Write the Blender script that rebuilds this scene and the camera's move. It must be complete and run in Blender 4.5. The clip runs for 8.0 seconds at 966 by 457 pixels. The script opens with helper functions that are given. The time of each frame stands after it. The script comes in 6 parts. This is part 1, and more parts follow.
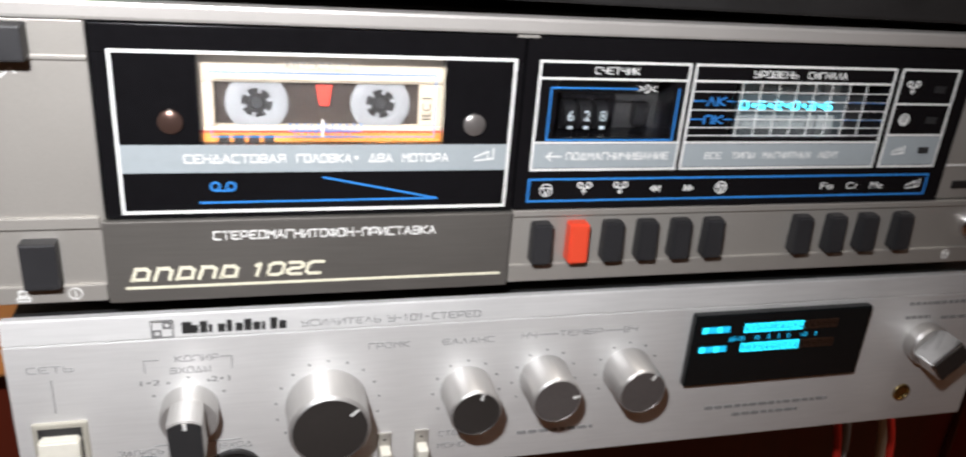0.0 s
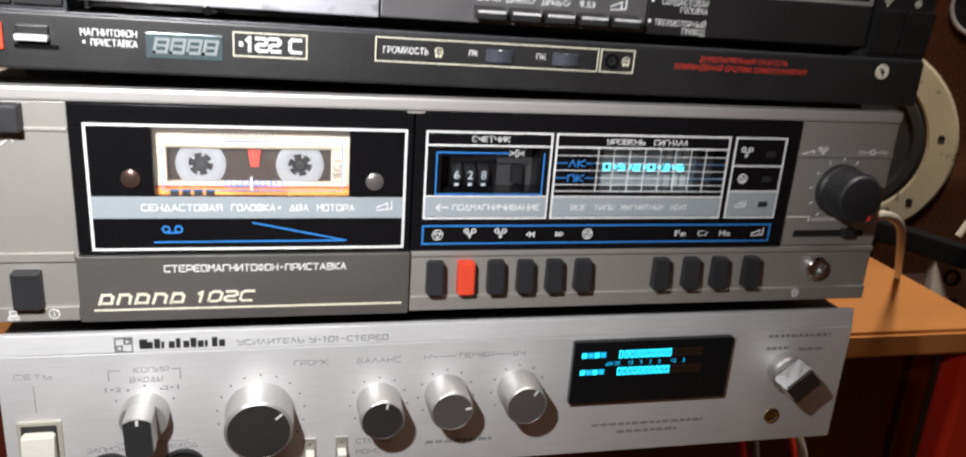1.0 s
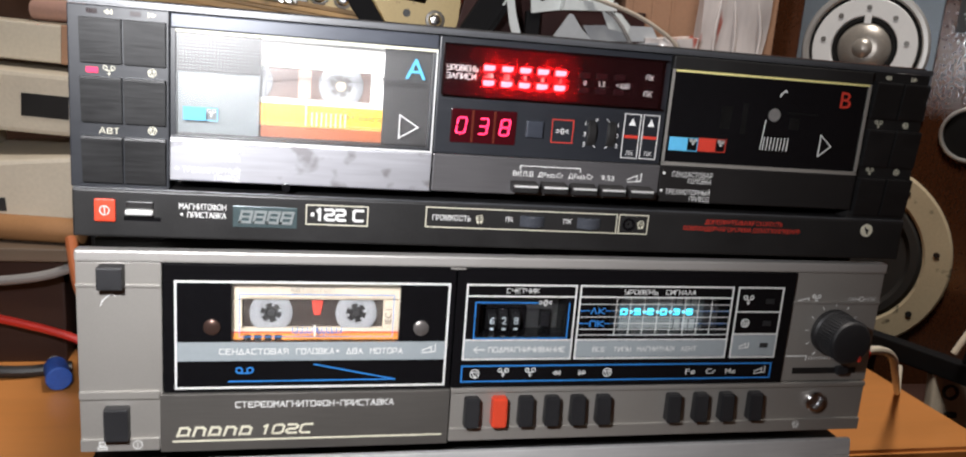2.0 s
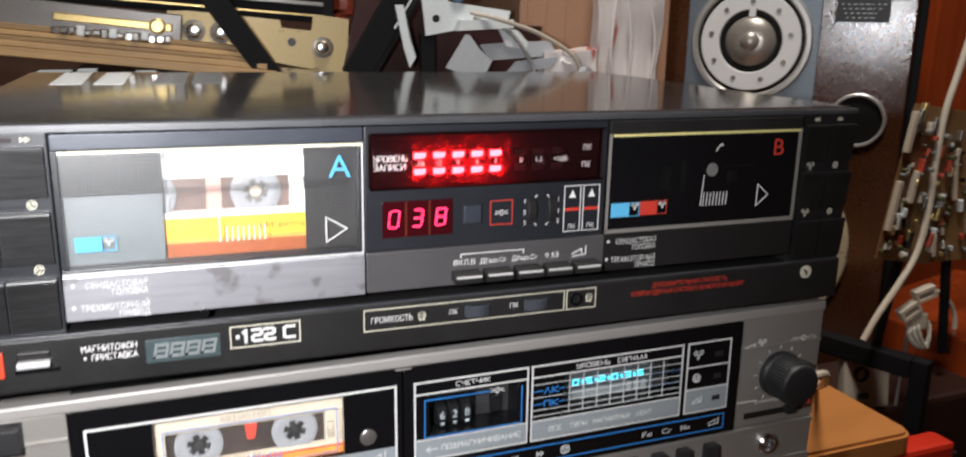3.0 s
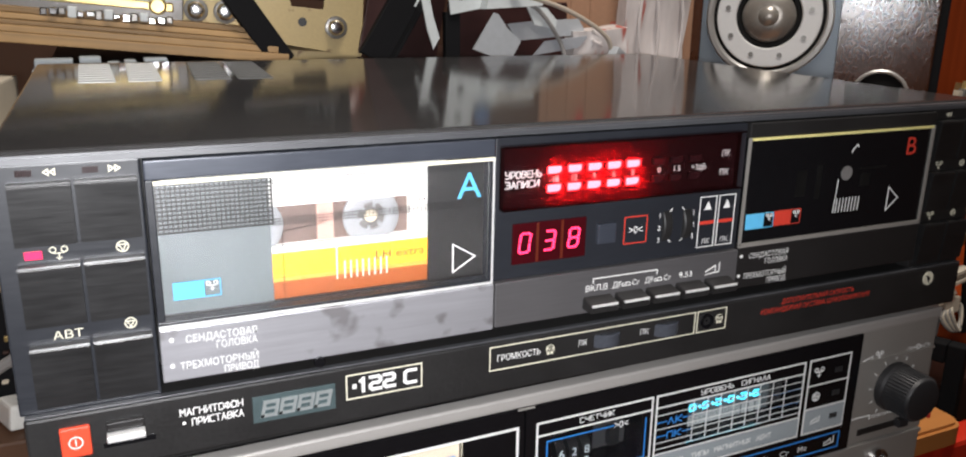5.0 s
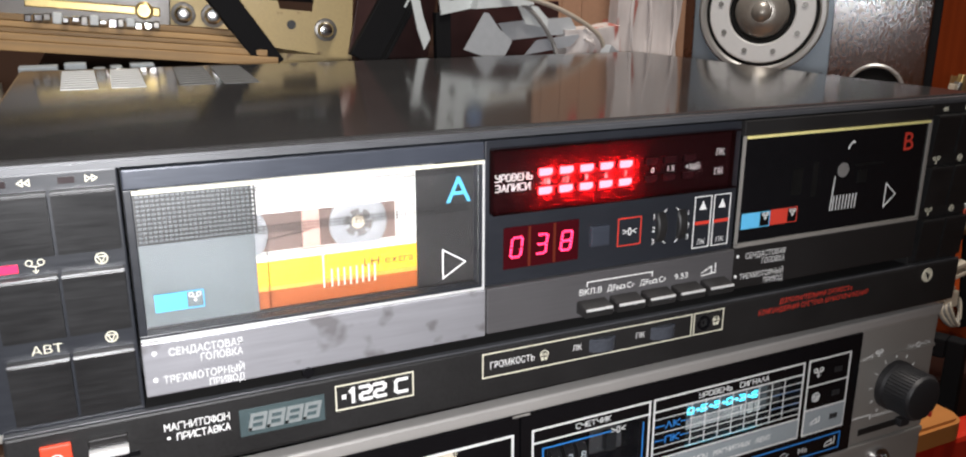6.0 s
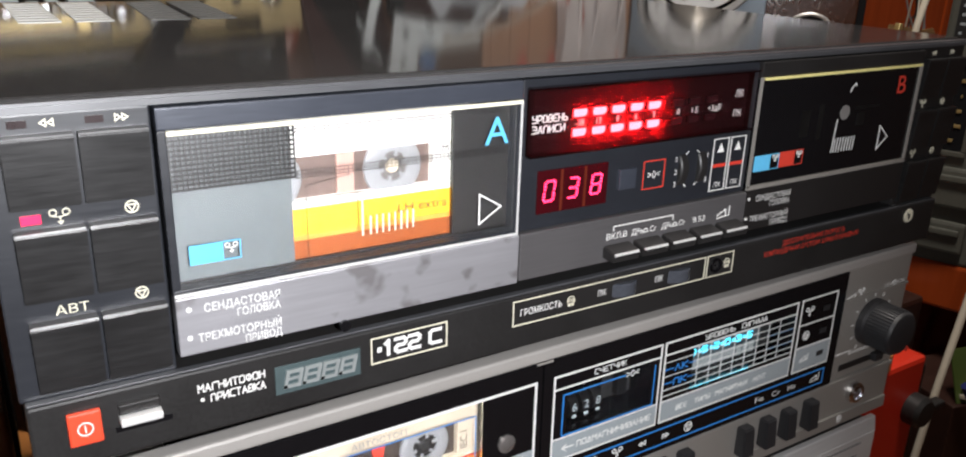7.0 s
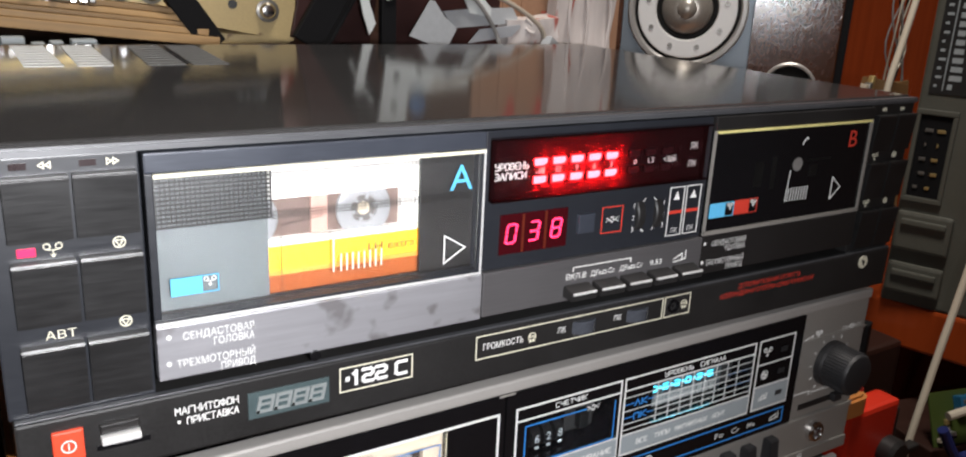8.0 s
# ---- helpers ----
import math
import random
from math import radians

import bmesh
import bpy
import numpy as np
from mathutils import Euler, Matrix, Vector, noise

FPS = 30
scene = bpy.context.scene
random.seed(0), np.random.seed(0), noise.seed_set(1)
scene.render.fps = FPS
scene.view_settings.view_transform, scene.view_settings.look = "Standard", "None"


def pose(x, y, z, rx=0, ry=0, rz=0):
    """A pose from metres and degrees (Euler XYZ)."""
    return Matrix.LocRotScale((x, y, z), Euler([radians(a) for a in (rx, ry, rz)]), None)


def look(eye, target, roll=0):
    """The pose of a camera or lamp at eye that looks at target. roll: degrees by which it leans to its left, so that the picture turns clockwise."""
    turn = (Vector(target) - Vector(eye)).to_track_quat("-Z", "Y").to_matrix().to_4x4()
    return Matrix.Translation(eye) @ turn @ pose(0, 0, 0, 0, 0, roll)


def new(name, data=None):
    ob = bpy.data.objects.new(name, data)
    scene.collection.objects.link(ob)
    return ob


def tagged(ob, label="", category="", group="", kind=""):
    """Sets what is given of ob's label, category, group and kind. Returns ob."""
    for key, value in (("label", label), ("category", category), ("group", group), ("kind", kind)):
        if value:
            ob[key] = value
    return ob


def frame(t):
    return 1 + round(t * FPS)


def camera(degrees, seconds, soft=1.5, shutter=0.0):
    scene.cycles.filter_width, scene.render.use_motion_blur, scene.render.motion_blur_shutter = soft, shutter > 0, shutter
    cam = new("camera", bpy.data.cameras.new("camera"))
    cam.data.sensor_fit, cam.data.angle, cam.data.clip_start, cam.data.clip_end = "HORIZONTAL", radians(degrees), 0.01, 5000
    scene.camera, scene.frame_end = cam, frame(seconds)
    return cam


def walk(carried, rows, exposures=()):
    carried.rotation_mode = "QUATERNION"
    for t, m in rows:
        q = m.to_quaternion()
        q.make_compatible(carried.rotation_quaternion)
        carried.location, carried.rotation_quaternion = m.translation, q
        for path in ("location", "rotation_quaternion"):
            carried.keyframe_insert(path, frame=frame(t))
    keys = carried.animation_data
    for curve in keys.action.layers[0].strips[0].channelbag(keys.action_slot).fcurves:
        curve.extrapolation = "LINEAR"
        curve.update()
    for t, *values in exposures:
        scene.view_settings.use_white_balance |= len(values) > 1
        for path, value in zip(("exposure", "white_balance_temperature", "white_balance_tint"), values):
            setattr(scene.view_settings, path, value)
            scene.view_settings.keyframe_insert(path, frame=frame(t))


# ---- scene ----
cam = camera(60.4, 8.0, soft=2.0, shutter=0.3)
PATH = [
    (0, (0.094, -0.281, 0.147), (0.599, 1.49, -0.634), 4.7),
    (0.3, (0.114, -0.291, 0.149), (0.66, 1.458, -0.652), 4.6),
    (0.5, (0.118, -0.308, 0.144), (0.651, 1.5, -0.526), 4.2),
    (0.8, (0.127, -0.34, 0.162), (0.587, 1.486, -0.514), 3.5),
    (1, (0.13, -0.364, 0.166), (0.583, 1.479, -0.465), 4.1),
    (1.2, (0.128, -0.384, 0.178), (0.582, 1.477, -0.396), 4.2),
    (1.5, (0.123, -0.399, 0.194), (0.557, 1.487, -0.311), 4.4),
    (1.7, (0.112, -0.405, 0.203), (0.54, 1.497, -0.242), 4.4),
    (2.8, (0.098, -0.368, 0.242), (0.658, 1.493, -0.232), 1.8),
    (3, (0.09, -0.353, 0.258), (0.78, 1.458, -0.236), 0.8),
    (3.5, (0.049, -0.306, 0.276), (0.842, 1.462, -0.22), 1.7),
    (4, (0.037, -0.286, 0.27), (0.848, 1.468, -0.243), 2.4),
    (4.5, (0.036, -0.28, 0.267), (0.843, 1.462, -0.294), 1.6),
    (6, (0.043, -0.27, 0.266), (0.851, 1.47, -0.3), -0.2),
    (6.2, (0.036, -0.269, 0.266), (0.856, 1.463, -0.308), -0.4),
    (6.5, (0.013, -0.25, 0.268), (0.905, 1.431, -0.348), 0.6),
    (6.8, (0.004, -0.24, 0.264), (0.957, 1.386, -0.405), 1.8),
    (7, (0.006, -0.238, 0.26), (1.002, 1.358, -0.418), 1.3),
    (7.5, (0.011, -0.251, 0.264), (0.993, 1.365, -0.385), 1.9),
    (8, (0.006, -0.262, 0.269), (1.017, 1.357, -0.326), 2.4),
]
walk(cam, [(t, look(eye, target, roll)) for t, eye, target, roll in PATH], ((0.0, 0.38), (0.6, 0.4), (1.2, 0.28), (2.0, 0.0), (3.2, -0.05), (4.0, 0.0), (8.0, 0.0)))

scene.view_settings.exposure = 0.0

# ---- light: unseen warm fill for the dim room, and the torch carried beside the lens ----
world = bpy.data.worlds.new("room_air")
scene.world = world
world.use_nodes = True
world.node_tree.nodes["Background"].inputs[0].default_value = (1.0, 0.86, 0.7, 1)
world.node_tree.nodes["Background"].inputs[1].default_value = 0.01


def lamp(name, kind, energy, colour, m, size):
    data = bpy.data.lights.new(name, kind)
    data.energy, data.color = energy, colour
    if kind == "AREA":
        data.shape, data.size = "DISK", size
    else:
        data.shadow_soft_size = size
    ob = new(name, data)
    ob.matrix_world = m
    return ob


TORCH = lamp("torch", "SPOT", 10.0, (0.97, 0.97, 1.0), look((0.03, -0.305, 0.266), (0.055, 0.1, 0.2)), 0.009)
TORCH.data.spot_size, TORCH.data.spot_blend = radians(124), 0.8
# Unseen overhead lamp, added in place of room light to lift the background.
lamp("room_fill_lamp", "AREA", 25.0, (1.0, 0.93, 0.86), pose(0.4, 0.0, 1.62), 0.4)

# ---- helpers ----
MM = 0.001


def box(bm, x0, x1, y0, y1, z0, z1, bevel=0.0, seg=2):
    """A box in millimetres, with rounded edges where bevel is given."""
    m = Matrix.Translation(((x0 + x1) / 2 * MM, (y0 + y1) / 2 * MM, (z0 + z1) / 2 * MM)) @ Matrix.Diagonal((abs(x1 - x0) * MM, abs(y1 - y0) * MM, abs(z1 - z0) * MM, 1))
    made = bmesh.ops.create_cube(bm, size=1, matrix=m)["verts"]
    if bevel:
        edges = list({e for v in made for e in v.link_edges})
        bmesh.ops.bevel(bm, geom=edges, offset=bevel * MM, segments=seg, profile=0.6, affect="EDGES")
    return bm


def rod(bm, x, z, y0, y1, r0, r1=None, seg=32, bevel=0.0):
    """A round bar along y, radius r0 at y0 and r1 at y1, in millimetres."""
    r1 = r0 if r1 is None else r1
    m = Matrix.Translation((x * MM, (y0 + y1) / 2 * MM, z * MM)) @ Matrix.Rotation(radians(-90), 4, "X")
    made = bmesh.ops.create_cone(bm, cap_ends=True, segments=seg, radius1=r0 * MM, radius2=r1 * MM, depth=abs(y1 - y0) * MM, matrix=m)["verts"]
    if bevel:
        edges = [e for e in {e for v in made for e in v.link_edges} if any(len(f.verts) > 4 for f in e.link_faces)]
        bmesh.ops.bevel(bm, geom=edges, offset=bevel * MM, segments=2, profile=0.6, affect="EDGES")
    return bm


def lathe(bm, x, z, profile, seg=48, squeeze=1.0):
    """Turn (radius, y) pairs, in millimetres, round an axis along y."""
    rings = []
    for r, y in profile:
        if r < 0.01:
            rings.append([bm.verts.new((x * MM, y * MM, z * MM))])
        else:
            rings.append([bm.verts.new(((x + r * math.cos(2 * math.pi * k / seg)) * MM, y * MM, (z + r * squeeze * math.sin(2 * math.pi * k / seg)) * MM)) for k in range(seg)])
    for a, b in zip(rings, rings[1:]):
        for k in range(seg):
            n = (k + 1) % seg
            if len(a) == 1 and len(b) == 1:
                continue
            if len(a) == 1:
                bm.faces.new((a[0], b[n], b[k]))
            elif len(b) == 1:
                bm.faces.new((a[k], a[n], b[0]))
            else:
                bm.faces.new((a[k], a[n], b[n], b[k]))
    bmesh.ops.recalc_face_normals(bm, faces=bm.faces)
    return bm


def prism(bm, outline, y0, y1):
    """A flat outline of (x, z), in millimetres, given depth from y0 to y1."""
    a = [bm.verts.new((x * MM, y0 * MM, z * MM)) for x, z in outline]
    b = [bm.verts.new((x * MM, y1 * MM, z * MM)) for x, z in outline]
    bm.faces.new(a)
    bm.faces.new(b[::-1])
    n = len(a)
    for k in range(n):
        bm.faces.new((a[k], b[k], b[(k + 1) % n], a[(k + 1) % n]))
    bmesh.ops.recalc_face_normals(bm, faces=bm.faces)
    return bm


def stroke(bm, points, width, y, depth=0.2, closed=False):
    """A printed line through (x, z) points, raised by depth before the face at y."""
    pts = [Vector(p) for p in points]
    if closed:
        pts.append(pts[0])
    for k, (a, b) in enumerate(zip(pts, pts[1:])):
        d = (b - a).normalized()
        n = Vector((-d.y, d.x)) * width / 2
        e = d * width / 2
        prism(bm, [tuple(a - e - n), tuple(b + e - n), tuple(b + e + n), tuple(a - e + n)], y - depth - 0.02 * (k % 3), y)
    return bm


def dot(bm, x, z, r, y, depth=0.25):
    """A printed round dot."""
    return rod(bm, x, z, y - depth, y, r, seg=14)


def outline(bm, x0, x1, z0, z1, width, y, depth=0.2):
    """A printed rectangle of four butted bars."""
    w = width
    box(bm, x0, x1, y - depth, y, z1 - w, z1)
    box(bm, x0, x1, y - depth, y, z0, z0 + w)
    box(bm, x0, x0 + w, y - depth, y, z0 + w, z1 - w)
    box(bm, x1 - w, x1, y - depth, y, z0 + w, z1 - w)
    return bm


def ring(bm, x, z, r, width, y, depth=0.2, seg=20, start=0.0, sweep=360.0):
    n = max(3, int(seg * sweep / 360))
    pts = [(x + r * math.cos(radians(start + sweep * k / n)), z + r * math.sin(radians(start + sweep * k / n))) for k in range(n + 1)]
    return stroke(bm, pts, width, y, depth)


def link(name, bm, material, parent=None, smooth=False):
    mesh = bpy.data.meshes.new(name)
    bm.to_mesh(mesh)
    bm.free()
    mesh.materials.append(material)
    if smooth:
        for p in mesh.polygons:
            p.use_smooth = True
        mesh.set_sharp_from_angle(angle=radians(35))
    ob = new(name, mesh)
    ob.parent = parent
    return ob


PRINTS = {"marks": "symbol", "blue_marks": "blue_symbol", "bullets": "bullet", "maker_shape": "maker_shape", "small_print": "print_bar", "scale_print": "scale_dot", "mechanism": "mechanism_piece", "pins": "pin", "white_border": "white_border", "label_box": "label_box"}


def clusters(bm, gap):
    """Groups of faces whose pieces lie within gap of one another in x and z."""
    left, boxes = set(bm.verts), []
    while left:
        heap, island = [left.pop()], []
        while heap:
            v = heap.pop()
            island.append(v)
            for e in v.link_edges:
                o = e.other_vert(v)
                if o in left:
                    left.remove(o)
                    heap.append(o)
        xs, zs = [v.co.x for v in island], [v.co.z for v in island]
        boxes.append([min(xs) - gap, max(xs) + gap, min(zs) - gap, max(zs) + gap, island])
    merged = True
    while merged:
        merged = False
        for i in range(len(boxes)):
            for j in range(i + 1, len(boxes)):
                a, b = boxes[i], boxes[j]
                if a[0] < b[1] - gap and b[0] < a[1] - gap and a[2] < b[3] - gap and b[2] < a[3] - gap:
                    boxes[i] = [min(a[0], b[0]), max(a[1], b[1]), min(a[2], b[2]), max(a[3], b[3]), a[4] + b[4]]
                    del boxes[j]
                    merged = True
                    break
            if merged:
                break
    return [b[4] for b in boxes]


def part(name, bm, material, parent, label="", smooth=False):
    """One mesh under a thing or part; loose print is parted into its single signs."""
    if name in PRINTS:
        made = None
        for group in clusters(bm, 0.0005):
            piece, at = bmesh.new(), {}
            for v in group:
                at[v] = piece.verts.new(v.co)
            for f in {f for v in group for f in v.link_faces}:
                piece.faces.new([at[v] for v in f.verts])
            made = tagged(link(PRINTS[name], piece, material, parent, smooth), label)
        bm.free()
        return made
    return tagged(link(name, bm, material, parent, smooth), label)


def thing(name, label, category, m=None, group="", kind=""):
    ob = new(name)
    ob.empty_display_size = 0.02
    if m is not None:
        ob.matrix_world = m
    return tagged(ob, label, category, group, kind)


def lettering(text, x, z, height, material, parent, y, width=None, align="LEFT", shear=0.0, bold=0.0, name="lettering", label=""):
    """Printed words before the face at y; x and z at the foot of the line, in millimetres."""
    curve = bpy.data.curves.new(name, "FONT")
    curve.body, curve.size, curve.extrude, curve.shear, curve.offset = text, 1.0, 0.0, shear, bold
    curve.resolution_u = 4
    tmp = bpy.data.objects.new(name, curve)
    mesh = bpy.data.meshes.new_from_object(tmp)
    bpy.data.objects.remove(tmp)
    bpy.data.curves.remove(curve)
    mesh.name = name
    co = np.empty(len(mesh.vertices) * 3)
    mesh.vertices.foreach_get("co", co)
    co = co.reshape(-1, 3)
    lo, hi = co.min(0), co.max(0)
    sz = height / 0.73
    sx = sz if width is None else width / max(1e-6, hi[0] - lo[0])
    off = {"LEFT": lo[0], "CENTER": (lo[0] + hi[0]) / 2, "RIGHT": hi[0]}[align]
    out = np.stack([(x + (co[:, 0] - off) * sx) * MM, np.full(len(co), (y - 0.22) * MM), (z + co[:, 1] * sz) * MM], 1)
    mesh.vertices.foreach_set("co", out.ravel())
    mesh.update()
    mesh.materials.clear()
    mesh.materials.append(material)
    ob = new(name, mesh)
    ob.parent = parent
    return tagged(ob, label)


# square drawn letters on a grid four wide and six high
GLYPHS = {"А": "00 26 40|12 32", "Б": "46 06 00 40 43 03", "В": "00 06 46 43 03|43 40 00", "Г": "00 06 46", "Д": "00 26 40 00", "Е": "46 06 00 40|03 33", "З": "06 46 40 00|13 43", "И": "06 00 46 40", "К": "00 06|46 03 40", "Л": "00 26 40", "М": "00 06 23 46 40", "Н": "00 06|46 40|03 43", "О": "00 06 46 40 00", "П": "00 06 46 40", "Р": "00 06 46 42 02", "С": "46 06 00 40", "Т": "06 46|26 20", "У": "06 03 43|46 40 00", "Ф": "05 45 41 01 05|26 20", "Х": "00 46|06 40", "Ч": "06 03 43|46 40", "Ы": "06 00 20 23 03|46 40", "Ь": "06 00 40 43 03", "Я": "40 46 06 03 43|23 00", "-": "13 33", "0": "00 06 46 40 00", "1": "15 26 20", "2": "06 46 43 03 00 40", "3": "06 46 40 00|13 43", "5": "46 06 03 43 40 00", "6": "46 06 00 40 43 03", "C": "46 06 00 40"}
NARROW = {"1": 2.4, "-": 3.2, "Г": 3.6}


def techno(text, x, z, height, material, parent, y, width, weight=0.14, shear=0.0, cut=0.8, name="lettering", label=""):
    """Wide square letters drawn with bars of even weight, x and z at the foot of the line."""
    gap = 1.5
    adv = [NARROW.get(c, 4.0) + gap if c != " " else 3.2 for c in text]
    ux, uz, w = width / (sum(adv) - gap), height / 6, weight * height
    bm, cx = bmesh.new(), 0.0
    for c, step in zip(text, adv):
        for line in GLYPHS[c].split("|") if c != " " else ():
            pts = [Vector((int(p[0]), int(p[1]))) for p in line.split()]
            if c in "1-":
                pts = [p - Vector((1.0 if c == "1" else 0.4, 0)) for p in pts]
            soft = [pts[0]]
            for a, b, d in zip(pts, pts[1:], pts[2:]):
                if abs((a - b).normalized().dot((d - b).normalized())) < 0.1:
                    soft += [b + (a - b).normalized() * cut, b + (d - b).normalized() * cut]
                else:
                    soft.append(b)
            soft.append(pts[-1])
            stroke(bm, [(x + (cx + p.x) * ux + p.y * uz * shear, z + p.y * uz) for p in soft], w, y, 0.18)
        cx += step
    return part(name, bm, material, parent, label)


# ---- materials ----
def mat(name, colour, rough=0.5, metal=0.0, vary=0.12, grain=400.0, blotch=30.0, bump=0.05, stretch=(1, 1, 1), coat=0.0, rough_vary=0.15, ior=1.5, random_tint=0.0, stain=None, stain_run=False):
    """A surface with fine grain and broad blotches, in metres of the thing."""
    m = bpy.data.materials.new(name)
    m.use_nodes = True
    nt = m.node_tree
    b = nt.nodes["Principled BSDF"]
    tc = nt.nodes.new("ShaderNodeTexCoord")
    mp = nt.nodes.new("ShaderNodeMapping")
    mp.inputs["Scale"].default_value = stretch
    nt.links.new(tc.outputs["Object"], mp.inputs["Vector"])
    fine = nt.nodes.new("ShaderNodeTexNoise")
    fine.inputs["Scale"].default_value = grain
    fine.inputs["Detail"].default_value = 4
    broad = nt.nodes.new("ShaderNodeTexNoise")
    broad.inputs["Scale"].default_value = blotch
    broad.inputs["Detail"].default_value = 5
    nt.links.new(mp.outputs["Vector"], fine.inputs["Vector"])
    nt.links.new(tc.outputs["Object"], broad.inputs["Vector"])
    mix = nt.nodes.new("ShaderNodeMath")
    mix.operation = "MULTIPLY_ADD"
    mix.inputs[1].default_value = 0.5
    nt.links.new(fine.outputs["Fac"], mix.inputs[0])
    half = nt.nodes.new("ShaderNodeMath")
    half.operation = "MULTIPLY"
    half.inputs[1].default_value = 0.5
    nt.links.new(broad.outputs["Fac"], half.inputs[0])
    nt.links.new(half.outputs[0], mix.inputs[2])
    ramp = nt.nodes.new("ShaderNodeValToRGB")
    ramp.color_ramp.elements[0].position, ramp.color_ramp.elements[1].position = 0.3, 0.7
    c = Vector(colour)
    ramp.color_ramp.elements[0].color = (*(c * (1 - vary)), 1)
    lighter = c * (1 + vary)
    ramp.color_ramp.elements[1].color = (min(lighter[0], 0.95), min(lighter[1], 0.95), min(lighter[2], 0.95), 1)
    nt.links.new(mix.outputs[0], ramp.inputs["Fac"])
    tint = ramp.outputs["Color"]
    if random_tint:
        info = nt.nodes.new("ShaderNodeObjectInfo")
        hsv = nt.nodes.new("ShaderNodeHueSaturation")
        rng = nt.nodes.new("ShaderNodeMapRange")
        rng.inputs["To Min"].default_value, rng.inputs["To Max"].default_value = 1 - random_tint, 1 + random_tint
        nt.links.new(info.outputs["Random"], rng.inputs["Value"])
        nt.links.new(rng.outputs[0], hsv.inputs["Value"])
        nt.links.new(tint, hsv.inputs["Color"])
        tint = hsv.outputs["Color"]
    if stain:
        spot = nt.nodes.new("ShaderNodeTexNoise")
        spot.inputs["Scale"].default_value = stain[1]
        spot.inputs["Detail"].default_value = 3
        nt.links.new((mp if stain_run else tc).outputs["Vector" if stain_run else "Object"], spot.inputs["Vector"])
        sr = nt.nodes.new("ShaderNodeValToRGB")
        sr.color_ramp.elements[0].position, sr.color_ramp.elements[1].position = stain[2], stain[2] + 0.06
        nt.links.new(spot.outputs["Fac"], sr.inputs["Fac"])
        mx = nt.nodes.new("ShaderNodeMix")
        mx.data_type = "RGBA"
        nt.links.new(sr.outputs["Color"], mx.inputs["Factor"])
        nt.links.new(tint, mx.inputs["A"])
        mx.inputs["B"].default_value = (*stain[0], 1)
        tint = mx.outputs["Result"]
    nt.links.new(tint, b.inputs["Base Color"])
    rr = nt.nodes.new("ShaderNodeMapRange")
    rr.inputs["From Min"].default_value, rr.inputs["From Max"].default_value = 0.3, 0.7
    rr.inputs["To Min"].default_value, rr.inputs["To Max"].default_value = max(0.02, rough * (1 - rough_vary)), min(1, rough * (1 + rough_vary))
    nt.links.new(mix.outputs[0], rr.inputs["Value"])
    nt.links.new(rr.outputs[0], b.inputs["Roughness"])
    b.inputs["Metallic"].default_value, b.inputs["IOR"].default_value = metal, ior
    b.inputs["Coat Weight"].default_value = coat
    b.inputs["Coat Roughness"].default_value = 0.08
    if bump:
        bp = nt.nodes.new("ShaderNodeBump")
        bp.inputs["Strength"].default_value, bp.inputs["Distance"].default_value = min(bump, 1.0), 0.0005 * max(bump, 1.0)
        nt.links.new(mix.outputs[0], bp.inputs["Height"])
        nt.links.new(bp.outputs["Normal"], b.inputs["Normal"])
    return m


def glow(name, colour, strength):
    m = bpy.data.materials.new(name)
    m.use_nodes = True
    b = m.node_tree.nodes["Principled BSDF"]
    b.inputs["Base Color"].default_value = (*(Vector(colour) * 0.3), 1)
    b.inputs["Emission Color"].default_value = (*colour, 1)
    b.inputs["Emission Strength"].default_value = strength
    b.inputs["Roughness"].default_value = 0.4
    return m


def glass(name, colour=(1, 1, 1), rough=0.02, weight=1.0):
    """A clear pane: mostly see-through, with a glossy face."""
    m = bpy.data.materials.new(name)
    m.use_nodes = True
    nt = m.node_tree
    b = nt.nodes["Principled BSDF"]
    b.inputs["Base Color"].default_value = (*colour, 1)
    b.inputs["Roughness"].default_value = rough
    b.inputs["Transmission Weight"].default_value = weight
    b.inputs["IOR"].default_value = 1.12
    return m


ALU = mat("brushed_aluminium", (0.8, 0.8, 0.79), 0.42, 0.4, 0.07, 900, 25, 0.04, (0.06, 1, 1))
SILVER = mat("warm_silver_paint", (0.4, 0.38, 0.35), 0.42, 0.45, 0.06, 1500, 18, 0.04)
SILVER_DARK = mat("brushed_grey_metal", (0.2, 0.19, 0.175), 0.35, 0.6, 0.1, 900, 20, 0.05, (0.05, 1, 1))
CHROME = mat("chrome", (0.75, 0.75, 0.75), 0.16, 1.0, 0.05, 300, 40, 0.0)
KNOB_ALU = mat("turned_aluminium", (0.52, 0.51, 0.5), 0.42, 0.7, 0.08, 700, 30, 0.03, (1, 0.05, 1))
# Knob faces: their missing reflection is put into a darker colour.
KNOB_FACE = mat("turned_metal_shaded", (0.055, 0.05, 0.047), 0.4, 0.4, 0.1, 600, 40, 0.03)
RAIL_GREY = mat("worn_rail_lit_ledge", (0.075, 0.078, 0.085), 0.4, 0.2, 0.2, 900, 20, 0.05, (0.08, 1, 1), ior=1.9)
BLACK = mat("black_plastic", (0.016, 0.0155, 0.0155), 0.44, 0.0, 0.25, 900, 40, 0.06)
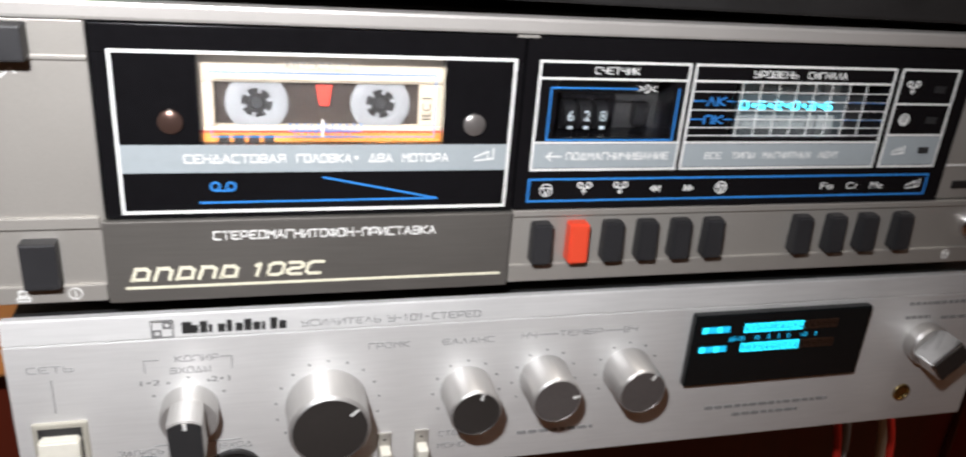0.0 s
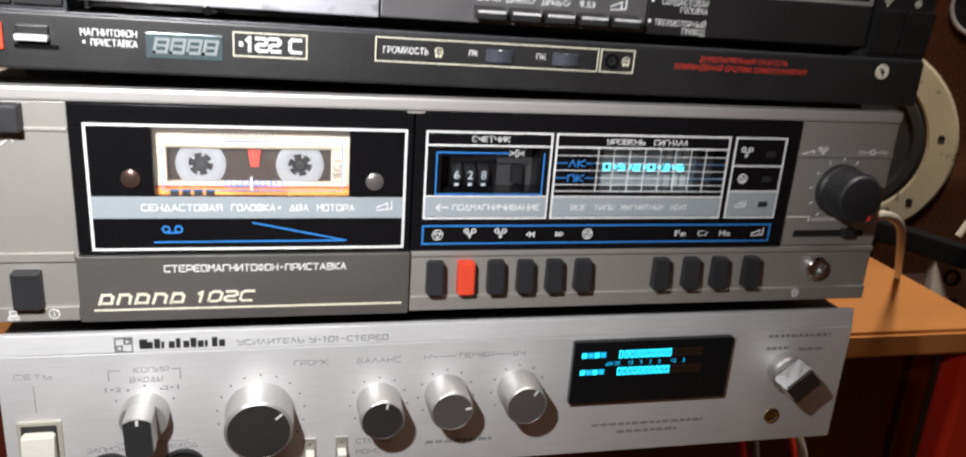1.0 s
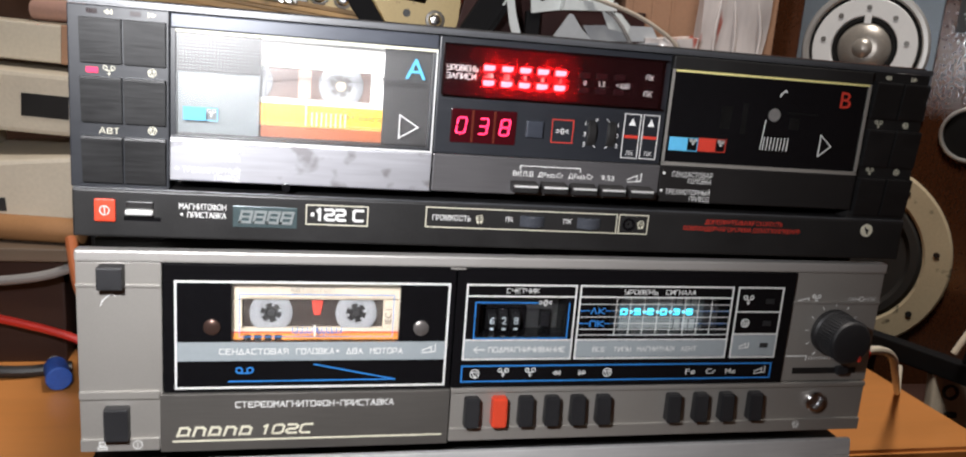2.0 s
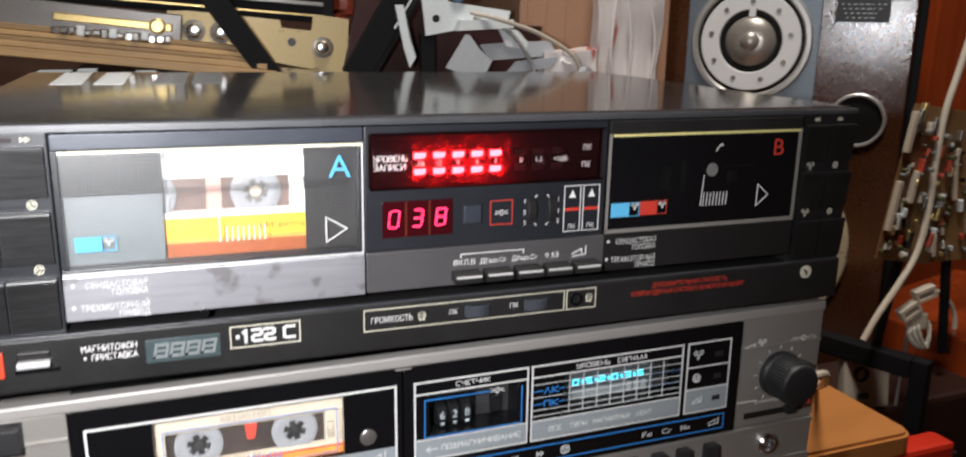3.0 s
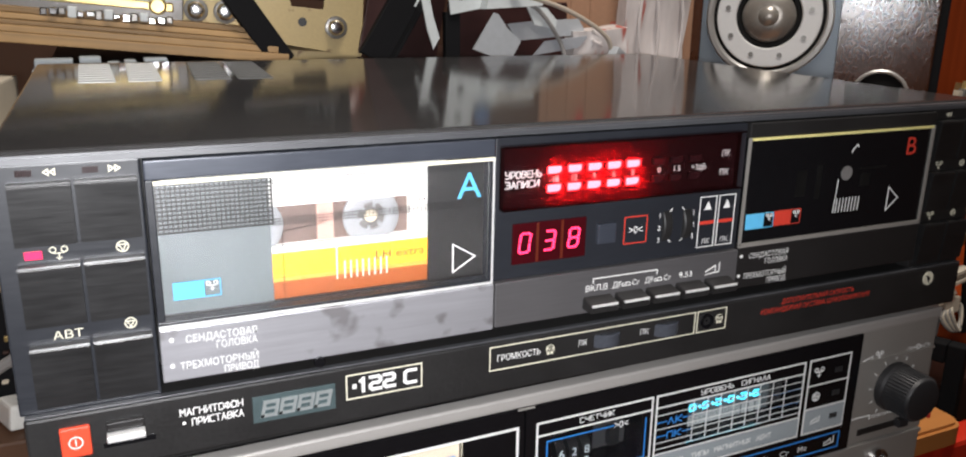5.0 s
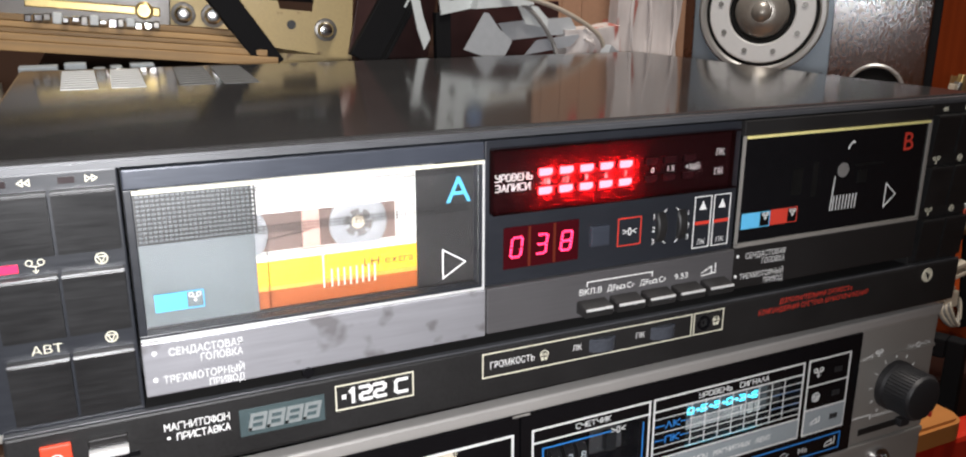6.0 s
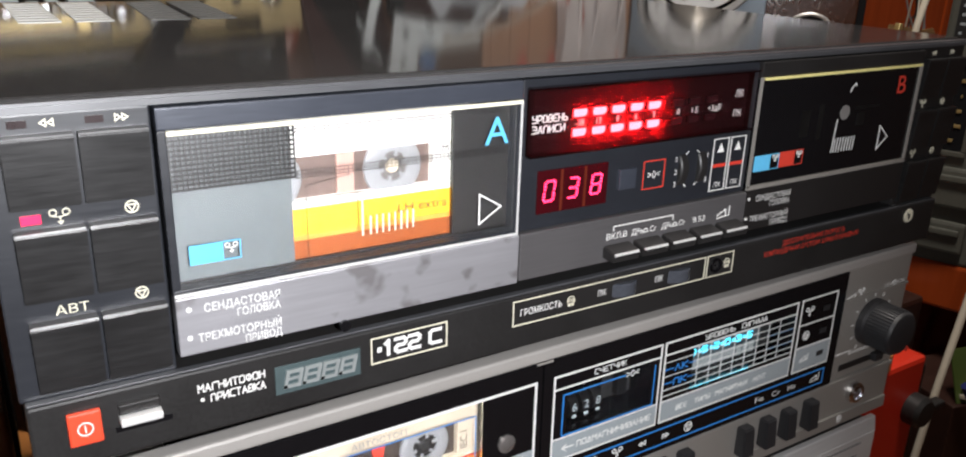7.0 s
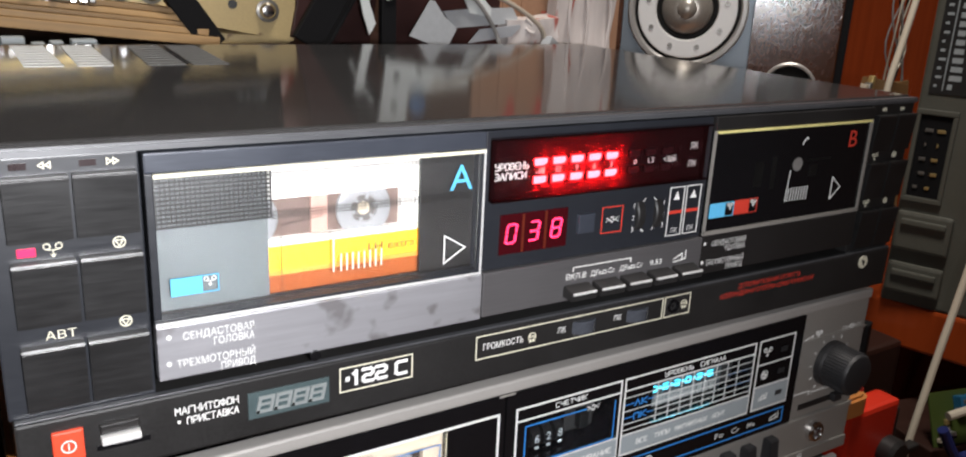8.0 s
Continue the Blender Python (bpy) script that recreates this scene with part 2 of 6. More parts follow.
BLACK_MATT = mat("matt_black_plastic", (0.02, 0.02, 0.021), 0.62, 0.0, 0.2, 1500, 40, 0.08)
BLACK_GLOSS = mat("black_acrylic", (0.006, 0.006, 0.007), 0.12, 0.0, 0.2, 300, 15, 0.0)
DECK_GREY = mat("dark_blue_grey_plastic", (0.016, 0.018, 0.023), 0.38, 0.0, 0.15, 1200, 25, 0.05, (0.1, 1, 1), ior=1.6)
DECK_LID = mat("black_enamelled_lid", (0.034, 0.033, 0.033), 0.09, 0.0, 0.25, 900, 12, 0.02, rough_vary=0.4, ior=1.33)
STEEL_PLATE = mat("smudged_brushed_steel", (0.46, 0.46, 0.49), 0.4, 0.65, 0.07, 1000, 18, 0.04, (0.05, 1, 1), stain=((0.3, 0.29, 0.3), 55, 0.6))
WHITE_INK = mat("white_ink", (0.78, 0.78, 0.76), 0.55, 0.0, 0.05)
CREAM_INK = mat("cream_ink", (0.74, 0.71, 0.56), 0.55, 0.0, 0.05)
GREY_INK = mat("dark_grey_ink", (0.2, 0.2, 0.2), 0.6, 0.0, 0.1)
BLACK_INK = mat("black_ink", (0.02, 0.02, 0.02), 0.6, 0.0, 0.1)
BLUE_INK = mat("blue_ink", (0.03, 0.22, 0.62), 0.5, 0.0, 0.08)
SKY_INK = mat("light_blue_ink", (0.12, 0.5, 0.8), 0.5, 0.0, 0.06)
RED_INK = mat("red_ink", (0.62, 0.05, 0.03), 0.5, 0.0, 0.08)
YELLOW_INK = mat("pale_yellow_ink", (0.8, 0.72, 0.3), 0.5, 0.0, 0.05)
BAND_GREY = mat("blue_grey_band", (0.33, 0.37, 0.39), 0.5, 0.0, 0.06)
RED_KEY = mat("red_plastic", (0.72, 0.07, 0.03), 0.45, 0.0, 0.08, 1200, 60, 0.05)
GOLD_WOOD = mat("orange_varnished_wood", (0.5, 0.2, 0.055), 0.4, 0.0, 0.14, 60, 6, 0.06, (0.08, 1, 1))
RED_WOOD = mat("dark_red_varnished_wood", (0.11, 0.018, 0.009), 0.32, 0.0, 0.25, 70, 6, 0.05, (1, 1, 0.08))
VENEER = mat("walnut_veneer", (0.06, 0.021, 0.009), 0.17, 0.0, 0.3, 420, 9, 0.8, (1, 1, 0.5), ior=1.8)
SOOT = mat("dull_black_steel", (0.007, 0.007, 0.008), 0.7, 0.0, 0.3, 600, 30, 0.1, ior=1.25)
RED_VARNISH = mat("red_brown_varnished_wood", (0.34, 0.055, 0.012), 0.25, 0.0, 0.25, 70, 6, 0.05, (1, 1, 0.08))
FAINT_INK = mat("faint_grey_ink", (0.28, 0.28, 0.28), 0.6, 0.0, 0.1)

# ---- the room ----
def slab(name, x0, x1, y0, y1, z0, z1, material, label):
    ob = link(name, box(bmesh.new(), x0, x1, y0, y1, z0, z1), material)
    return tagged(ob, label, name.split("_")[0], kind="structure")


WALLPAPER = mat("brown_wallpaper", (0.1, 0.05, 0.03), 0.8, 0.0, 0.2, 40, 4, 0.1)
PLASTER = mat("dull_plaster", (0.6, 0.56, 0.5), 0.9, 0.0, 0.08, 60, 3, 0.1)
FLOORING = mat("brown_floor_paint", (0.16, 0.07, 0.03), 0.5, 0.0, 0.2, 40, 3, 0.1, (0.1, 1, 1))
slab("floor", -1600, 1900, -1700, 1600, -900, -850, FLOORING, "brown painted floor of a dim room")
slab("ceiling", -1600, 1900, -1700, 1600, 1700, 1750, PLASTER, "dull plastered ceiling")
slab("wall_north", -1600, 1900, 1500, 1600, -850, 1700, WALLPAPER, "brown papered wall")
slab("wall_south", -1600, 1900, -1700, -1600, -850, 1700, WALLPAPER, "brown papered wall")
slab("wall_west", -1600, -1500, -1600, 1500, -850, 1700, WALLPAPER, "brown papered wall")
slab("wall_east", 1800, 1900, -1600, 1500, -850, 1700, WALLPAPER, "brown papered wall")

# ---- the table that bears the stack ----
table = thing("table", "orange varnished wooden table with dark red drawers", "table", pose(0.0, 0.13, -0.85))
bm = bmesh.new()
prism(bm, [(-420, 640), (-420, 0)] + [(670 + 14 * math.sin(radians(a)), 14 - 14 * math.cos(radians(a))) for a in range(0, 91, 15)] + [(684, 640)], 738, 760)
for v in bm.verts:
    v.co.y, v.co.z = v.co.z, v.co.y
bmesh.ops.recalc_face_normals(bm, faces=bm.faces)
bmesh.ops.bevel(bm, geom=[e for e in bm.edges if abs(e.verts[0].co.z - e.verts[1].co.z) < 1e-6], offset=3 * MM, segments=2, affect="EDGES")
part("tabletop", bm, GOLD_WOOD, table)
part("drawer_front", box(bmesh.new(), -390, 640, 40, 60, 560, 738, 3), RED_WOOD, table, "dark red wooden drawer front")
part("side_panel", box(bmesh.new(), 640, 662, 35, 610, 0, 738, 2), RED_WOOD, table)
part("side_panel", box(bmesh.new(), -412, -390, 35, 610, 0, 738, 2), RED_WOOD, table)
part("back_panel", box(bmesh.new(), -390, 640, 600, 610, 0, 738, 1), RED_WOOD, table)

# ---- printed symbols, shared by the decks ----
def sym_tape(bm, x, z, s, y, arrow=0, w=0.28):
    """Two reels and a line of tape; arrow: -1 down, 1 up."""
    ring(bm, x - s, z + s * 0.5, s * 0.55, w, y, seg=12)
    ring(bm, x + s, z + s * 0.5, s * 0.55, w, y, seg=12)
    if arrow:
        stroke(bm, [(x - s, z - s * 0.1), (x, z - s * 0.3), (x + s, z - s * 0.1)], w, y)
        stroke(bm, [(x, z - s * 0.2), (x, z - s * 1.5)], w, y)
        tip = z - s * 1.5 if arrow < 0 else z - s * 0.5
        stroke(bm, [(x - s * 0.4, tip + s * 0.45 * -arrow), (x, tip), (x + s * 0.4, tip + s * 0.45 * -arrow)], w, y)
    else:
        stroke(bm, [(x - s, z - s * 0.1), (x + s, z - s * 0.1)], w, y)


def sym_stop(bm, x, z, s, y, w=0.35, turned=0):
    ring(bm, x, z, s, w, y, seg=18)
    pts = [(x + s * 0.75 * math.cos(radians(a + turned)), z + s * 0.75 * math.sin(radians(a + turned))) for a in (270, 30, 150)]
    stroke(bm, pts, w, y, closed=True)


def sym_wind(bm, x, z, s, y, way, w=0.35):
    for k in (-0.6, 0.6):
        stroke(bm, [(x + (k - way * 0.45) * s, z + s * 0.6), (x + (k + way * 0.45) * s, z), (x + (k - way * 0.45) * s, z - s * 0.6)], w, y, closed=True)


def sym_wedge(bm, x, z, s, y, w=0.35):
    stroke(bm, [(x - s, z - s * 0.1), (x + s * 0.4, z + s * 0.5), (x + s * 0.4, z - s * 0.3)], w, y)
    stroke(bm, [(x - s, z - s * 0.5), (x + s, z - s * 0.3), (x + s, z + s * 0.8)], w, y)


def sym_phones(bm, x, z, s, y, w=0.26):
    ring(bm, x, z, s, w, y, seg=16, start=-50, sweep=280)
    for k in (-0.45, 0.45):
        ring(bm, x + k * s, z + s * 0.1, s * 0.3, w * 0.8, y, seg=10)
        box(bm, x + k * s - s * 0.3, x + k * s + s * 0.3, y - 0.2, y, z - s * 1.3, z - s * 0.6)


def sym_power(bm, x, z, s, y, w=0.35):
    ring(bm, x, z, s, w, y, seg=18)
    stroke(bm, [(x, z - s * 0.5), (x, z + s * 0.5)], w, y)


def sym_note(bm, x, z, s, y, w=0.5):
    stroke(bm, [(x - s, z - s), (x - s * 0.7, z - s * 0.2), (x + s * 0.6, z + s), (x + s, z + s * 0.5)], w, y)


def sym_triangle(bm, x0, x1, z0, z1, y, w=0.5):
    stroke(bm, [(x0, z0), (x1, (z0 + z1) / 2), (x0, z1)], w, y, closed=True)


SEGMENTS = {"0": "abcdef", "2": "abdeg", "3": "abcdg", "8": "abcdefg", "6": "acdefg"}


def seven(bm, char, x, z, w, h, y, t=0.9, lean=0.12):
    """A seven-segment figure, its middle at (x, z)."""
    corner = {"tl": (-1, 1), "tr": (1, 1), "ml": (-1, 0), "mr": (1, 0), "bl": (-1, -1), "br": (1, -1)}
    at = {k: (x + a * w / 2 + b * h / 2 * lean, z + b * h / 2) for k, (a, b) in corner.items()}
    ends = {"a": ("tl", "tr"), "b": ("tr", "mr"), "c": ("mr", "br"), "d": ("bl", "br"), "e": ("ml", "bl"), "f": ("tl", "ml"), "g": ("ml", "mr")}
    for k in SEGMENTS[char]:
        p, q = Vector(at[ends[k][0]]), Vector(at[ends[k][1]])
        for f in (0.2, 0.5, 0.8):
            m = p + (q - p) * f
            rod(bm, m.x, m.y, y - 0.35, y, t * 0.58, seg=10)

# ---- amplifier ----
amp = thing("amplifier", "silver stereo amplifier with aluminium knobs under a tape deck", "amplifier")
part("body", box(bmesh.new(), 5, 431, 4, 330, -87, -10, 1), BLACK_MATT, amp, "black steel case")
AF = 0.0
face = part("front_panel", box(bmesh.new(), 3, 435, AF, 5, -87.6, -17.6, 0.5), ALU, amp, "brushed aluminium front panel")
bm = bmesh.new()
prism(bm, [(3, -17.4), (435, -17.4), (435, -8), (3, -8)], AF, 5)
for v in bm.verts:
    if v.co.y < 1 * MM and v.co.z > -10 * MM:
        v.co.y += 1.6 * MM
bmesh.ops.bevel(bm, geom=list(bm.edges), offset=0.4 * MM, segments=2, affect="EDGES")
top = part("top_rail", bm, ALU, amp, "sloping aluminium top rail")
for x in (40, 395):
    for y in (150, 300):
        bm = bmesh.new()
        bmesh.ops.create_cone(bm, cap_ends=True, segments=24, radius1=0.011, radius2=0.012, depth=0.0035, matrix=Matrix.Translation((x * MM, y * MM, -0.0885)))
        part("foot", bm, BLACK_MATT, amp, "black rubber foot")
bm = bmesh.new()
for x, z in ((53, -16.6), (56.4, -13.2)):
    outline(bm, x, x + 3, z, z + 3, 0.7, AF + 0.2)
outline(bm, 52.4, 60.2, -17, -9.6, 0.5, AF + 0.2)
part("maker_emblem", bm, GREY_INK, top)
bm = bmesh.new()
for k, w in enumerate((3.4, 2.6, 2.6, 1.2, 2.6, 1.9, 2.6, 2.6, 2.6, 1.2, 2.4, 2.6)):
    x = 63 + k * 3.15
    box(bm, x, x + w, AF + 0.2, AF + 0.85, -15.8, -11.2 if k in (0, 2, 5, 7, 10) else -12.6)
part("maker_shape", bm, BLACK_INK, top, "black maker name shapes")
techno("УСИЛИТЕЛЬ", 106, -15.4, 2.5, FAINT_INK, top, AF + 0.3, 30, 0.12)
techno("У-101-СТЕРЕО", 139, -15.4, 2.7, FAINT_INK, top, AF + 0.3, 37, 0.13)
for text, x, z, w in (("СЕТЬ", 10, -28.6, 15), ("КОПИР", 60, -27.4, 15), ("ВХОДЫ", 58, -32.4, 14), ("1•2", 47, -37, 7), ("2•1", 72, -37, 7), ("ГРОМК", 131.6, -27.2, 16), ("БАЛАНС", 161.5, -27.4, 21), ("НЧ", 194.6, -26.8, 6), ("ТЕМБР", 211, -26.8, 19), ("ВЧ", 240, -26.8, 6), ("СТЕРЕО", 162, -72.4, 17), ("МОНО", 162, -78.6, 12), ("ЗАПИСЬ", 37, -68.4, 16), ("ВХОД", 74, -68.4, 12)):
    if "•" in text:
        lettering(text, x, z, 2.5, FAINT_INK, face, AF, width=w)
    else:
        techno(text, x, z, 2.4, FAINT_INK, face, AF, w, 0.13)
bm = bmesh.new()
stroke(bm, [(17.4, -32), (17.4, -46)], 0.4, AF)
stroke(bm, [(49, -31.4), (49, -26.2), (54, -26.2)], 0.35, AF)
stroke(bm, [(80, -31.4), (80, -26.2), (76, -26.2)], 0.35, AF)
stroke(bm, [(50, -64.6), (56, -64.6)], 0.35, AF)
stroke(bm, [(70, -64.6), (82, -64.6)], 0.35, AF)
stroke(bm, [(202, -25.6), (210, -25.6)], 0.35, AF)
stroke(bm, [(231, -25.6), (239, -25.6)], 0.35, AF)
for x, z, r, n in ((64, -49, 14.5, 5), (116, -52, 20.5, 13), (172.6, -50, 14.2, 9), (206.4, -47.4, 14.2, 9), (244, -46.6, 14.2, 9)):
    span = 120 if n == 5 else 250
    for k in range(n):
        a = radians(90 + span / 2 - span * k / (n - 1))
        dot(bm, x + r * math.cos(a), z + r * math.sin(a), 0.55, AF, 0.15)
part("scale_print", bm, FAINT_INK, face, "small grey dots and lines")
bm = bmesh.new()
for x0, x1, z in ((287, 352, -71.6), (302, 337, -76.4), (384, 422, -22.6), (384, 398, -30), (404, 420, -31), (197, 232, -75.4), (125, 134, -84)):
    x = x0
    while x < x1:
        w = 2.2 + (x * 7 % 3)
        box(bm, x, min(x + w, x1), AF - 0.15, AF, z, z + 1.7)
        x += w + 0.9
part("small_print", bm, FAINT_INK, face, "small unreadable grey print")


def turn_knob(x, z, r, y1, label, mark, front):
    k = part("knob", lathe(bmesh.new(), x, z, [(r * 1.02, AF), (r * 1.02, -2), (r, -2.6), (r * 0.985, y1 + 1.2), (r * 0.93, y1 + 0.2), (r * 0.9, y1)], 56), KNOB_ALU, amp, label, True)
    part("knob_face", lathe(bmesh.new(), x, z, [(r * 0.9, y1), (r * 0.88, y1 + 0.25), (0, y1 + 0.35)], 56), front, k, "turned face, darkened for its missing reflection", True)
    a = radians(mark)
    c, s = math.cos(a), math.sin(a)
    bm = bmesh.new()
    stroke(bm, [(x + r * 0.66 * c, z + r * 0.66 * s), (x + r * 0.86 * c, z + r * 0.86 * s)], 0.9, y1 + 0.2, 0.3)
    part("pointer", bm, WHITE_INK, k, "white pointer mark")
    return k


# Paler copy of KNOB_FACE, less darkened, for the tone knobs.
FACE_GREY = mat("turned_metal_less_shaded", (0.17, 0.155, 0.15), 0.4, 0.5, 0.1, 600, 40, 0.03)
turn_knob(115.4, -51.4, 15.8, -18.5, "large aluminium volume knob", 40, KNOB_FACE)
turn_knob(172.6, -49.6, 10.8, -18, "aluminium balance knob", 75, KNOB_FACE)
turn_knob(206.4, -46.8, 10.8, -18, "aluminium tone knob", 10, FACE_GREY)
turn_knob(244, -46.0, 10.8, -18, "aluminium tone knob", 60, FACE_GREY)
sel = part("selector_knob", lathe(bmesh.new(), 64, -48.4, [(10.6, AF), (10.6, -8), (10.0, -9.4), (0, -9.6)], 48), KNOB_ALU, amp, "aluminium input selector knob", True)
bm = bmesh.new()
arc = [(64 + 10.3 * math.sin(radians(a)), -48.4 + 10.3 * math.cos(radians(a))) for a in range(-38, 39, 9)]
prism(bm, arc + [(2 * 64 - x, -96.8 - z) for x, z in arc], -23, -9)
bmesh.ops.bevel(bm, geom=list(bm.edges), offset=0.5 * MM, segments=2, affect="EDGES")
part("grip", bm, KNOB_ALU, sel, "dull silver grip")
bm = bmesh.new()
arc = [(64 + 9.8 * math.sin(radians(a)), -48.4 + 9.8 * math.cos(radians(a))) for a in range(-38, 39, 9)]
prism(bm, arc + [(2 * 64 - x, -96.8 - z) for x, z in arc], -23.4, -22.9)
part("grip_face", bm, BLACK_MATT, sel, "dark grip face")
part("pointer", box(bmesh.new(), 63.4, 64.6, -23.8, -23.3, -41.4, -38.8), WHITE_INK, sel)
fun = part("function_knob", lathe(bmesh.new(), 397, -42, [(10.0, AF), (10.4, -6), (9.6, -7.2), (0, -7.4)], 40), KNOB_ALU, amp, "aluminium function knob with square grip", True)
bm = bmesh.new()
prism(bm, [(-6.0, -8.8), (6.0, -8.8), (6.0, 8.8), (-6.0, 8.8)], -20, -7)
bmesh.ops.bevel(bm, geom=list(bm.edges), offset=0.8 * MM, segments=2, affect="EDGES")
part("grip", bm, CHROME, fun, "bright square grip").matrix_local = pose(0.397, 0, -0.042, 0, 48, 0)
bm = bmesh.new()
box(bm, -5.4, 5.4, -20.5, -19.9, -8.2, 8.2, 0.2)
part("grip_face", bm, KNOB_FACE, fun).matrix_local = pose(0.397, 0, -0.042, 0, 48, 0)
part("socket", lathe(bmesh.new(), 395, -71.6, [(4.8, AF), (4.6, -0.8), (3.2, -1.2), (2.8, -0.4), (0, -0.2)], 28), mat("brass", (0.5, 0.38, 0.18), 0.25, 1.0), amp, "small brass socket", True)
# power rocker, slide switches, round sockets
IVORY = mat("ivory_plastic", (0.7, 0.68, 0.6), 0.4, 0.0, 0.05)
rk = part("power_rocker", box(bmesh.new(), 8.6, 27.6, -1.4, 1, -85, -50, 0.8), mat("ivory_bezel", (0.42, 0.4, 0.34), 0.5), amp, "ivory power rocker in a bezel")
part("slot", box(bmesh.new(), 10.6, 25.6, -1.7, -1.2, -83, -52), BLACK_MATT, rk)
bm = bmesh.new()
prism(bm, [(11.2, -82), (25, -82), (25, -55), (11.2, -55)], -6, -1)
for v in bm.verts:
    if v.co.y < -5 * MM and v.co.z < -70 * MM:
        v.co.y -= 5 * MM
bmesh.ops.bevel(bm, geom=list(bm.edges), offset=0.8 * MM, segments=2, affect="EDGES")
part("rocker", bm, IVORY, rk)
for x in (139, 154.6):
    s = part("slide_switch", box(bmesh.new(), x - 3, x + 3, -0.8, 1, -86, -68, 0.3), SILVER, amp, "small ivory slide switch")
    part("lever", box(bmesh.new(), x - 2.2, x + 2.2, -7, -0.6, -83, -74, 0.6), IVORY, s)
    part("dot", box(bmesh.new(), x - 0.5, x + 0.5, -1.0, -0.7, -71.6, -70.6), BLACK_INK, s)
for x in (46.6, 79.4):
    j = part("din_socket", lathe(bmesh.new(), x, -79.6, [(10.4, AF), (10.2, -1.4), (9.2, -1.8), (8.4, -1.2), (8.2, -0.4), (0, -0.3)], 40), BLACK, amp, "round black five pin socket", True)
    bm = bmesh.new()
    for k in range(5):
        a = radians(180 + 45 * k)
        rod(bm, x + 4.4 * math.cos(a), -79.6 + 4.4 * math.sin(a), -1.0, -0.2, 0.8, seg=10)
    part("pins", bm, CHROME, j)
# level display
DISP = mat("black_display_glass", (0.006, 0.008, 0.009), 0.1, 0.0, 0.1, 200, 20, 0.0)
CYAN2 = glow("cyan_bar", (0.02, 0.56, 0.8), 1.9)
CYAN_DIM = glow("dim_cyan_figure", (0.01, 0.4, 0.7), 1.2)
ORANGE_BAR = mat("unlit_orange_bar", (0.04, 0.018, 0.01), 0.3)
bm = bmesh.new()
prism(bm, [(271.5, -55.6), (361, -55.6), (361, -19.6), (271.5, -19.6)], -3.6, 2)
bmesh.ops.bevel(bm, geom=list(bm.edges), offset=0.6 * MM, segments=2, affect="EDGES")
dsp = part("level_display", bm, DISP, amp, "black level display with cyan bars")
for z in (-26.8, -36.6):
    for k in range(16):
        x = 296 + k * 3.0
        part("bar", outline(bmesh.new(), x, x + 2.3, z - 2.2, z + 2.2, 0.65, -3.6, 0.3), CYAN2 if k < 10 else ORANGE_BAR, dsp, "lit cyan bar" if k < 10 else "unlit orange bar")
    for k in range(4):
        x = 275.6 + k * 3.4
        part("word_mark", box(bmesh.new(), x, x + 2.8, -3.9, -3.5, z - 1.4, z + 1.4), CYAN_DIM if k % 2 else CYAN2, dsp)
for text, x in (("дБ-20", 293), ("10", 303), ("5", 309), ("3", 314), ("0", 319), ("+2", 327), ("3", 333)):
    lettering(text, x, -32.8, 2.2, CYAN_DIM, dsp, -3.6, align="CENTER", bold=0.004)

# ---- double cassette deck ----
vega = thing("double_cassette_deck", "black double cassette deck with glowing red level lights", "tape deck", pose(0, 0, 0, 0, 0.5, 0))
LED_RED = glow("red_led", (1.0, 0.018, 0.024), 44.0)
LED_DIGIT = glow("red_digit", (1.0, 0.03, 0.11), 7.0)
LED_PINK = glow("pink_led", (1.0, 0.02, 0.12), 1.6)
LED_OFF = mat("unlit_led", (0.014, 0.003, 0.004), 0.3)
SMOKED = mat("dark_red_acrylic", (0.004, 0.0008, 0.001), 0.14, 0.0, 0.1, 300, 15, 0.0)
# Added scattering film: imitates the red bloom round the lights, not a real pane.
BLOOM_FILM = bpy.data.materials.new("red_bloom_film")
BLOOM_FILM.use_nodes = True
nodes, wires = BLOOM_FILM.node_tree.nodes, BLOOM_FILM.node_tree.links
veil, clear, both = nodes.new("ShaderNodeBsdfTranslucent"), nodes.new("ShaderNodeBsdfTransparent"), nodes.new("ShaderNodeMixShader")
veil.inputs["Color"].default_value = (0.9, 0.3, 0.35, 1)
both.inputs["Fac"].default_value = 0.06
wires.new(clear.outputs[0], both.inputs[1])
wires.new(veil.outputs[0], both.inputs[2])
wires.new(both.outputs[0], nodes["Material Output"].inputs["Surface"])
DIGIT_WELL = mat("red_filter", (0.04, 0.003, 0.005), 0.15, 0.0, 0.1, 300, 15, 0.0)
PALE_PANE = mat("pale_grey_panel", (0.115, 0.135, 0.14), 0.4, 0.0, 0.05, 300, 20, 0.0)
PANE = glass("clear_pane")
PANE.node_tree.nodes["Principled BSDF"].inputs["Coat Weight"].default_value = 1.0
PANE.node_tree.nodes["Principled BSDF"].inputs["Coat Roughness"].default_value = 0.38
DARK_PLATE = mat("dark_brown_grey_plastic", (0.017, 0.016, 0.016), 0.36, 0.0, 0.15, 1200, 25, 0.05, (0.1, 1, 1))
MID_PLATE = mat("brushed_dark_steel", (0.17, 0.165, 0.17), 0.36, 0.6, 0.1, 1000, 20, 0.05, (0.05, 1, 1))
F = -4.0

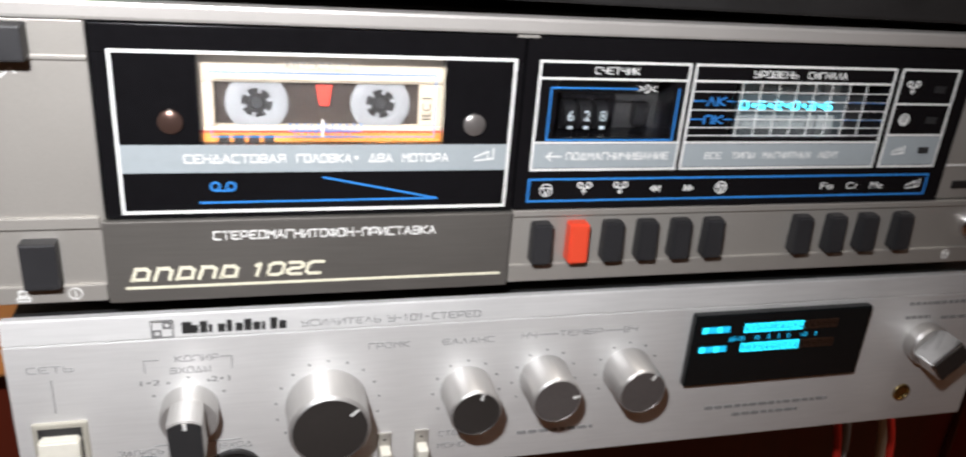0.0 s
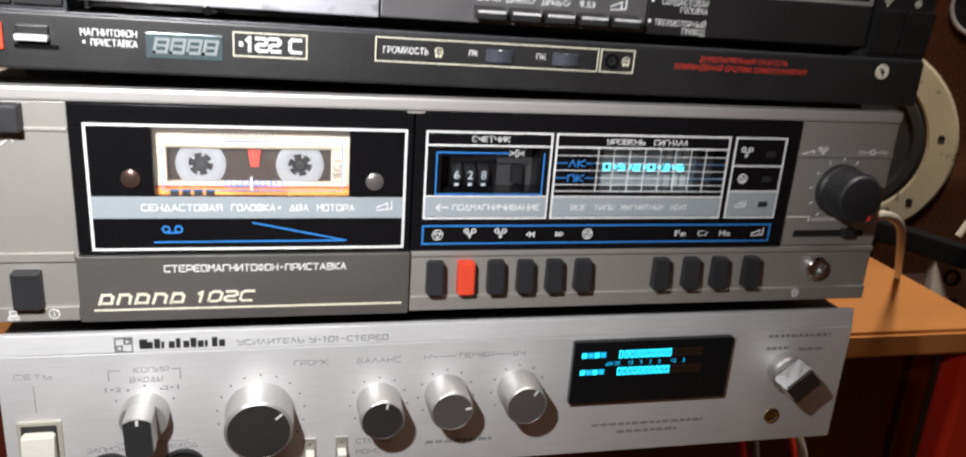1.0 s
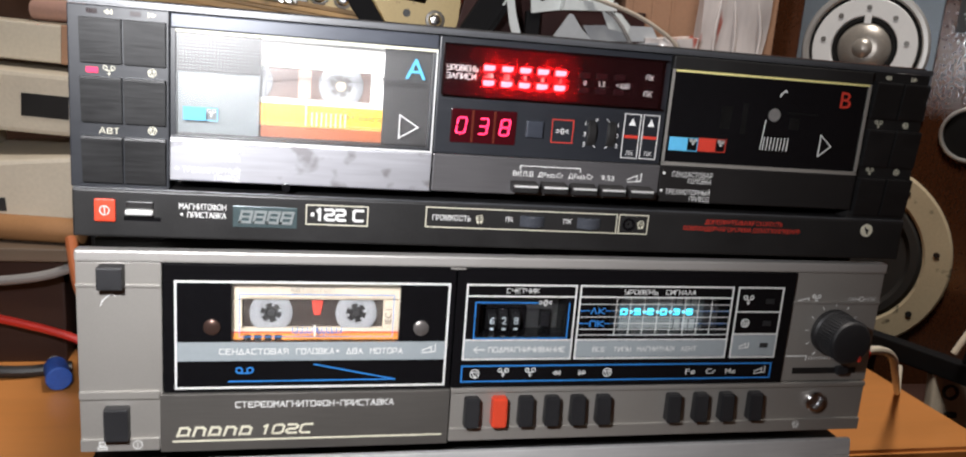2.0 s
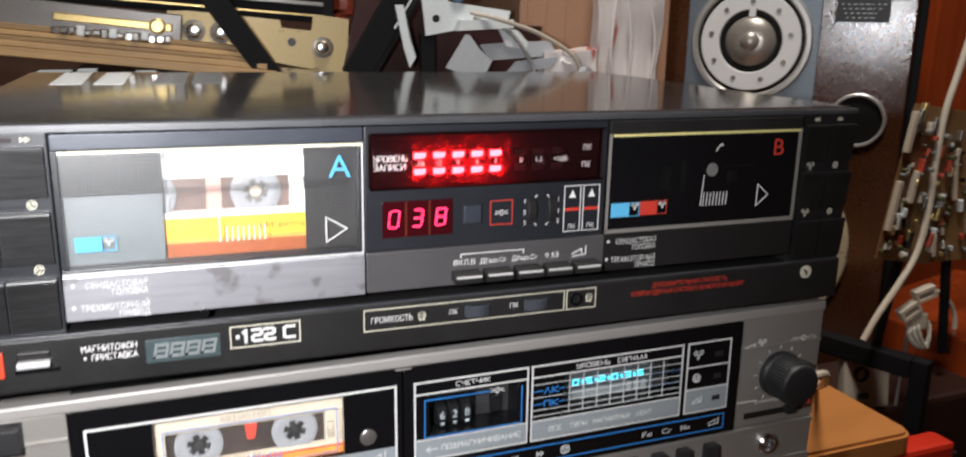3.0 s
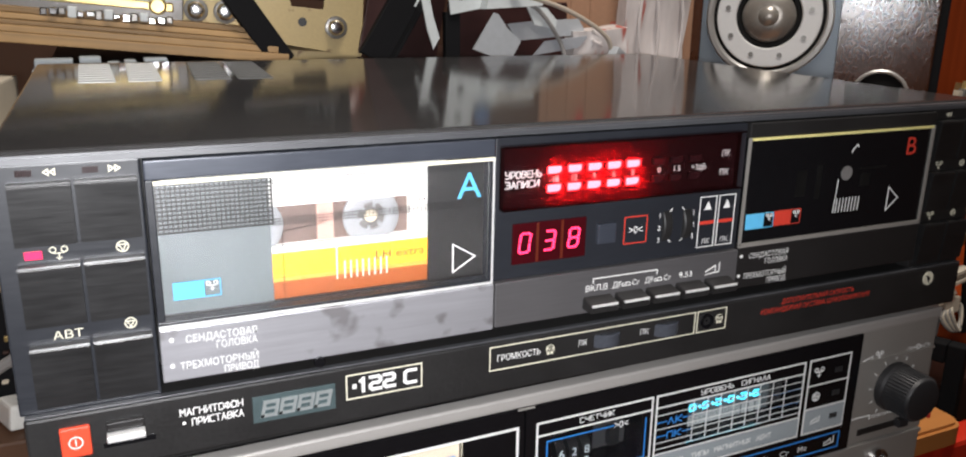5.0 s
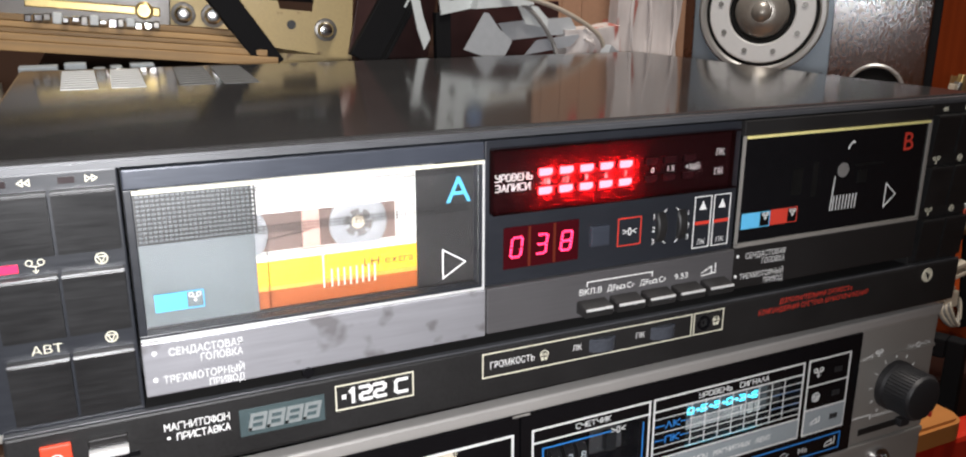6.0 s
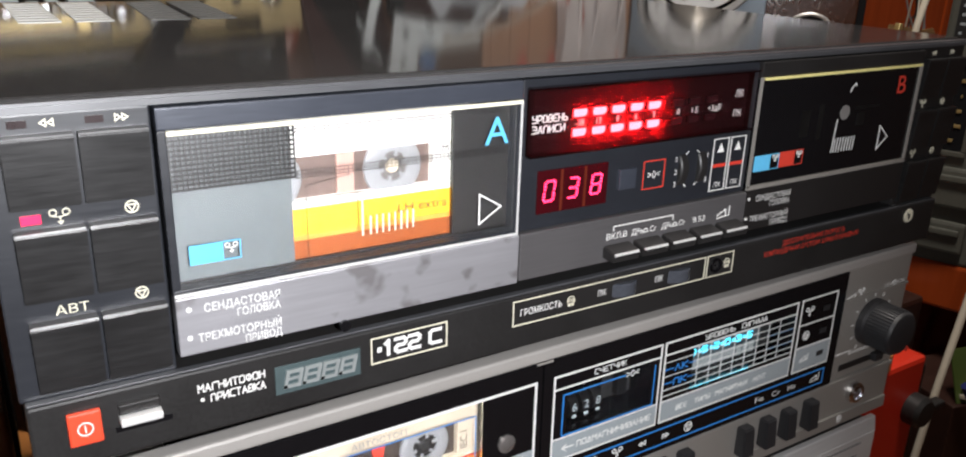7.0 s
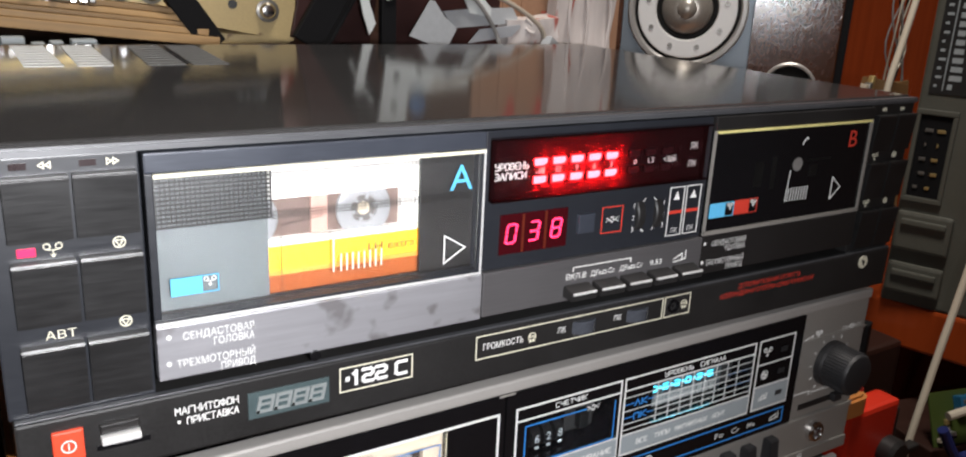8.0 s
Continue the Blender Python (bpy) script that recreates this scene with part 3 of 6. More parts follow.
bm = bmesh.new()
box(bm, 3, 437, 24, 292, 110, 214, 1)
part("body", bm, DECK_LID, vega, "black enamelled steel case")
bm = bmesh.new()
box(bm, 2.5, 437.5, 1.5, 292, 214.05, 217.5, 1.2)
lid = part("lid", bm, DECK_LID, vega, "black glossy lid with vent slots")
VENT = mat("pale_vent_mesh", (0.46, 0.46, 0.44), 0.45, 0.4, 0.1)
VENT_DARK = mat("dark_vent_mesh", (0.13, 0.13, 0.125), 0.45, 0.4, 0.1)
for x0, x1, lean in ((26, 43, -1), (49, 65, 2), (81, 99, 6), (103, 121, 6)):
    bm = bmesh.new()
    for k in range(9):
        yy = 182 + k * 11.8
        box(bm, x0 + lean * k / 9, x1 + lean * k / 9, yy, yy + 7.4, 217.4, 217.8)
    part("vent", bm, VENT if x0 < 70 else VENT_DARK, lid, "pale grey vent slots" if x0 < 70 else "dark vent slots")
bm = bmesh.new()
prism(bm, [(2, 213.9), (439, 213.9), (439, 216.6), (2, 216.6)], -3.2, 1.4)
bmesh.ops.bevel(bm, geom=list(bm.edges), offset=0.8 * MM, segments=2, affect="EDGES")
part("top_rail", bm, RAIL_GREY, vega, "worn grey top rail")
bm = bmesh.new()
box(bm, 3, 437, -4.6, 24, 110.5, 132.6, 1.0)
base = part("base_strip", bm, BLACK, vega, "black base strip with controls")
box_left = part("key_block", box(bmesh.new(), 2, 44.3, -1.5, 24, 133, 213.8, 0.6), DECK_GREY, vega)
box_right = part("key_block", box(bmesh.new(), 401.5, 438, -1.5, 24, 133, 213.8, 0.6), BLACK, vega)
for x in (30, 405):
    for y in (30, 260):
        bm = bmesh.new()
        bmesh.ops.create_cone(bm, cap_ends=True, segments=24, radius1=0.011, radius2=0.012, depth=0.008, matrix=Matrix.Translation((x * MM, y * MM, 0.1068)))
        part("foot", bm, BLACK_MATT, vega, "black rubber foot")
# Thin paler strip paints the light on top of the base strip.
part("ledge", box(bmesh.new(), 3.4, 436.6, -4.3, -1.6, 132.65, 133.3, 0.2), RAIL_GREY, base, "grey ledge, paler for its lit top")
# keys with their marks
KEY = mat("black_key", (0.012, 0.012, 0.0125), 0.4, 0.0, 0.3, 700, 60, 0.2, (0.1, 1, 1), ior=1.6)
ROWS = ((189, 208.5), (162.8, 183), (135.5, 156.5))
for block, cols in ((box_left, ((7.5, 24.6), (25.6, 43))), (box_right, ((403.5, 419.5), (420.5, 436.5)))):
    for z0, z1 in ROWS:
        for x0, x1 in cols:
            bm = bmesh.new()
            prism(bm, [(-1, z0), (-3.9, z0), (-5.5, z1 - 0.7), (-5.25, z1), (-1, z1)], x0, x1)
            for v in bm.verts:
                v.co.x, v.co.y = v.co.y, v.co.x
            bmesh.ops.recalc_face_normals(bm, faces=bm.faces)
            bmesh.ops.bevel(bm, geom=list(bm.edges), offset=0.2 * MM, segments=2, affect="EDGES")
            part("key", bm, KEY, block)
for block, ox in ((box_left, 0), (box_right, 391)):
    ink = CREAM_INK
    bm = bmesh.new()
    if ox == 0:
        sym_wind(bm, 19, 211.2, 1.5, -1.5, -1)
        sym_wind(bm, 37, 211.2, 1.5, -1.5, 1)
        sym_tape(bm, 19, 186.2, 1.6, -1.5, -1)
        sym_stop(bm, 37, 186, 1.7, -1.5)
        sym_stop(bm, 37, 160, 1.7, -1.5)
    else:
        sym_wind(bm, 412, 211, 1.5, -1.5, -1)
        sym_wind(bm, 428, 211, 1.5, -1.5, 1)
        sym_tape(bm, 411, 186.2, 1.5, -1.5, -1)
        sym_stop(bm, 428, 186, 1.6, -1.5)
        sym_tape(bm, 411, 160.2, 1.5, -1.5, -1)
        sym_stop(bm, 428, 160, 1.6, -1.5, turned=180)
    part("marks", bm, ink, block, "cream printed symbols")
lettering("АВТ", 14.4, 157.7, 2.8, CREAM_INK, box_left, -1.5, width=8.6)
for x in (10, 28):
    part("indicator_light", box(bmesh.new(), x, x + 4.5, -1.9, -1.2, 210.2, 212.2), LED_OFF, box_left, "unlit red indicator")
part("indicator_light", box(bmesh.new(), 9.6, 14.4, -2.2, -1.2, 184.6, 187), LED_PINK, box_left, "lit pink indicator")

# ---- door A ----
BLUE_SHEEN = mat("satin_blue_grey_bar", (0.05, 0.057, 0.075), 0.36, 0.3, 0.15, 1200, 18, 0.04, (0.1, 1, 1), ior=1.7)
door = part("door", box(bmesh.new(), 45, 165.5, F, 2, 206.8, 213.2, 0.6), BLUE_SHEEN, vega, "cassette door with clear window")
STEEL = part("door_plate", box(bmesh.new(), 45, 165.5, -5.4, 0, 138.5, 157.2, 0.5), STEEL_PLATE, door, "smudged brushed steel door plate")
for nm, a in (("frame_bar", (45, 47.4, F, 2, 159.2, 206.8)), ("frame_bar", (163.4, 165.5, F, 2, 159.2, 206.8)), ("frame_bar", (45, 165.5, F, 2, 157.3, 159.2))):
    part(nm, box(bmesh.new(), *a, 0.3), DECK_GREY, door)
part("pale_line", box(bmesh.new(), 47.4, 165, F - 0.5, F, 205.3, 206.6), mat("pale_cream_line", (0.8, 0.77, 0.6), 0.45), door, "pale yellow line")
win = part("pane", box(bmesh.new(), 47.4, 163.4, -3.6, -2.4, 159.2, 205), PANE, door, "clear plastic pane")
win.visible_shadow = False
part("well", box(bmesh.new(), 45, 165.5, 18, 23.5, 139, 213), BLACK, door)
part("inner_panel", box(bmesh.new(), 47.4, 83.6, 1.2, 2.2, 160, 205), PALE_PANE, door, "pale grey translucent panel")
part("inner_panel", box(bmesh.new(), 141, 163.4, 1.2, 2.2, 159.4, 205), BLACK, door)
part("inner_panel", box(bmesh.new(), 47.4, 163.4, 1.2, 2.2, 157.5, 160), BLACK, door)
# Pale strips paint the highlight along the door's bottom and right edges.
part("bright_edge", box(bmesh.new(), 45.2, 165.4, F - 0.5, F, 157.3, 158.1), ALU, door, "bright edge, highlight or wear")
part("bright_edge", box(bmesh.new(), 164.6, 165.4, F - 0.4, F, 158.2, 206.6), ALU, door, "bright edge, highlight or wear")
bm = bmesh.new()
for k in range(25):
    box(bm, 47.6 + k * 1.5, 48.2 + k * 1.5, -2.2, -1.9, 188.4, 205)
for k in range(12):
    box(bm, 47.5, 84, -2.4, -2.2, 188.6 + k * 1.45, 189.15 + k * 1.45)
for z0, n in ((202.6, 2), (188.2, 3)):
    for k in range(n):
        box(bm, 84, 160, -2.4, -2.2, z0 + k * 1.1, z0 + k * 1.1 + 0.16)
    for k in range(50):
        box(bm, 84.5 + k * 1.5, 84.66 + k * 1.5, -2.2, -2.0, z0, z0 + (n - 1) * 1.1)
part("grille", bm, BLACK, door, "fine black grid print")
bm = bmesh.new()
box(bm, 50.5, 60, -3.9, -3.6, 166.4, 172.4)
outline(bm, 60, 65.6, 166.4, 172.4, 0.35, -3.6)
part("blue_label", bm, SKY_INK, door)
bm = bmesh.new()
sym_tape(bm, 62.8, 170.4, 1.2, -3.6, -1)
sym_triangle(bm, 149, 158, 163.6, 174.6, -3.6, 0.55)
stroke(bm, [(105, 167), (105, 181)], 0.5, -3.6)
for k in range(8):
    stroke(bm, [(107.8 + k * 2.2, 167), (107.8 + k * 2.2, 173)], 0.5, -3.6)
part("marks", bm, WHITE_INK, door, "white printed scale and arrow")
bm = bmesh.new()
stroke(bm, [(86.5, 160), (86.5, 186), (101, 188)], 0.2, -3.6)
part("scratch_line", bm, BLACK, door)
lettering("A", 150.4, 192, 10, SKY_INK, door, -3.6, width=9.8, bold=0.004)


def slogan(x, parent, y):
    for line, dx, dz, w in (("СЕНДАСТОВАЯ", 0, 9.6, 23), ("ГОЛОВКА", 9.6, 6.2, 13.4), ("ТРЕХМОТОРНЫЙ", -2.4, 0.2, 25.4), ("ПРИВОД", 11.6, -3.2, 11.4)):
        lettering(line, x + dx - 1.0, 142.2 + dz, 2.7, WHITE_INK, parent, y, width=w)
    bm = bmesh.new()
    for dx, dz in ((-4.2, 10.6), (-4.6, 1.4)):
        dot(bm, x + dx - 1.2, 142.8 + dz, 0.75, y)
    part("bullets", bm, WHITE_INK, parent)


slogan(54, STEEL, -5.4)
part("catch", rod(bmesh.new(), 97, 137.2, -6.6, -4.7, 2.0, seg=16, bevel=0.4), BLACK_GLOSS, door, "small black door catch")

# ---- middle: level lights, counter, switches ----
mid = part("middle_panel", box(bmesh.new(), 166.3, 285.2, -2.6, 24, 157.4, 213.2, 0.5), DECK_GREY, vega)
lev = part("level_window", box(bmesh.new(), 168, 282, -3.4, -2, 185.6, 210.4, 0.5), SMOKED, mid, "dark red level display window")
for z, lit in ((199.9, 5), (192.7, 5)):
    for k, x in enumerate((191, 200, 209, 218, 227, 239.3, 248.3, 258)):
        on = k < lit
        bm = bmesh.new()
        prism(bm, [(x - 2.7, z + 1.3), (x + 2.7, z + 1.3), (x + 2.7, z - 0.4), (x + 1.4, z - 1.3), (x - 2.7, z - 1.3)], -4.3, -3.3)
        part("level_light", bm, LED_RED if on else LED_OFF, lev, "lit red level light" if on else "unlit level light")
for text, x in (("-18", 191), ("12", 200), ("9", 209), ("6", 218), ("3", 227), ("0", 240), ("1.5", 249), ("+3дБ", 260)):
    lettering(text, x, 195.1, 2.4, WHITE_INK, lev, -3.4, align="CENTER", bold=0.004)
techno("УРОВЕНЬ", 170.2, 197.7, 2.5, WHITE_INK, lev, -3.4, 15.2, 0.17, 0.0, 1.2)
techno("ЗАПИСИ", 170.2, 193.9, 2.5, WHITE_INK, lev, -3.4, 14.2, 0.17, 0.0, 1.2)
lettering("ЛК", 271.5, 199.8, 2.8, WHITE_INK, lev, -3.4, width=4.6, bold=0.004)
lettering("ПК", 271.5, 191.6, 2.8, WHITE_INK, lev, -3.4, width=4.6, bold=0.004)
# Bloom film and its two edges, added in front of the level lights.
part("front_sheet", box(bmesh.new(), 168.6, 281.4, -6.2, -5.9, 186.2, 209.8), BLOOM_FILM, lev, "added thin film imitating red bloom")
for a in ((168, 282, 209.8, 210.4), (168, 282, 185.6, 186.2)):
    part("film_edge", box(bmesh.new(), a[0], a[1], -6.2, -3.5, a[2], a[3]), SMOKED, lev)
dig = part("counter_window", box(bmesh.new(), 174, 207, -3.2, -2, 163, 179.6, 0.5), DIGIT_WELL, mid, "red tape counter window")
for char, x in (("0", 179.3), ("3", 190.2), ("8", 201.2)):
    bm = bmesh.new()
    seven(bm, char, x, 171.6, 4.3, 7.6, -3.2, 0.72)
    part("figure", bm, LED_DIGIT, dig, "glowing red figure")
for x in (184.8, 195.8):
    part("divider", box(bmesh.new(), x - 0.5, x + 0.5, -3.5, -3.2, 163.5, 179.2), RED_WOOD, dig)
part("small_button", box(bmesh.new(), 212, 220.6, -4.4, -2.4, 167.6, 176, 0.5), BLUE_SHEEN, mid, "small square grey button")
bm = bmesh.new()
outline(bm, 225.4, 236.8, 165.6, 177.4, 0.4, -2.6)
part("reset_frame", bm, RED_INK, mid)
lettering(">0<", 231.1, 170, 3.2, WHITE_INK, mid, -2.6, align="CENTER", width=6.6)
for x in (246.5, 257):
    slot = part("thumb_wheel", lathe(bmesh.new(), 0, 0, [(0, -2.2), (9.5, -2.2), (10, -1.7), (10, 1.7), (9.5, 2.2), (0, 2.2)], 40), BLACK, mid, "black ribbed thumb wheel", True)
    slot.matrix_local = pose(x * MM, 5 * MM, 171.5 * MM, 0, 0, 90)
    for text, dz in (("1", 4.2), ("2", -1.2), ("3", -6.4)):
        lettering(text, x + (3.4 if x > 250 else -3.6), 171 + dz, 2.3, WHITE_INK, mid, -2.6, align="CENTER", bold=0.004)
    bm = bmesh.new()
    ring(bm, x + (-2.6 if x > 250 else 2.6), 171.5, 9, 0.35, -2.6, seg=24, start=-55 if x < 250 else 125, sweep=110)
    part("wheel_mark", bm, WHITE_INK, mid)
for x0, name in ((263.4, "ЛК"), (273.6, "ПК")):
    bm = bmesh.new()
    outline(bm, x0, x0 + 9, 159.8, 182.6, 0.4, -2.6)
    prism(bm, [(x0 + 2.6, 176.6), (x0 + 6.4, 176.6), (x0 + 4.5, 180.4)], -2.8, -2.6)
    part("balance_frame", bm, WHITE_INK, mid)
    part("red_mark", box(bmesh.new(), x0 + 0.6, x0 + 8.4, -2.9, -2.6, 170.2, 171.6), RED_INK, mid)
    lettering(name, x0 + 4.5, 161.4, 2.3, WHITE_INK, mid, -2.6, align="CENTER")
plate = part("switch_plate", box(bmesh.new(), 166.3, 285.2, -5.0, 24, 138.8, 157.2, 0.5), MID_PLATE, vega, "brushed dark steel switch plate")
for text, x, w in (("ВКЛ.В", 207, 10.5), ("ДFe", 220, 5.8), ("Cr", 229.6, 3.6), ("ДFe", 236, 5.8), ("Cr", 245.6, 3.6), ("9.53", 253.5, 7)):
    lettering(text, x, 148.2, 2.6, WHITE_INK, plate, -5, width=w, bold=0.004)
bm = bmesh.new()
stroke(bm, [(210.5, 151.6), (210.5, 153.4), (242, 153.4), (242, 151.6)], 0.4, -5)
for x in (226.6, 242.6):
    stroke(bm, [(x - 0.4, 148.4), (x + 2.2, 148.4), (x + 1.6, 149.8), (x + 0.2, 149.8)], 0.3, -5, closed=True)
sym_wedge(bm, 271.6, 149.6, 3.6, -5, 0.45)
part("marks", bm, WHITE_INK, plate)
for x in (206, 221.4, 236.8, 252.2, 267.6):
    bm = bmesh.new()
    prism(bm, [(x, 140.8), (x + 13.4, 140.8), (x + 13.4, 146.0), (x, 146.0)], -11.5, -4.6)
    for v in bm.verts:
        if v.co.y < -11 * MM and v.co.z > 145 * MM:
            v.co.z -= 1.6 * MM
    bmesh.ops.bevel(bm, geom=list(bm.edges), offset=0.4 * MM, segments=2, affect="EDGES")
    key = part("slide_key", bm, DARK_PLATE, plate, "dark push key with chrome edge")
    part("key_front", box(bmesh.new(), x + 0.8, x + 12.6, -11.9, -11.4, 141.3, 143.2), BLACK, key)
    part("key_edge", box(bmesh.new(), x + 0.6, x + 12.8, -11.9, -11.3, 143.6, 144.5), ALU, key)

# ---- door B ----
doorb = part("door", box(bmesh.new(), 286, 401, F, 24, 206.8, 213.2, 0.6), BLACK, vega, "black empty cassette door")
part("pane", box(bmesh.new(), 286, 401, -3.2, 2, 158.6, 206.8, 0.4), BLACK_GLOSS, doorb, "glossy black pane")
part("pale_line", box(bmesh.new(), 288, 399.5, F - 0.4, -3.2, 205.5, 206.6), YELLOW_INK, doorb, "pale yellow line")
bm = bmesh.new()
box(bm, 286, 287.2, F, -3.1, 158.6, 206.7)
box(bm, 399.6, 401, F, -3.1, 158.6, 206.7)
box(bm, 286, 401, F, -3.1, 157.5, 159.3)
part("bright_edge", bm, SILVER, doorb, "silver edge line")
plateb = part("door_plate", box(bmesh.new(), 286, 401, F, 24, 138.3, 157.3, 0.5), DARK_PLATE, doorb)
slogan(293.5, plateb, F)
lettering("B", 384, 193.2, 9, RED_INK, doorb, -3.2, width=6.4, bold=0.004)
bm = bmesh.new()
sym_tape(bm, 302.2, 170.6, 1.2, -3.5, -1)
sym_tape(bm, 318, 170.6, 1.2, -3.5, -1)
sym_triangle(bm, 376, 383, 166.5, 178, -3.2, 0.5)
stroke(bm, [(341, 168.5), (342, 184)], 0.4, -3.2)
for k in range(8):
    stroke(bm, [(342.5 + k * 2.0, 168.5), (342.8 + k * 2.0, 175)], 0.4, -3.2)
sym_note(bm, 350, 198.4, 1.7, -3.2, 0.6)
part("marks", bm, WHITE_INK, doorb)
bm = bmesh.new()
box(bm, 289, 299, -3.45, -3.2, 165.4, 172.4)
outline(bm, 299, 305, 165.4, 172.4, 0.3, -3.2)
part("blue_label", bm, SKY_INK, doorb)
bm = bmesh.new()
box(bm, 305.4, 315, -3.45, -3.2, 165.6, 172.6)
outline(bm, 315, 321, 165.6, 172.6, 0.3, -3.2)
part("red_label", bm, RED_INK, doorb)
DIM = mat("dim_grey_mechanism", (0.02, 0.02, 0.02), 0.3, 0.6, 0.3, 200, 60, 0.0)
part("spindle", rod(bmesh.new(), 346.5, 187, -3.5, -3.1, 3.4, seg=24), mat("spindle_grey", (0.3, 0.29, 0.28), 0.4, 0.4), doorb, "grey spindle")
bm = bmesh.new()
box(bm, 316, 322, -3.35, -3.1, 178, 190)
box(bm, 328, 331, -3.35, -3.1, 176, 192)
box(bm, 354, 372, -3.35, -3.1, 188, 189)
box(bm, 356, 362, -3.35, -3.1, 180, 186)
part("mechanism", bm, DIM, doorb, "dim mechanism behind the pane")

# ---- base strip ----
B = -4.6
key = part("power_key", box(bmesh.new(), 12.6, 21.6, -6.4, B, 118, 128.6, 0.7), RED_KEY, base, "red power key")
bm = bmesh.new()
sym_power(bm, 17.1, 123.3, 2.0, -6.4)
part("marks", bm, WHITE_INK, key)
sl = part("slider", box(bmesh.new(), 25, 41, B - 0.4, B, 118.6, 120.4), BLACK_GLOSS, base)
bm = bmesh.new()
box(bm, 26.2, 38, -6.4, B, 124.6, 128, 0.6)
part("slider_cap", bm, DARK_PLATE, sl, "dark grey slider cap")
part("slider_edge", box(bmesh.new(), 26.2, 38, -9.0, B, 122, 124.3, 0.6), ALU, sl, "bright slider edge")
techno("МАГНИТОФОН", 49.2, 125.0, 2.4, WHITE_INK, base, B, 20.6, 0.15, 0.0, 1.1)
techno("ПРИСТАВКА", 52.8, 121.1, 2.4, WHITE_INK, base, B, 17, 0.15, 0.0, 1.1)
bm = bmesh.new()
dot(bm, 50.2, 122.3, 0.6, B)
part("bullets", bm, WHITE_INK, base)
badge_plate = part("maker_plate", box(bmesh.new(), 73, 102.6, B - 0.5, B, 117.2, 127.4, 0.3), mat("smoky_teal_enamel", (0.075, 0.105, 0.11), 0.25, 0.2), base, "dark teal maker plate with raised shapes")
GREY_ENAMEL = mat("grey_enamel", (0.34, 0.37, 0.37), 0.3, 0.4)
for k in range(4):
    x = 76.0 + k * 6.3
    bm = bmesh.new()
    stroke(bm, [(x + 0.2, 119.8), (x + 4.8, 119.8), (x + 5.9, 124.9), (x + 1.3, 124.9)], 1.15, B - 0.5, 0.5, closed=True)
    stroke(bm, [(x + 1.6, 122.4), (x + 4.6, 122.4)], 0.9, B - 0.5, 0.4)
    part("raised_shape", bm, GREY_ENAMEL, badge_plate, "raised pale slanted shape")
bm = bmesh.new()
outline(bm, 106.6, 136.4, 119.4, 129.4, 0.5, B)
part("model_frame", bm, CREAM_INK, base)
part("number_dot", box(bmesh.new(), 109, 110.6, B - 0.2, B, 123.6, 125.4), WHITE_INK, base)
techno("122", 112.2, 122.1, 5.0, WHITE_INK, base, B, 13.0, 0.25, 0.0, 0.9)
techno("C", 129.4, 122.1, 5.0, WHITE_INK, base, B, 4.2, 0.25, 0.0, 0.9)
bm = bmesh.new()
outline(bm, 164.6, 265.2, 120.2, 130.6, 0.45, B)
outline(bm, 266.2, 282.6, 120.2, 130.6, 0.45, B)
part("headphone_frame", bm, CREAM_INK, base)
lettering("ГРОМКОСТЬ", 168, 124, 2.8, WHITE_INK, base, B, width=19.5, bold=0.004)
lettering("ЛК", 205, 124.4, 2.6, WHITE_INK, base, B, width=4.4)
lettering("ПК", 236, 124.4, 2.6, WHITE_INK, base, B, width=4.4)
bm = bmesh.new()
sym_phones(bm, 192, 125.4, 1.8, B)
sym_phones(bm, 278.6, 125.6, 1.8, B)
part("marks", bm, CREAM_INK, base)
WHEEL = mat("glossy_black_wheel", (0.055, 0.06, 0.072), 0.22, 0.0, 0.2, 700, 60, 0.05, ior=1.7)
for x in (219.5, 250):
    bm = bmesh.new()
    lathe(bm, 0, 0, [(0, -3), (8, -3), (8.6, -2.4), (8.6, 2.4), (8, 3), (0, 3)], 36)
    wheel = part("volume_wheel", bm, WHEEL, base, "small black volume wheel", True)
    wheel.matrix_local = pose(x * MM, 1 * MM, 125 * MM, 90, 0, 0)
part("socket", lathe(bmesh.new(), 271.6, 125.4, [(3.4, B + 0.1), (3.4, B - 0.8), (2.2, B - 0.8), (2.0, B + 0.05), (0, B - 0.02)], 24), BLACK_GLOSS, base, "headphone socket", True)
lettering("ДОПОЛНИТЕЛЬНАЯ СКОРОСТЬ", 315, 127.2, 2.5, RED_INK, base, B, width=46, bold=0.004)
lettering("КОМПАНДЕРНАЯ СИСТЕМА ШУМОПОНИЖЕНИЯ", 303, 123.4, 2.5, RED_INK, base, B, width=69, bold=0.004)
bdg = part("badge", rod(bmesh.new(), 413.5, 127, B - 0.5, B, 3.6, seg=28), CREAM_INK, base, "round cream badge")
part("badge_mark", prism(bmesh.new(), [(411.6, 129), (414.6, 127.4), (414, 124.6), (412.8, 126.6)], B - 0.7, B - 0.5), BLACK, bdg)


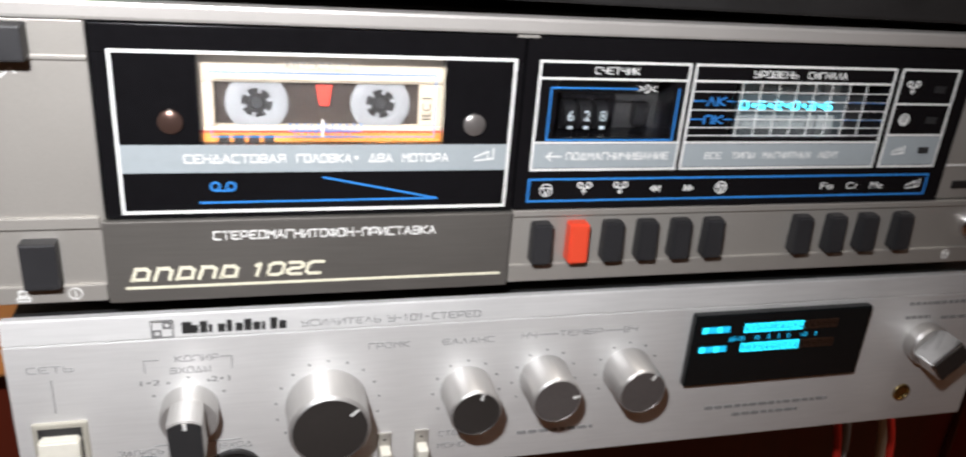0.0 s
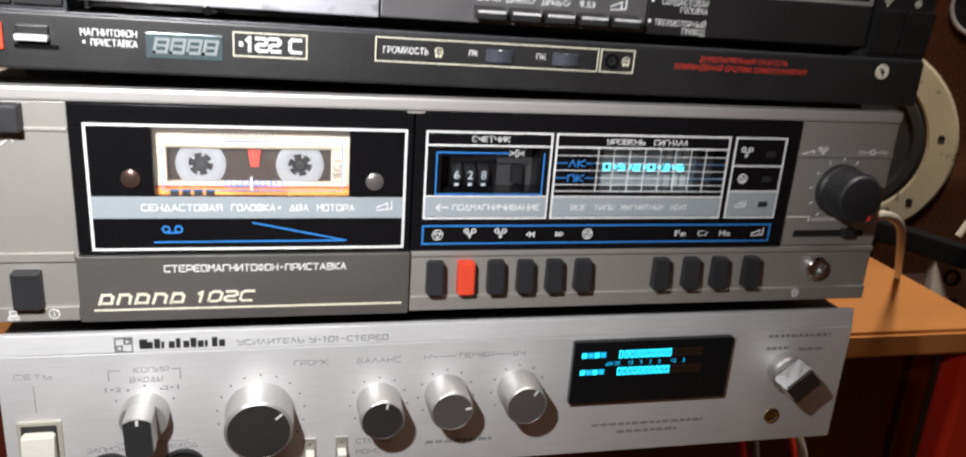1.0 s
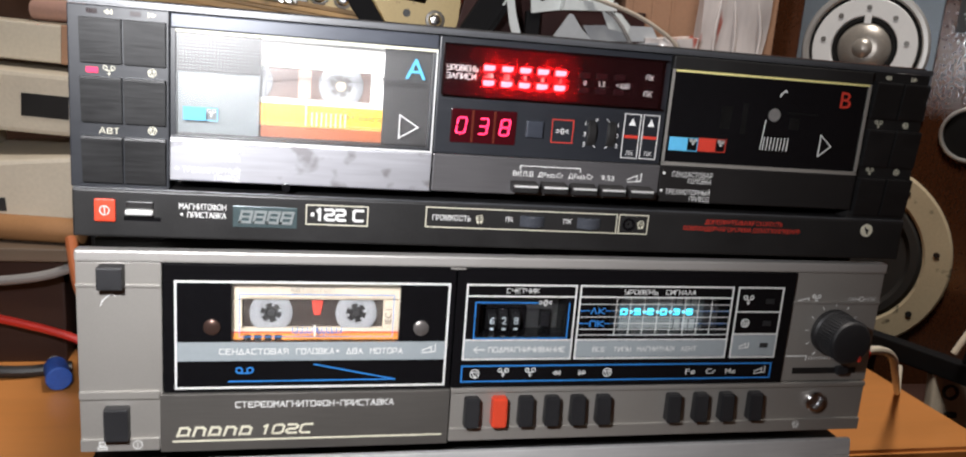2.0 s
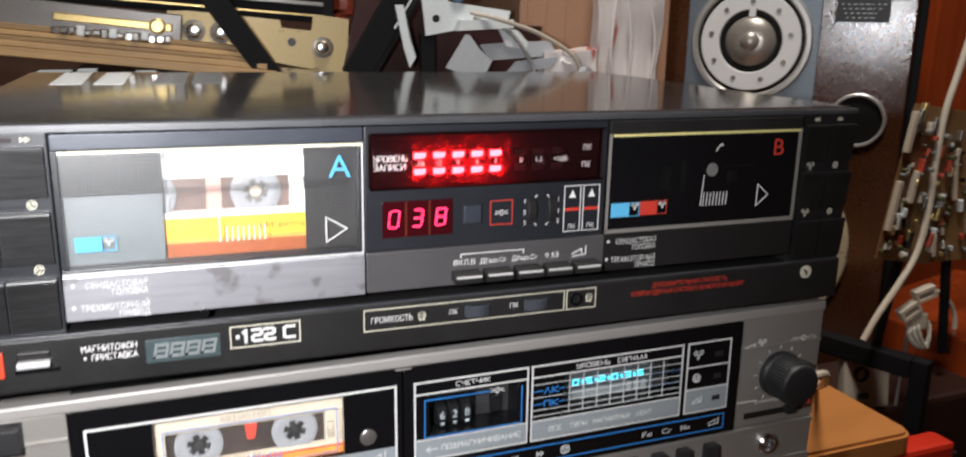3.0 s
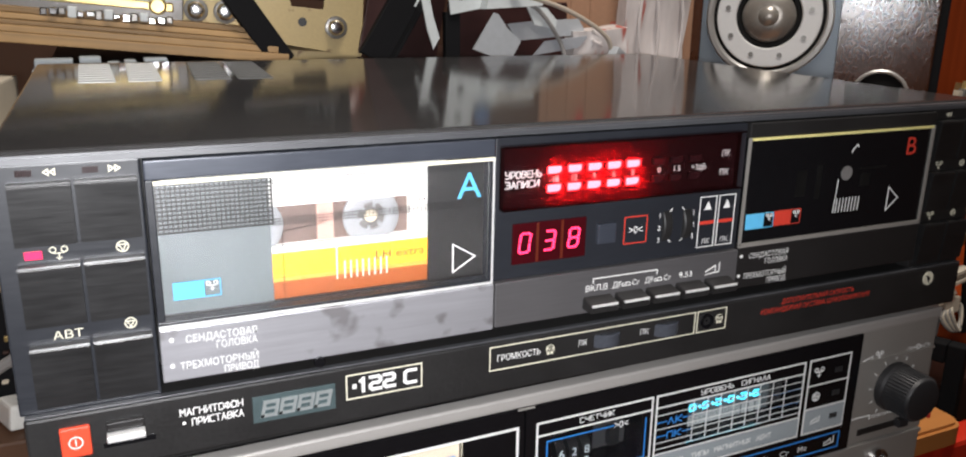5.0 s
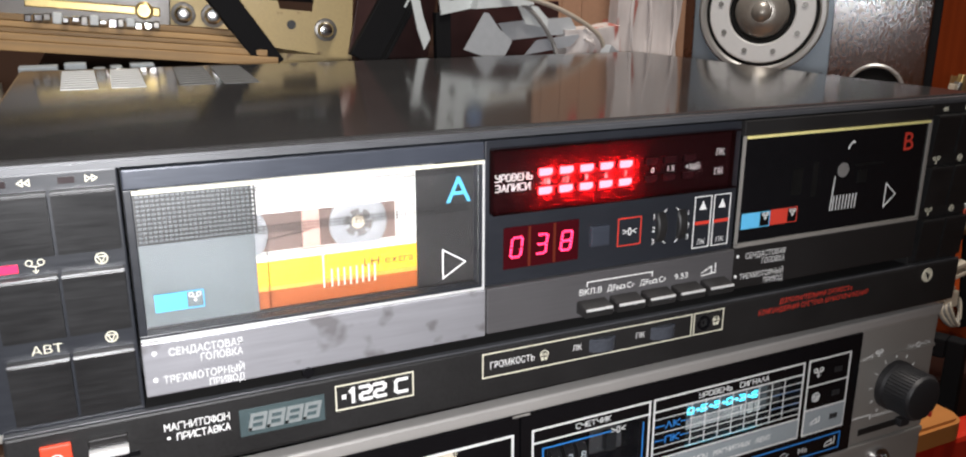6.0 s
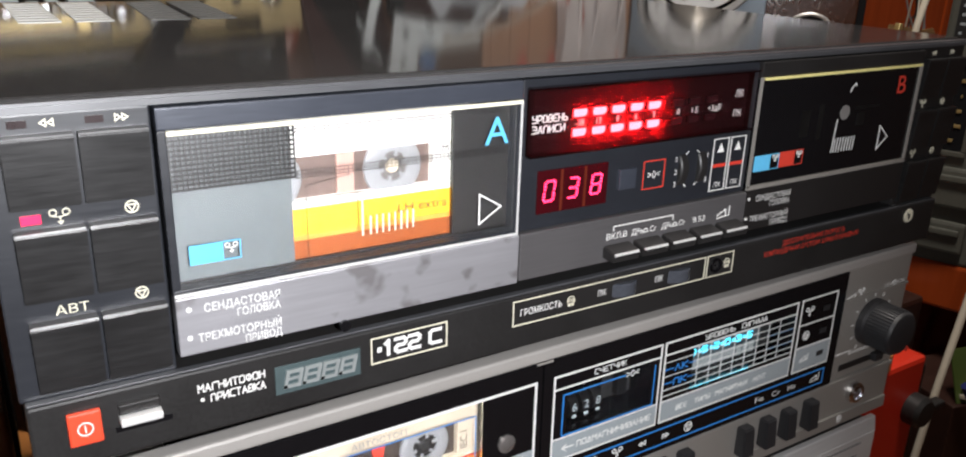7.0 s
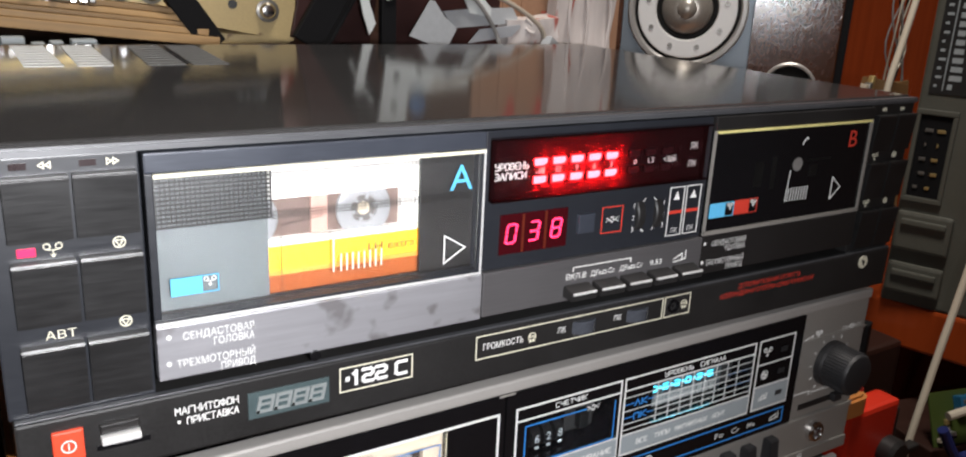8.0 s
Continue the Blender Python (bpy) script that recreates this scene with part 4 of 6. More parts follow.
# ---- cassettes ----
REEL = mat("pale_tape_reel", (0.28, 0.29, 0.3), 0.4, 0.0, 0.05)
CLEARISH = mat("smoky_cassette_window", (0.05, 0.04, 0.035), 0.2, 0.0, 0.2)
PAPER = mat("white_label_paper", (0.8, 0.79, 0.74), 0.6, 0.0, 0.04)
CREAM_PAPER = mat("cream_label_paper", (0.6, 0.52, 0.4), 0.6, 0.0, 0.05)
LABEL_ORANGE = mat("orange_label", (0.85, 0.3, 0.05), 0.55, 0.0, 0.06)
LABEL_YELLOW = mat("amber_yellow_label", (0.9, 0.45, 0.02), 0.55, 0.0, 0.05)
LABEL_BROWN = mat("burnt_orange_label", (0.3, 0.07, 0.012), 0.5, 0.0, 0.1)


def hub(cassette, x, z, y, r, core=None, depth=None):
    reel = part("reel", lathe(bmesh.new(), x, z, [(5.2, y), (5.2, y - 1.2), (6.2, y - 1.4), (r - 0.6, y - 1.4), (r, y - 1.0), (r, y)], 40), REEL, cassette, "pale plastic reel", True)
    part("hole", rod(bmesh.new(), x, z, y - 0.5, y + 0.1, 5.3, seg=30), depth or BLACK, reel)
    bm = bmesh.new()
    for k in range(6):
        a = radians(60 * k + 15)
        c, s = math.cos(a), math.sin(a)
        prism(bm, [(x + 5.3 * c - 0.7 * s, z + 5.3 * s + 0.7 * c), (x + 3.5 * c - 0.5 * s, z + 3.5 * s + 0.5 * c), (x + 3.5 * c + 0.5 * s, z + 3.5 * s - 0.5 * c), (x + 5.3 * c + 0.7 * s, z + 5.3 * s - 0.7 * c)], y - 1.3, y - 0.45)
    part("teeth", bm, REEL, reel)
    part("spindle", rod(bmesh.new(), x, z, y - 1.2, y - 0.4, 2.0, 2.6, seg=20), core or BLACK_MATT, reel)


tape_a = thing("cassette", "white cassette with yellow and orange label in a deck", "cassette", pose(0, 0, 0, 0, 0.5, 0))
part("shell", box(bmesh.new(), 50, 150, 9, 15, 150.5, 213, 1.5), PAPER, tape_a)
for a in ((50, 150, 192.4, 213), (50, 150, 150.5, 178), (50, 68, 178.1, 192.3), (135.5, 150, 178.1, 192.3)):
    part("shell_front", box(bmesh.new(), a[0], a[1], 6, 8.9, a[2], a[3], 0.3, 1), PAPER, tape_a)
lab = part("label", box(bmesh.new(), 53, 147, 5.6, 5.95, 192.6, 210), PAPER, tape_a, "white paper label")
part("label_band", box(bmesh.new(), 53, 147, 5.6, 5.95, 166.8, 175.6), LABEL_YELLOW, tape_a, "amber yellow band")
part("label_band", box(bmesh.new(), 53, 147, 5.6, 5.95, 165, 166.7), LABEL_ORANGE, tape_a)
part("label_band", box(bmesh.new(), 53, 147, 5.6, 5.95, 153, 164.9), LABEL_BROWN, tape_a, "burnt orange lower band")
part("window", box(bmesh.new(), 68.2, 135.3, 8.7, 8.98, 178.2, 192.2), mat("pinkish_clear_window", (0.16, 0.115, 0.1), 0.25, 0.0, 0.2), tape_a, "smoky cassette window")
part("window_tab", box(bmesh.new(), 101, 107, 7.4, 8.6, 178.4, 192), mat("pink_tab", (0.5, 0.3, 0.25), 0.5), tape_a)
HUB_GREY = mat("grey_hub_well", (0.13, 0.12, 0.115), 0.5)
hub(tape_a, 78.6, 185.4, 8.7, 10.6, CREAM_PAPER, HUB_GREY)
hub(tape_a, 121.2, 185.4, 8.7, 10.6, CREAM_PAPER, HUB_GREY)
lettering("LH extra", 122, 169.4, 3.6, BLACK_INK, tape_a, 5.6, width=19)
lettering("SM", 137, 189, 2.6, BLACK_INK, tape_a, 5.6, width=4.4)

# ---- single cassette deck ----
deck = thing("cassette_deck", "silver cassette deck with black window and push keys", "tape deck")
CYAN = glow("cyan_display", (0.07, 0.7, 0.95), 3.2)
FROST = mat("frosted_meter_window", (0.075, 0.095, 0.105), 0.3, 0.0, 0.1, 200, 60, 0.0)
PANE2 = glass("deck_pane")
PANE2.node_tree.nodes["Principled BSDF"].inputs["Coat Weight"].default_value = 0.7
PANE2.node_tree.nodes["Principled BSDF"].inputs["Coat Roughness"].default_value = 0.45
part("body", box(bmesh.new(), 6, 430, 24, 270, 3, 102, 1), BLACK_MATT, deck, "black steel case")
bm = bmesh.new()
box(bm, 3, 436, -1.2, 6, 97.2, 103, 1.2)
part("top_rail", bm, mat("bright_silver_paint", (0.5, 0.48, 0.455), 0.42, 0.45, 0.06, 1500, 18, 0.04), deck, "bright silver top rail")
part("front_panel", box(bmesh.new(), 3, 41.2, 0.4, 24, 0, 97.1, 0.6), SILVER, deck, "warm silver end panel")
part("front_panel", box(bmesh.new(), 379.6, 436, 0.4, 24, 31, 97.1, 0.6), SILVER, deck, "warm silver end panel")
strip = part("key_rail", box(bmesh.new(), 185.6, 436, 0.2, 24, 0, 30.4, 0.6), SILVER, deck, "warm silver key rail")
part("rail_edge", box(bmesh.new(), 185.6, 436, -1.0, 0.3, 0, 7.4, 0.5), SILVER, strip)
part("rail_edge", box(bmesh.new(), 185.6, 436, -0.8, 0.3, 27.6, 30.4, 0.5), SILVER, strip)
part("rail_edge", box(bmesh.new(), 3, 39.6, -0.8, 0.5, 27.4, 31.6, 0.4), SILVER, deck)
part("rail_edge", box(bmesh.new(), 3, 39.6, -0.9, 0.5, 0, 6.4, 0.4), SILVER, deck)
part("rail_edge", box(bmesh.new(), 3, 41, -0.5, 0.5, 84.6, 86.0, 0.2), SILVER, deck)
part("rail_edge", box(bmesh.new(), 379.8, 436, -0.5, 0.5, 78.6, 80, 0.2), SILVER, deck)
for x in (40, 390):
    for y in (40, 240):
        bm = bmesh.new()
        bmesh.ops.create_cone(bm, cap_ends=True, segments=24, radius1=0.011, radius2=0.012, depth=0.0125, matrix=Matrix.Translation((x * MM, y * MM, -0.0035)))
        part("foot", bm, BLACK_MATT, deck, "black rubber foot")
# end panel: eject key, power key
KEY2 = mat("charcoal_key", (0.02, 0.02, 0.022), 0.5, 0.0, 0.2, 1500, 60, 0.1)
part("eject_key", box(bmesh.new(), 13.6, 25, -7.5, 1, 85, 96, 0.8), KEY2, deck, "square black eject key")
part("power_key", box(bmesh.new(), 14.6, 26, -5.5, 1, 7, 24, 0.8), KEY2, deck, "black power key")
bm = bmesh.new()
sym_note(bm, 17, 78.5, 3.2, 0.4, 0.5)
sym_power(bm, 29.4, 3.3, 2.1, -0.9)
outline(bm, 11.6, 14.6, 2.8, 5.2, 0.5, -0.9)
outline(bm, 10.8, 15.4, 0.9, 2.6, 0.5, -0.9)
part("marks", bm, WHITE_INK, deck)
# cassette door
W = -0.8
dr = part("door", box(bmesh.new(), 42, 184.2, W, 3, 87.4, 96.6, 0.4), BLACK_GLOSS, deck, "glossy black cassette door")
for a in ((42, 73.4, W, 3, 57, 87.4), (156, 184.2, W, 3, 57, 87.4), (42, 184.2, W, 3, 31, 57)):
    part("door_panel", box(bmesh.new(), *a), BLACK_GLOSS, dr)
part("well", box(bmesh.new(), 42, 184.2, 20, 23.8, 31, 96), BLACK, dr)
pane = part("pane", box(bmesh.new(), 73.4, 156, -0.6, 0.4, 57, 87.4), PANE2, dr, "clear plastic pane")
pane.visible_shadow = False
bm = bmesh.new()
outline(bm, 47, 181.6, 32.4, 88.6, 1.1, W, 0.25)
part("white_border", bm, WHITE_INK, dr)
band = part("grey_band", box(bmesh.new(), 48.2, 180.4, W - 0.35, W, 47.2, 57), BAND_GREY, dr, "blue grey band with white words")
for text, x, w in (("СЕНДАСТОВАЯ", 68, 33), ("ГОЛОВКА", 105, 18.5), ("ДВА", 130, 8), ("МОТОРА", 142, 16.4)):
    techno(text, x, 50.8, 2.7, WHITE_INK, band, W - 0.35, w, 0.17)
bm = bmesh.new()
dot(bm, 125.4, 52.3, 0.7, W - 0.35)
sym_wedge(bm, 172, 52.6, 3.4, W - 0.35, 0.5)
part("marks", bm, WHITE_INK, band)
bm = bmesh.new()
stroke(bm, [(114, 45), (155, 36.4), (72.5, 36.2)], 0.7, W)
sym_tape(bm, 80, 40.8, 2.6, W, 0, 0.7)
part("blue_marks", bm, BLUE_INK, dr, "blue printed wedge and reels")
bm = bmesh.new()
outline(bm, 77, 153, 59.6, 82, 0.4, -0.6)
for k in range(9):
    if k != 4:
        stroke(bm, [(104.4 + k * 2.3, 60.4), (104.4 + k * 2.3, 62.6)], 0.35, -0.6)
part("blue_frame", bm, BLUE_INK, dr)
part("centre_mark", box(bmesh.new(), 113.3, 114.1, -1.0, -0.6, 59.8, 66), WHITE_INK, dr)
part("cap", lathe(bmesh.new(), 64.4, 65, [(4.1, W), (4.0, W - 0.9), (3.2, W - 1.5), (0, W - 1.7)], 28), mat("brown_metal_cap", (0.14, 0.085, 0.07), 0.25, 0.7), dr, "brown metal cap", True)
part("cap", lathe(bmesh.new(), 167.4, 64.4, [(4.1, W), (4.0, W - 0.9), (3.2, W - 1.5), (0, W - 1.7)], 28), mat("grey_metal_cap", (0.3, 0.28, 0.27), 0.25, 0.7), dr, "grey metal cap", True)
low = part("door_plate", box(bmesh.new(), 40.2, 184.8, -2.2, 20, -0.6, 30.2, 0.5), SILVER_DARK, dr, "brushed grey metal plate")
techno("СТЕРЕОМАГНИТОФОН-ПРИСТАВКА", 76, 22.8, 2.9, WHITE_INK, low, -2.2, 79, 0.17)
techno("102C", 89, 8.2, 4.6, CREAM_INK, low, -2.2, 23.5, 0.24, 0.3, 1.0)
for k in range(5):
    x, bm = 47.6 + k * 7.4, bmesh.new()
    stroke(bm, [(x + 0.7, 8.0), (x + 2.2, 12.2), (x + 5.4, 12.2), (x + 6.4, 11.2), (x + 5.6, 8.2)], 1.25, -2.2, 0.2)
    if k % 2 == 0:
        stroke(bm, [(x + 1.4, 8.2), (x + 4.6, 8.2)], 1.1, -2.2, 0.2)
    part("slanted_shape", bm, CREAM_INK, low, "cream slanted maker shape")
part("cream_line", box(bmesh.new(), 46, 181.5, -2.5, -2.2, 4.6, 5.5), CREAM_INK, low)

part("latch", box(bmesh.new(), 181, 189, -1.1, -0.82, 96.0, 97.0, 0.1), SILVER, dr, "bright door latch")

# display window on the other side
pan = part("display_panel", box(bmesh.new(), 185, 379.2, W, 24, 31, 59.6, 0.2), BLACK_GLOSS, deck, "glossy black display panel")
for a in ((185, 379.2, 81.6, 96.6), (185, 197.6, 59.6, 81.6), (244.6, 270, 59.6, 81.6), (341, 379.2, 59.6, 81.6)):
    part("panel_piece", box(bmesh.new(), a[0], a[1], W, 24, a[2], a[3]), BLACK_GLOSS, pan)
CLEAR = glass("clear_cover")
for x0, x1 in ((197.6, 244.6), (270, 341)):
    cover = part("front_sheet", box(bmesh.new(), x0 + 0.05, x1 - 0.05, W + 0.05, W + 0.5, 59.65, 81.55), CLEAR, pan, "clear cover pane")
    cover.visible_shadow = False
    part("recess_back", box(bmesh.new(), x0, x1, 13, 20, 59.6, 81.6), BLACK_MATT, pan)
bm = bmesh.new()
outline(bm, 190, 250, 46.4, 88.4, 0.9, W)
outline(bm, 251.6, 341.4, 46.4, 88.4, 0.9, W)
outline(bm, 344, 372.4, 46.4, 88.4, 0.9, W)
for a in ((190.9, 249.1, 81.4, 82.2), (190.9, 249.1, 57.2, 57.9), (252.5, 340.5, 81.4, 82.2), (252.5, 340.5, 57.2, 57.9), (344.9, 371.5, 73.4, 74.2), (344.9, 371.5, 60.2, 61)):
    box(bm, a[0], a[1], W - 0.2, W, a[2], a[3])
for z in (77.6, 74.0, 70.4, 66.8, 63.4, 60.2):
    box(bm, 252.5 if z not in (74.0, 66.8) else 270, 340.5, W - 0.2, W, z, z + 0.35)
for k in range(8):
    box(bm, 273 + k * 8, 273.35 + k * 8, W - 0.24, W - 0.01, 60.2, 81.4)
part("white_border", bm, WHITE_INK, pan, "white printed borders and scale")
bm = bmesh.new()
for x0, x1 in ((190.9, 249.1), (252.5, 340.5), (344.9, 371.5)):
    box(bm, x0, x1, W - 0.3, W, 47.6, 57.0 if x0 < 340 else 60)
part("grey_band", bm, BAND_GREY, pan)
bm = bmesh.new()
box(bm, 280, 331, 11.6, 12.9, 59.8, 81.4)
part("meter_window", bm, FROST, pan, "frosted meter window")
bm = bmesh.new()
for z0, z1 in ((74.0, 79.6), (59.8, 65.4)):
    for k in range(26):
        box(bm, 281 + k * 1.25, 281.6 + k * 1.25, 11.2, 11.55, z0, z1)
    for x0 in (314, 318.6, 323):
        box(bm, x0, x0 + 3.4, 11.2, 11.55, z0, z1)
part("meter_stripes", bm, mat("pale_meter_stripe", (0.4, 0.43, 0.43), 0.4), pan, "pale unlit meter stripes")
for k, char in enumerate("052036"):
    techno(char, 281.4 + k * 7.9, 68.0, 3.0, CYAN, pan, 11.5, 3.2, 0.2, name="meter_figure", label="cyan glowing figure")
    if k < 5:
        part("meter_light", rod(bmesh.new(), 287.2 + k * 7.9, 69.5, 11.0, 11.5, 0.8, seg=12), CYAN, pan, "cyan glowing dot")
bm = bmesh.new()
for z in (74.0, 66.8):
    stroke(bm, [(253, z + 0.1), (258, z + 0.1)], 0.5, W)
    stroke(bm, [(267.5, z + 0.1), (272, z + 0.1)], 0.5, W)
    stroke(bm, [(322, z + 0.1), (340, z + 0.1)], 0.4, W)
outline(bm, 190, 371.6, 33.8, 43.4, 0.8, W)
stroke(bm, [(229, 78.4), (195.4, 78.4), (195.4, 58.6), (246.4, 58.6), (246.4, 78.4)], 0.6, W)
part("blue_marks", bm, BLUE_INK, pan, "blue printed frames")
techno("ЛК", 259, 72.5, 3.0, BLUE_INK, pan, W, 7.6, 0.2)
techno("ПК", 259, 65.3, 3.0, BLUE_INK, pan, W, 7.6, 0.2)
techno("СЧЕТЧИК", 211.5, 83.8, 2.3, WHITE_INK, pan, W, 17.5, 0.14)
techno("УРОВЕНЬ", 277, 83.6, 2.4, WHITE_INK, pan, W, 19, 0.16)
techno("СИГНАЛА", 301, 83.6, 2.4, WHITE_INK, pan, W, 17.5, 0.16)
lettering(">0<", 233, 76.8, 3.6, WHITE_INK, pan, W, align="CENTER", width=7.4, bold=0.004)
techno("ПОДМАГНИЧИВАНИЕ", 204, 51, 2.6, WHITE_INK, pan, W - 0.3, 42, 0.15)
for text, x, w in (("ВСЕ", 262, 7), ("ТИПЫ", 274, 10), ("МАГНИТНЫХ", 288, 22), ("ЛЕНТ", 314, 9)):
    techno(text, x, 51, 2.4, WHITE_INK, pan, W - 0.3, w, 0.13)
cnt = part("counter", box(bmesh.new(), 200, 226, 11, 12.9, 59.8, 73), BLACK_GLOSS, pan, "mechanical three figure tape counter")
# White figures turned grey and drums near-black: the recess's shade is in the colour.
for char, x in (("6", 206.2), ("2", 212.7), ("8", 219.2)):
    part("drum", lathe(bmesh.new(), 0, 0, [(0, -2.4), (5.6, -2.4), (5.6, 2.4), (0, 2.4)], 24), SOOT, cnt, "", True).matrix_local = pose(x * MM, 10.4 * MM, 65.6 * MM, 0, 0, 90)
    lettering(char, x, 64.4, 4.2, BAND_GREY, cnt, 4.8, align="CENTER", bold=0.004)
    part("figure_edge", box(bmesh.new(), x - 1, x + 1, 4.5, 4.85, 61.2, 62.4), BAND_GREY, cnt)
part("reset_button", box(bmesh.new(), 234, 239.4, 9, 12.9, 61.4, 70.4, 0.4), SOOT, pan)
bm = bmesh.new()
stroke(bm, [(202, 52.2), (196, 52.2)], 0.5, W - 0.3)
stroke(bm, [(198, 53.8), (196, 52.2), (198, 50.6)], 0.5, W - 0.3)
sym_stop(bm, 197.5, 38.6, 2.4, W, 0.4)
sym_tape(bm, 213, 39.6, 1.8, W, 1, 0.45)
sym_tape(bm, 228, 39.6, 1.8, W, -1, 0.45)
sym_wind(bm, 243, 38.6, 1.8, W, -1, 0.45)
sym_wind(bm, 257.6, 38.6, 1.8, W, 1, 0.45)
sym_stop(bm, 272, 38.6, 2.4, W, 0.5)
sym_wedge(bm, 364.5, 38.4, 3.2, W, 0.5)
sym_tape(bm, 351, 81.2, 1.9, W, -1, 0.5)
ring(bm, 351, 67.2, 2.3, 0.5, W)
sym_phones(bm, 351, 67.2, 1.4, W)
sym_wedge(bm, 352, 53.6, 2.8, W - 0.3, 0.5)
part("marks", bm, WHITE_INK, pan)
bm = bmesh.new()
for z, y in ((80, W), (67, W), (54, W - 0.3)):
    box(bm, 362, 367, y - 0.3, y, z - 1.4, z + 1.4)
part("indicator_light", bm, BLACK_MATT, pan, "unlit indicators")
for text, x in (("Fe", 318.5), ("Cr", 331), ("Me", 343)):
    lettering(text, x, 37.0, 3.2, WHITE_INK, pan, W, width=6.2, bold=0.004)
# push keys
for x1, m in ((201, KEY2), (216, RED_KEY), (230.8, KEY2), (245.6, KEY2), (260.4, KEY2), (275.2, KEY2), (317, KEY2), (333.6, KEY2), (349.6, KEY2), (367.6, KEY2)):
    bm = bmesh.new()
    prism(bm, [(x1 - 8, 9.4), (x1, 9.4), (x1, 25.8), (x1 - 8, 25.8)], -6.5, 0.6)
    for v in bm.verts:
        if v.co.y < -6 * MM and v.co.z > 20 * MM:
            v.co.y += 1.4 * MM
    bmesh.ops.bevel(bm, geom=list(bm.edges), offset=0.7 * MM, segments=2, affect="EDGES")
    part("push_key", bm, m, strip, "red record key" if m is RED_KEY else "black push key")
# level knob and sockets
kn = part("level_knob", lathe(bmesh.new(), 408, 61.5, [(13.6, 0.4), (13.6, -3), (13.0, -3.6), (12.6, -4), (12.2, -17.4), (11.4, -18.6), (10, -19), (0, -18.4)], 48), KEY2, deck, "large black level knob", True)
bm = bmesh.new()
for k in range(44):
    a = 2 * math.pi * k / 44
    x, z = 408 + 12.4 * math.cos(a), 61.5 + 12.4 * math.sin(a)
    box(bm, x - 0.35, x + 0.35, -17, -4.2, z - 0.35, z + 0.35)
part("ribs", bm, KEY2, kn)
part("pointer", box(bmesh.new(), 413.6, 415, -19.2, -13, 50.4, 53.2), RED_INK, kn, "red pointer mark")
bm = bmesh.new()
for k in range(11):
    a = radians(235 - 29 * k)
    c, s = math.cos(a), math.sin(a)
    stroke(bm, [(408 + 15.6 * c, 61.5 + 15.6 * s), (408 + 17 * c, 61.5 + 17 * s)], 0.6, 0.4)
stroke(bm, [(381, 46.6), (394, 46.6), (394, 44.4)], 0.7, 0.4)
stroke(bm, [(431, 46.6), (413, 46.6), (413, 44.4)], 0.7, 0.4)
for k in range(10):
    stroke(bm, [(396 + k * 1.7, 44.6), (396 + k * 1.7, 46)], 0.4, 0.4)
stroke(bm, [(383, 80.2), (389.4, 81.8), (389.4, 78.8)], 0.6, 0.4, closed=True)
sym_tape(bm, 394.4, 82, 1.6, 0.4, -1, 0.6)
sym_phones(bm, 393.6, 4.4, 1.9, -1.0)
ring(bm, 423.6, 81.4, 1.3, 0.6, 0.4)
stroke(bm, [(420, 81.4), (422, 81.4)], 0.6, 0.4)
stroke(bm, [(425.2, 81.4), (427.2, 81.4)], 0.6, 0.4)
part("marks", bm, WHITE_INK, deck)
lettering("ЛК", 414.6, 80.2, 2.4, WHITE_INK, deck, 0.4, width=4.8)
lettering("ПК", 428, 80.2, 2.4, WHITE_INK, deck, 0.4, width=4.8)
part("slot", box(bmesh.new(), 386.4, 428, -0.1, 0.5, 35.8, 39.4, 0.2), BLACK, deck)
part("slide_tab", box(bmesh.new(), 414, 421, -3.4, 0.4, 36, 40.6, 0.5), KEY2, deck)
part("headphone_socket", lathe(bmesh.new(), 403.6, 18.6, [(6.4, 0.3), (6.4, -2.4), (5.6, -3.4), (4.0, -3.6), (3.4, -2.6), (3.2, 0.0), (0, 0.1)], 36), CHROME, strip, "chrome headphone socket", True)

tape_b = thing("cassette", "cream cassette with orange stripe in a deck", "cassette")
part("shell", box(bmesh.new(), 63, 163, 9, 15, 33, 95, 1.2), CREAM_PAPER, tape_b)
for a in ((63, 163, 77, 95), (63, 163, 33, 61.6), (63, 78, 61.7, 76.9), (148.4, 163, 61.7, 76.9)):
    part("shell_front", box(bmesh.new(), a[0], a[1], 6, 8.9, a[2], a[3], 0.3, 1), CREAM_PAPER, tape_b)
part("label_band", box(bmesh.new(), 64, 162, 5.6, 5.95, 50, 59.2), LABEL_ORANGE, tape_b, "orange stripe")
part("label_line", box(bmesh.new(), 64, 162, 5.6, 5.95, 59.3, 60.1), RED_INK, tape_b, "red line")
part("window", box(bmesh.new(), 78.1, 148.3, 8.7, 8.98, 61.8, 76.8), CLEARISH, tape_b, "smoky cassette window")
part("window_tab", prism(bmesh.new(), [(112, 76), (117.6, 76), (116.4, 68.6), (113.2, 68.6)], 7.4, 8.6), RED_INK, tape_b, "red index tab")
hub(tape_b, 92, 69.4, 8.7, 10.6)
hub(tape_b, 134.6, 69.4, 8.7, 10.6)
lettering("IEC I", 150.6, 68, 3.4, BLACK_INK, tape_b, 5.6, width=8, name="type_mark").matrix_local = Matrix.Translation((0.2205, 0, -0.0862)) @ Matrix.Rotation(radians(-90), 4, "Y")
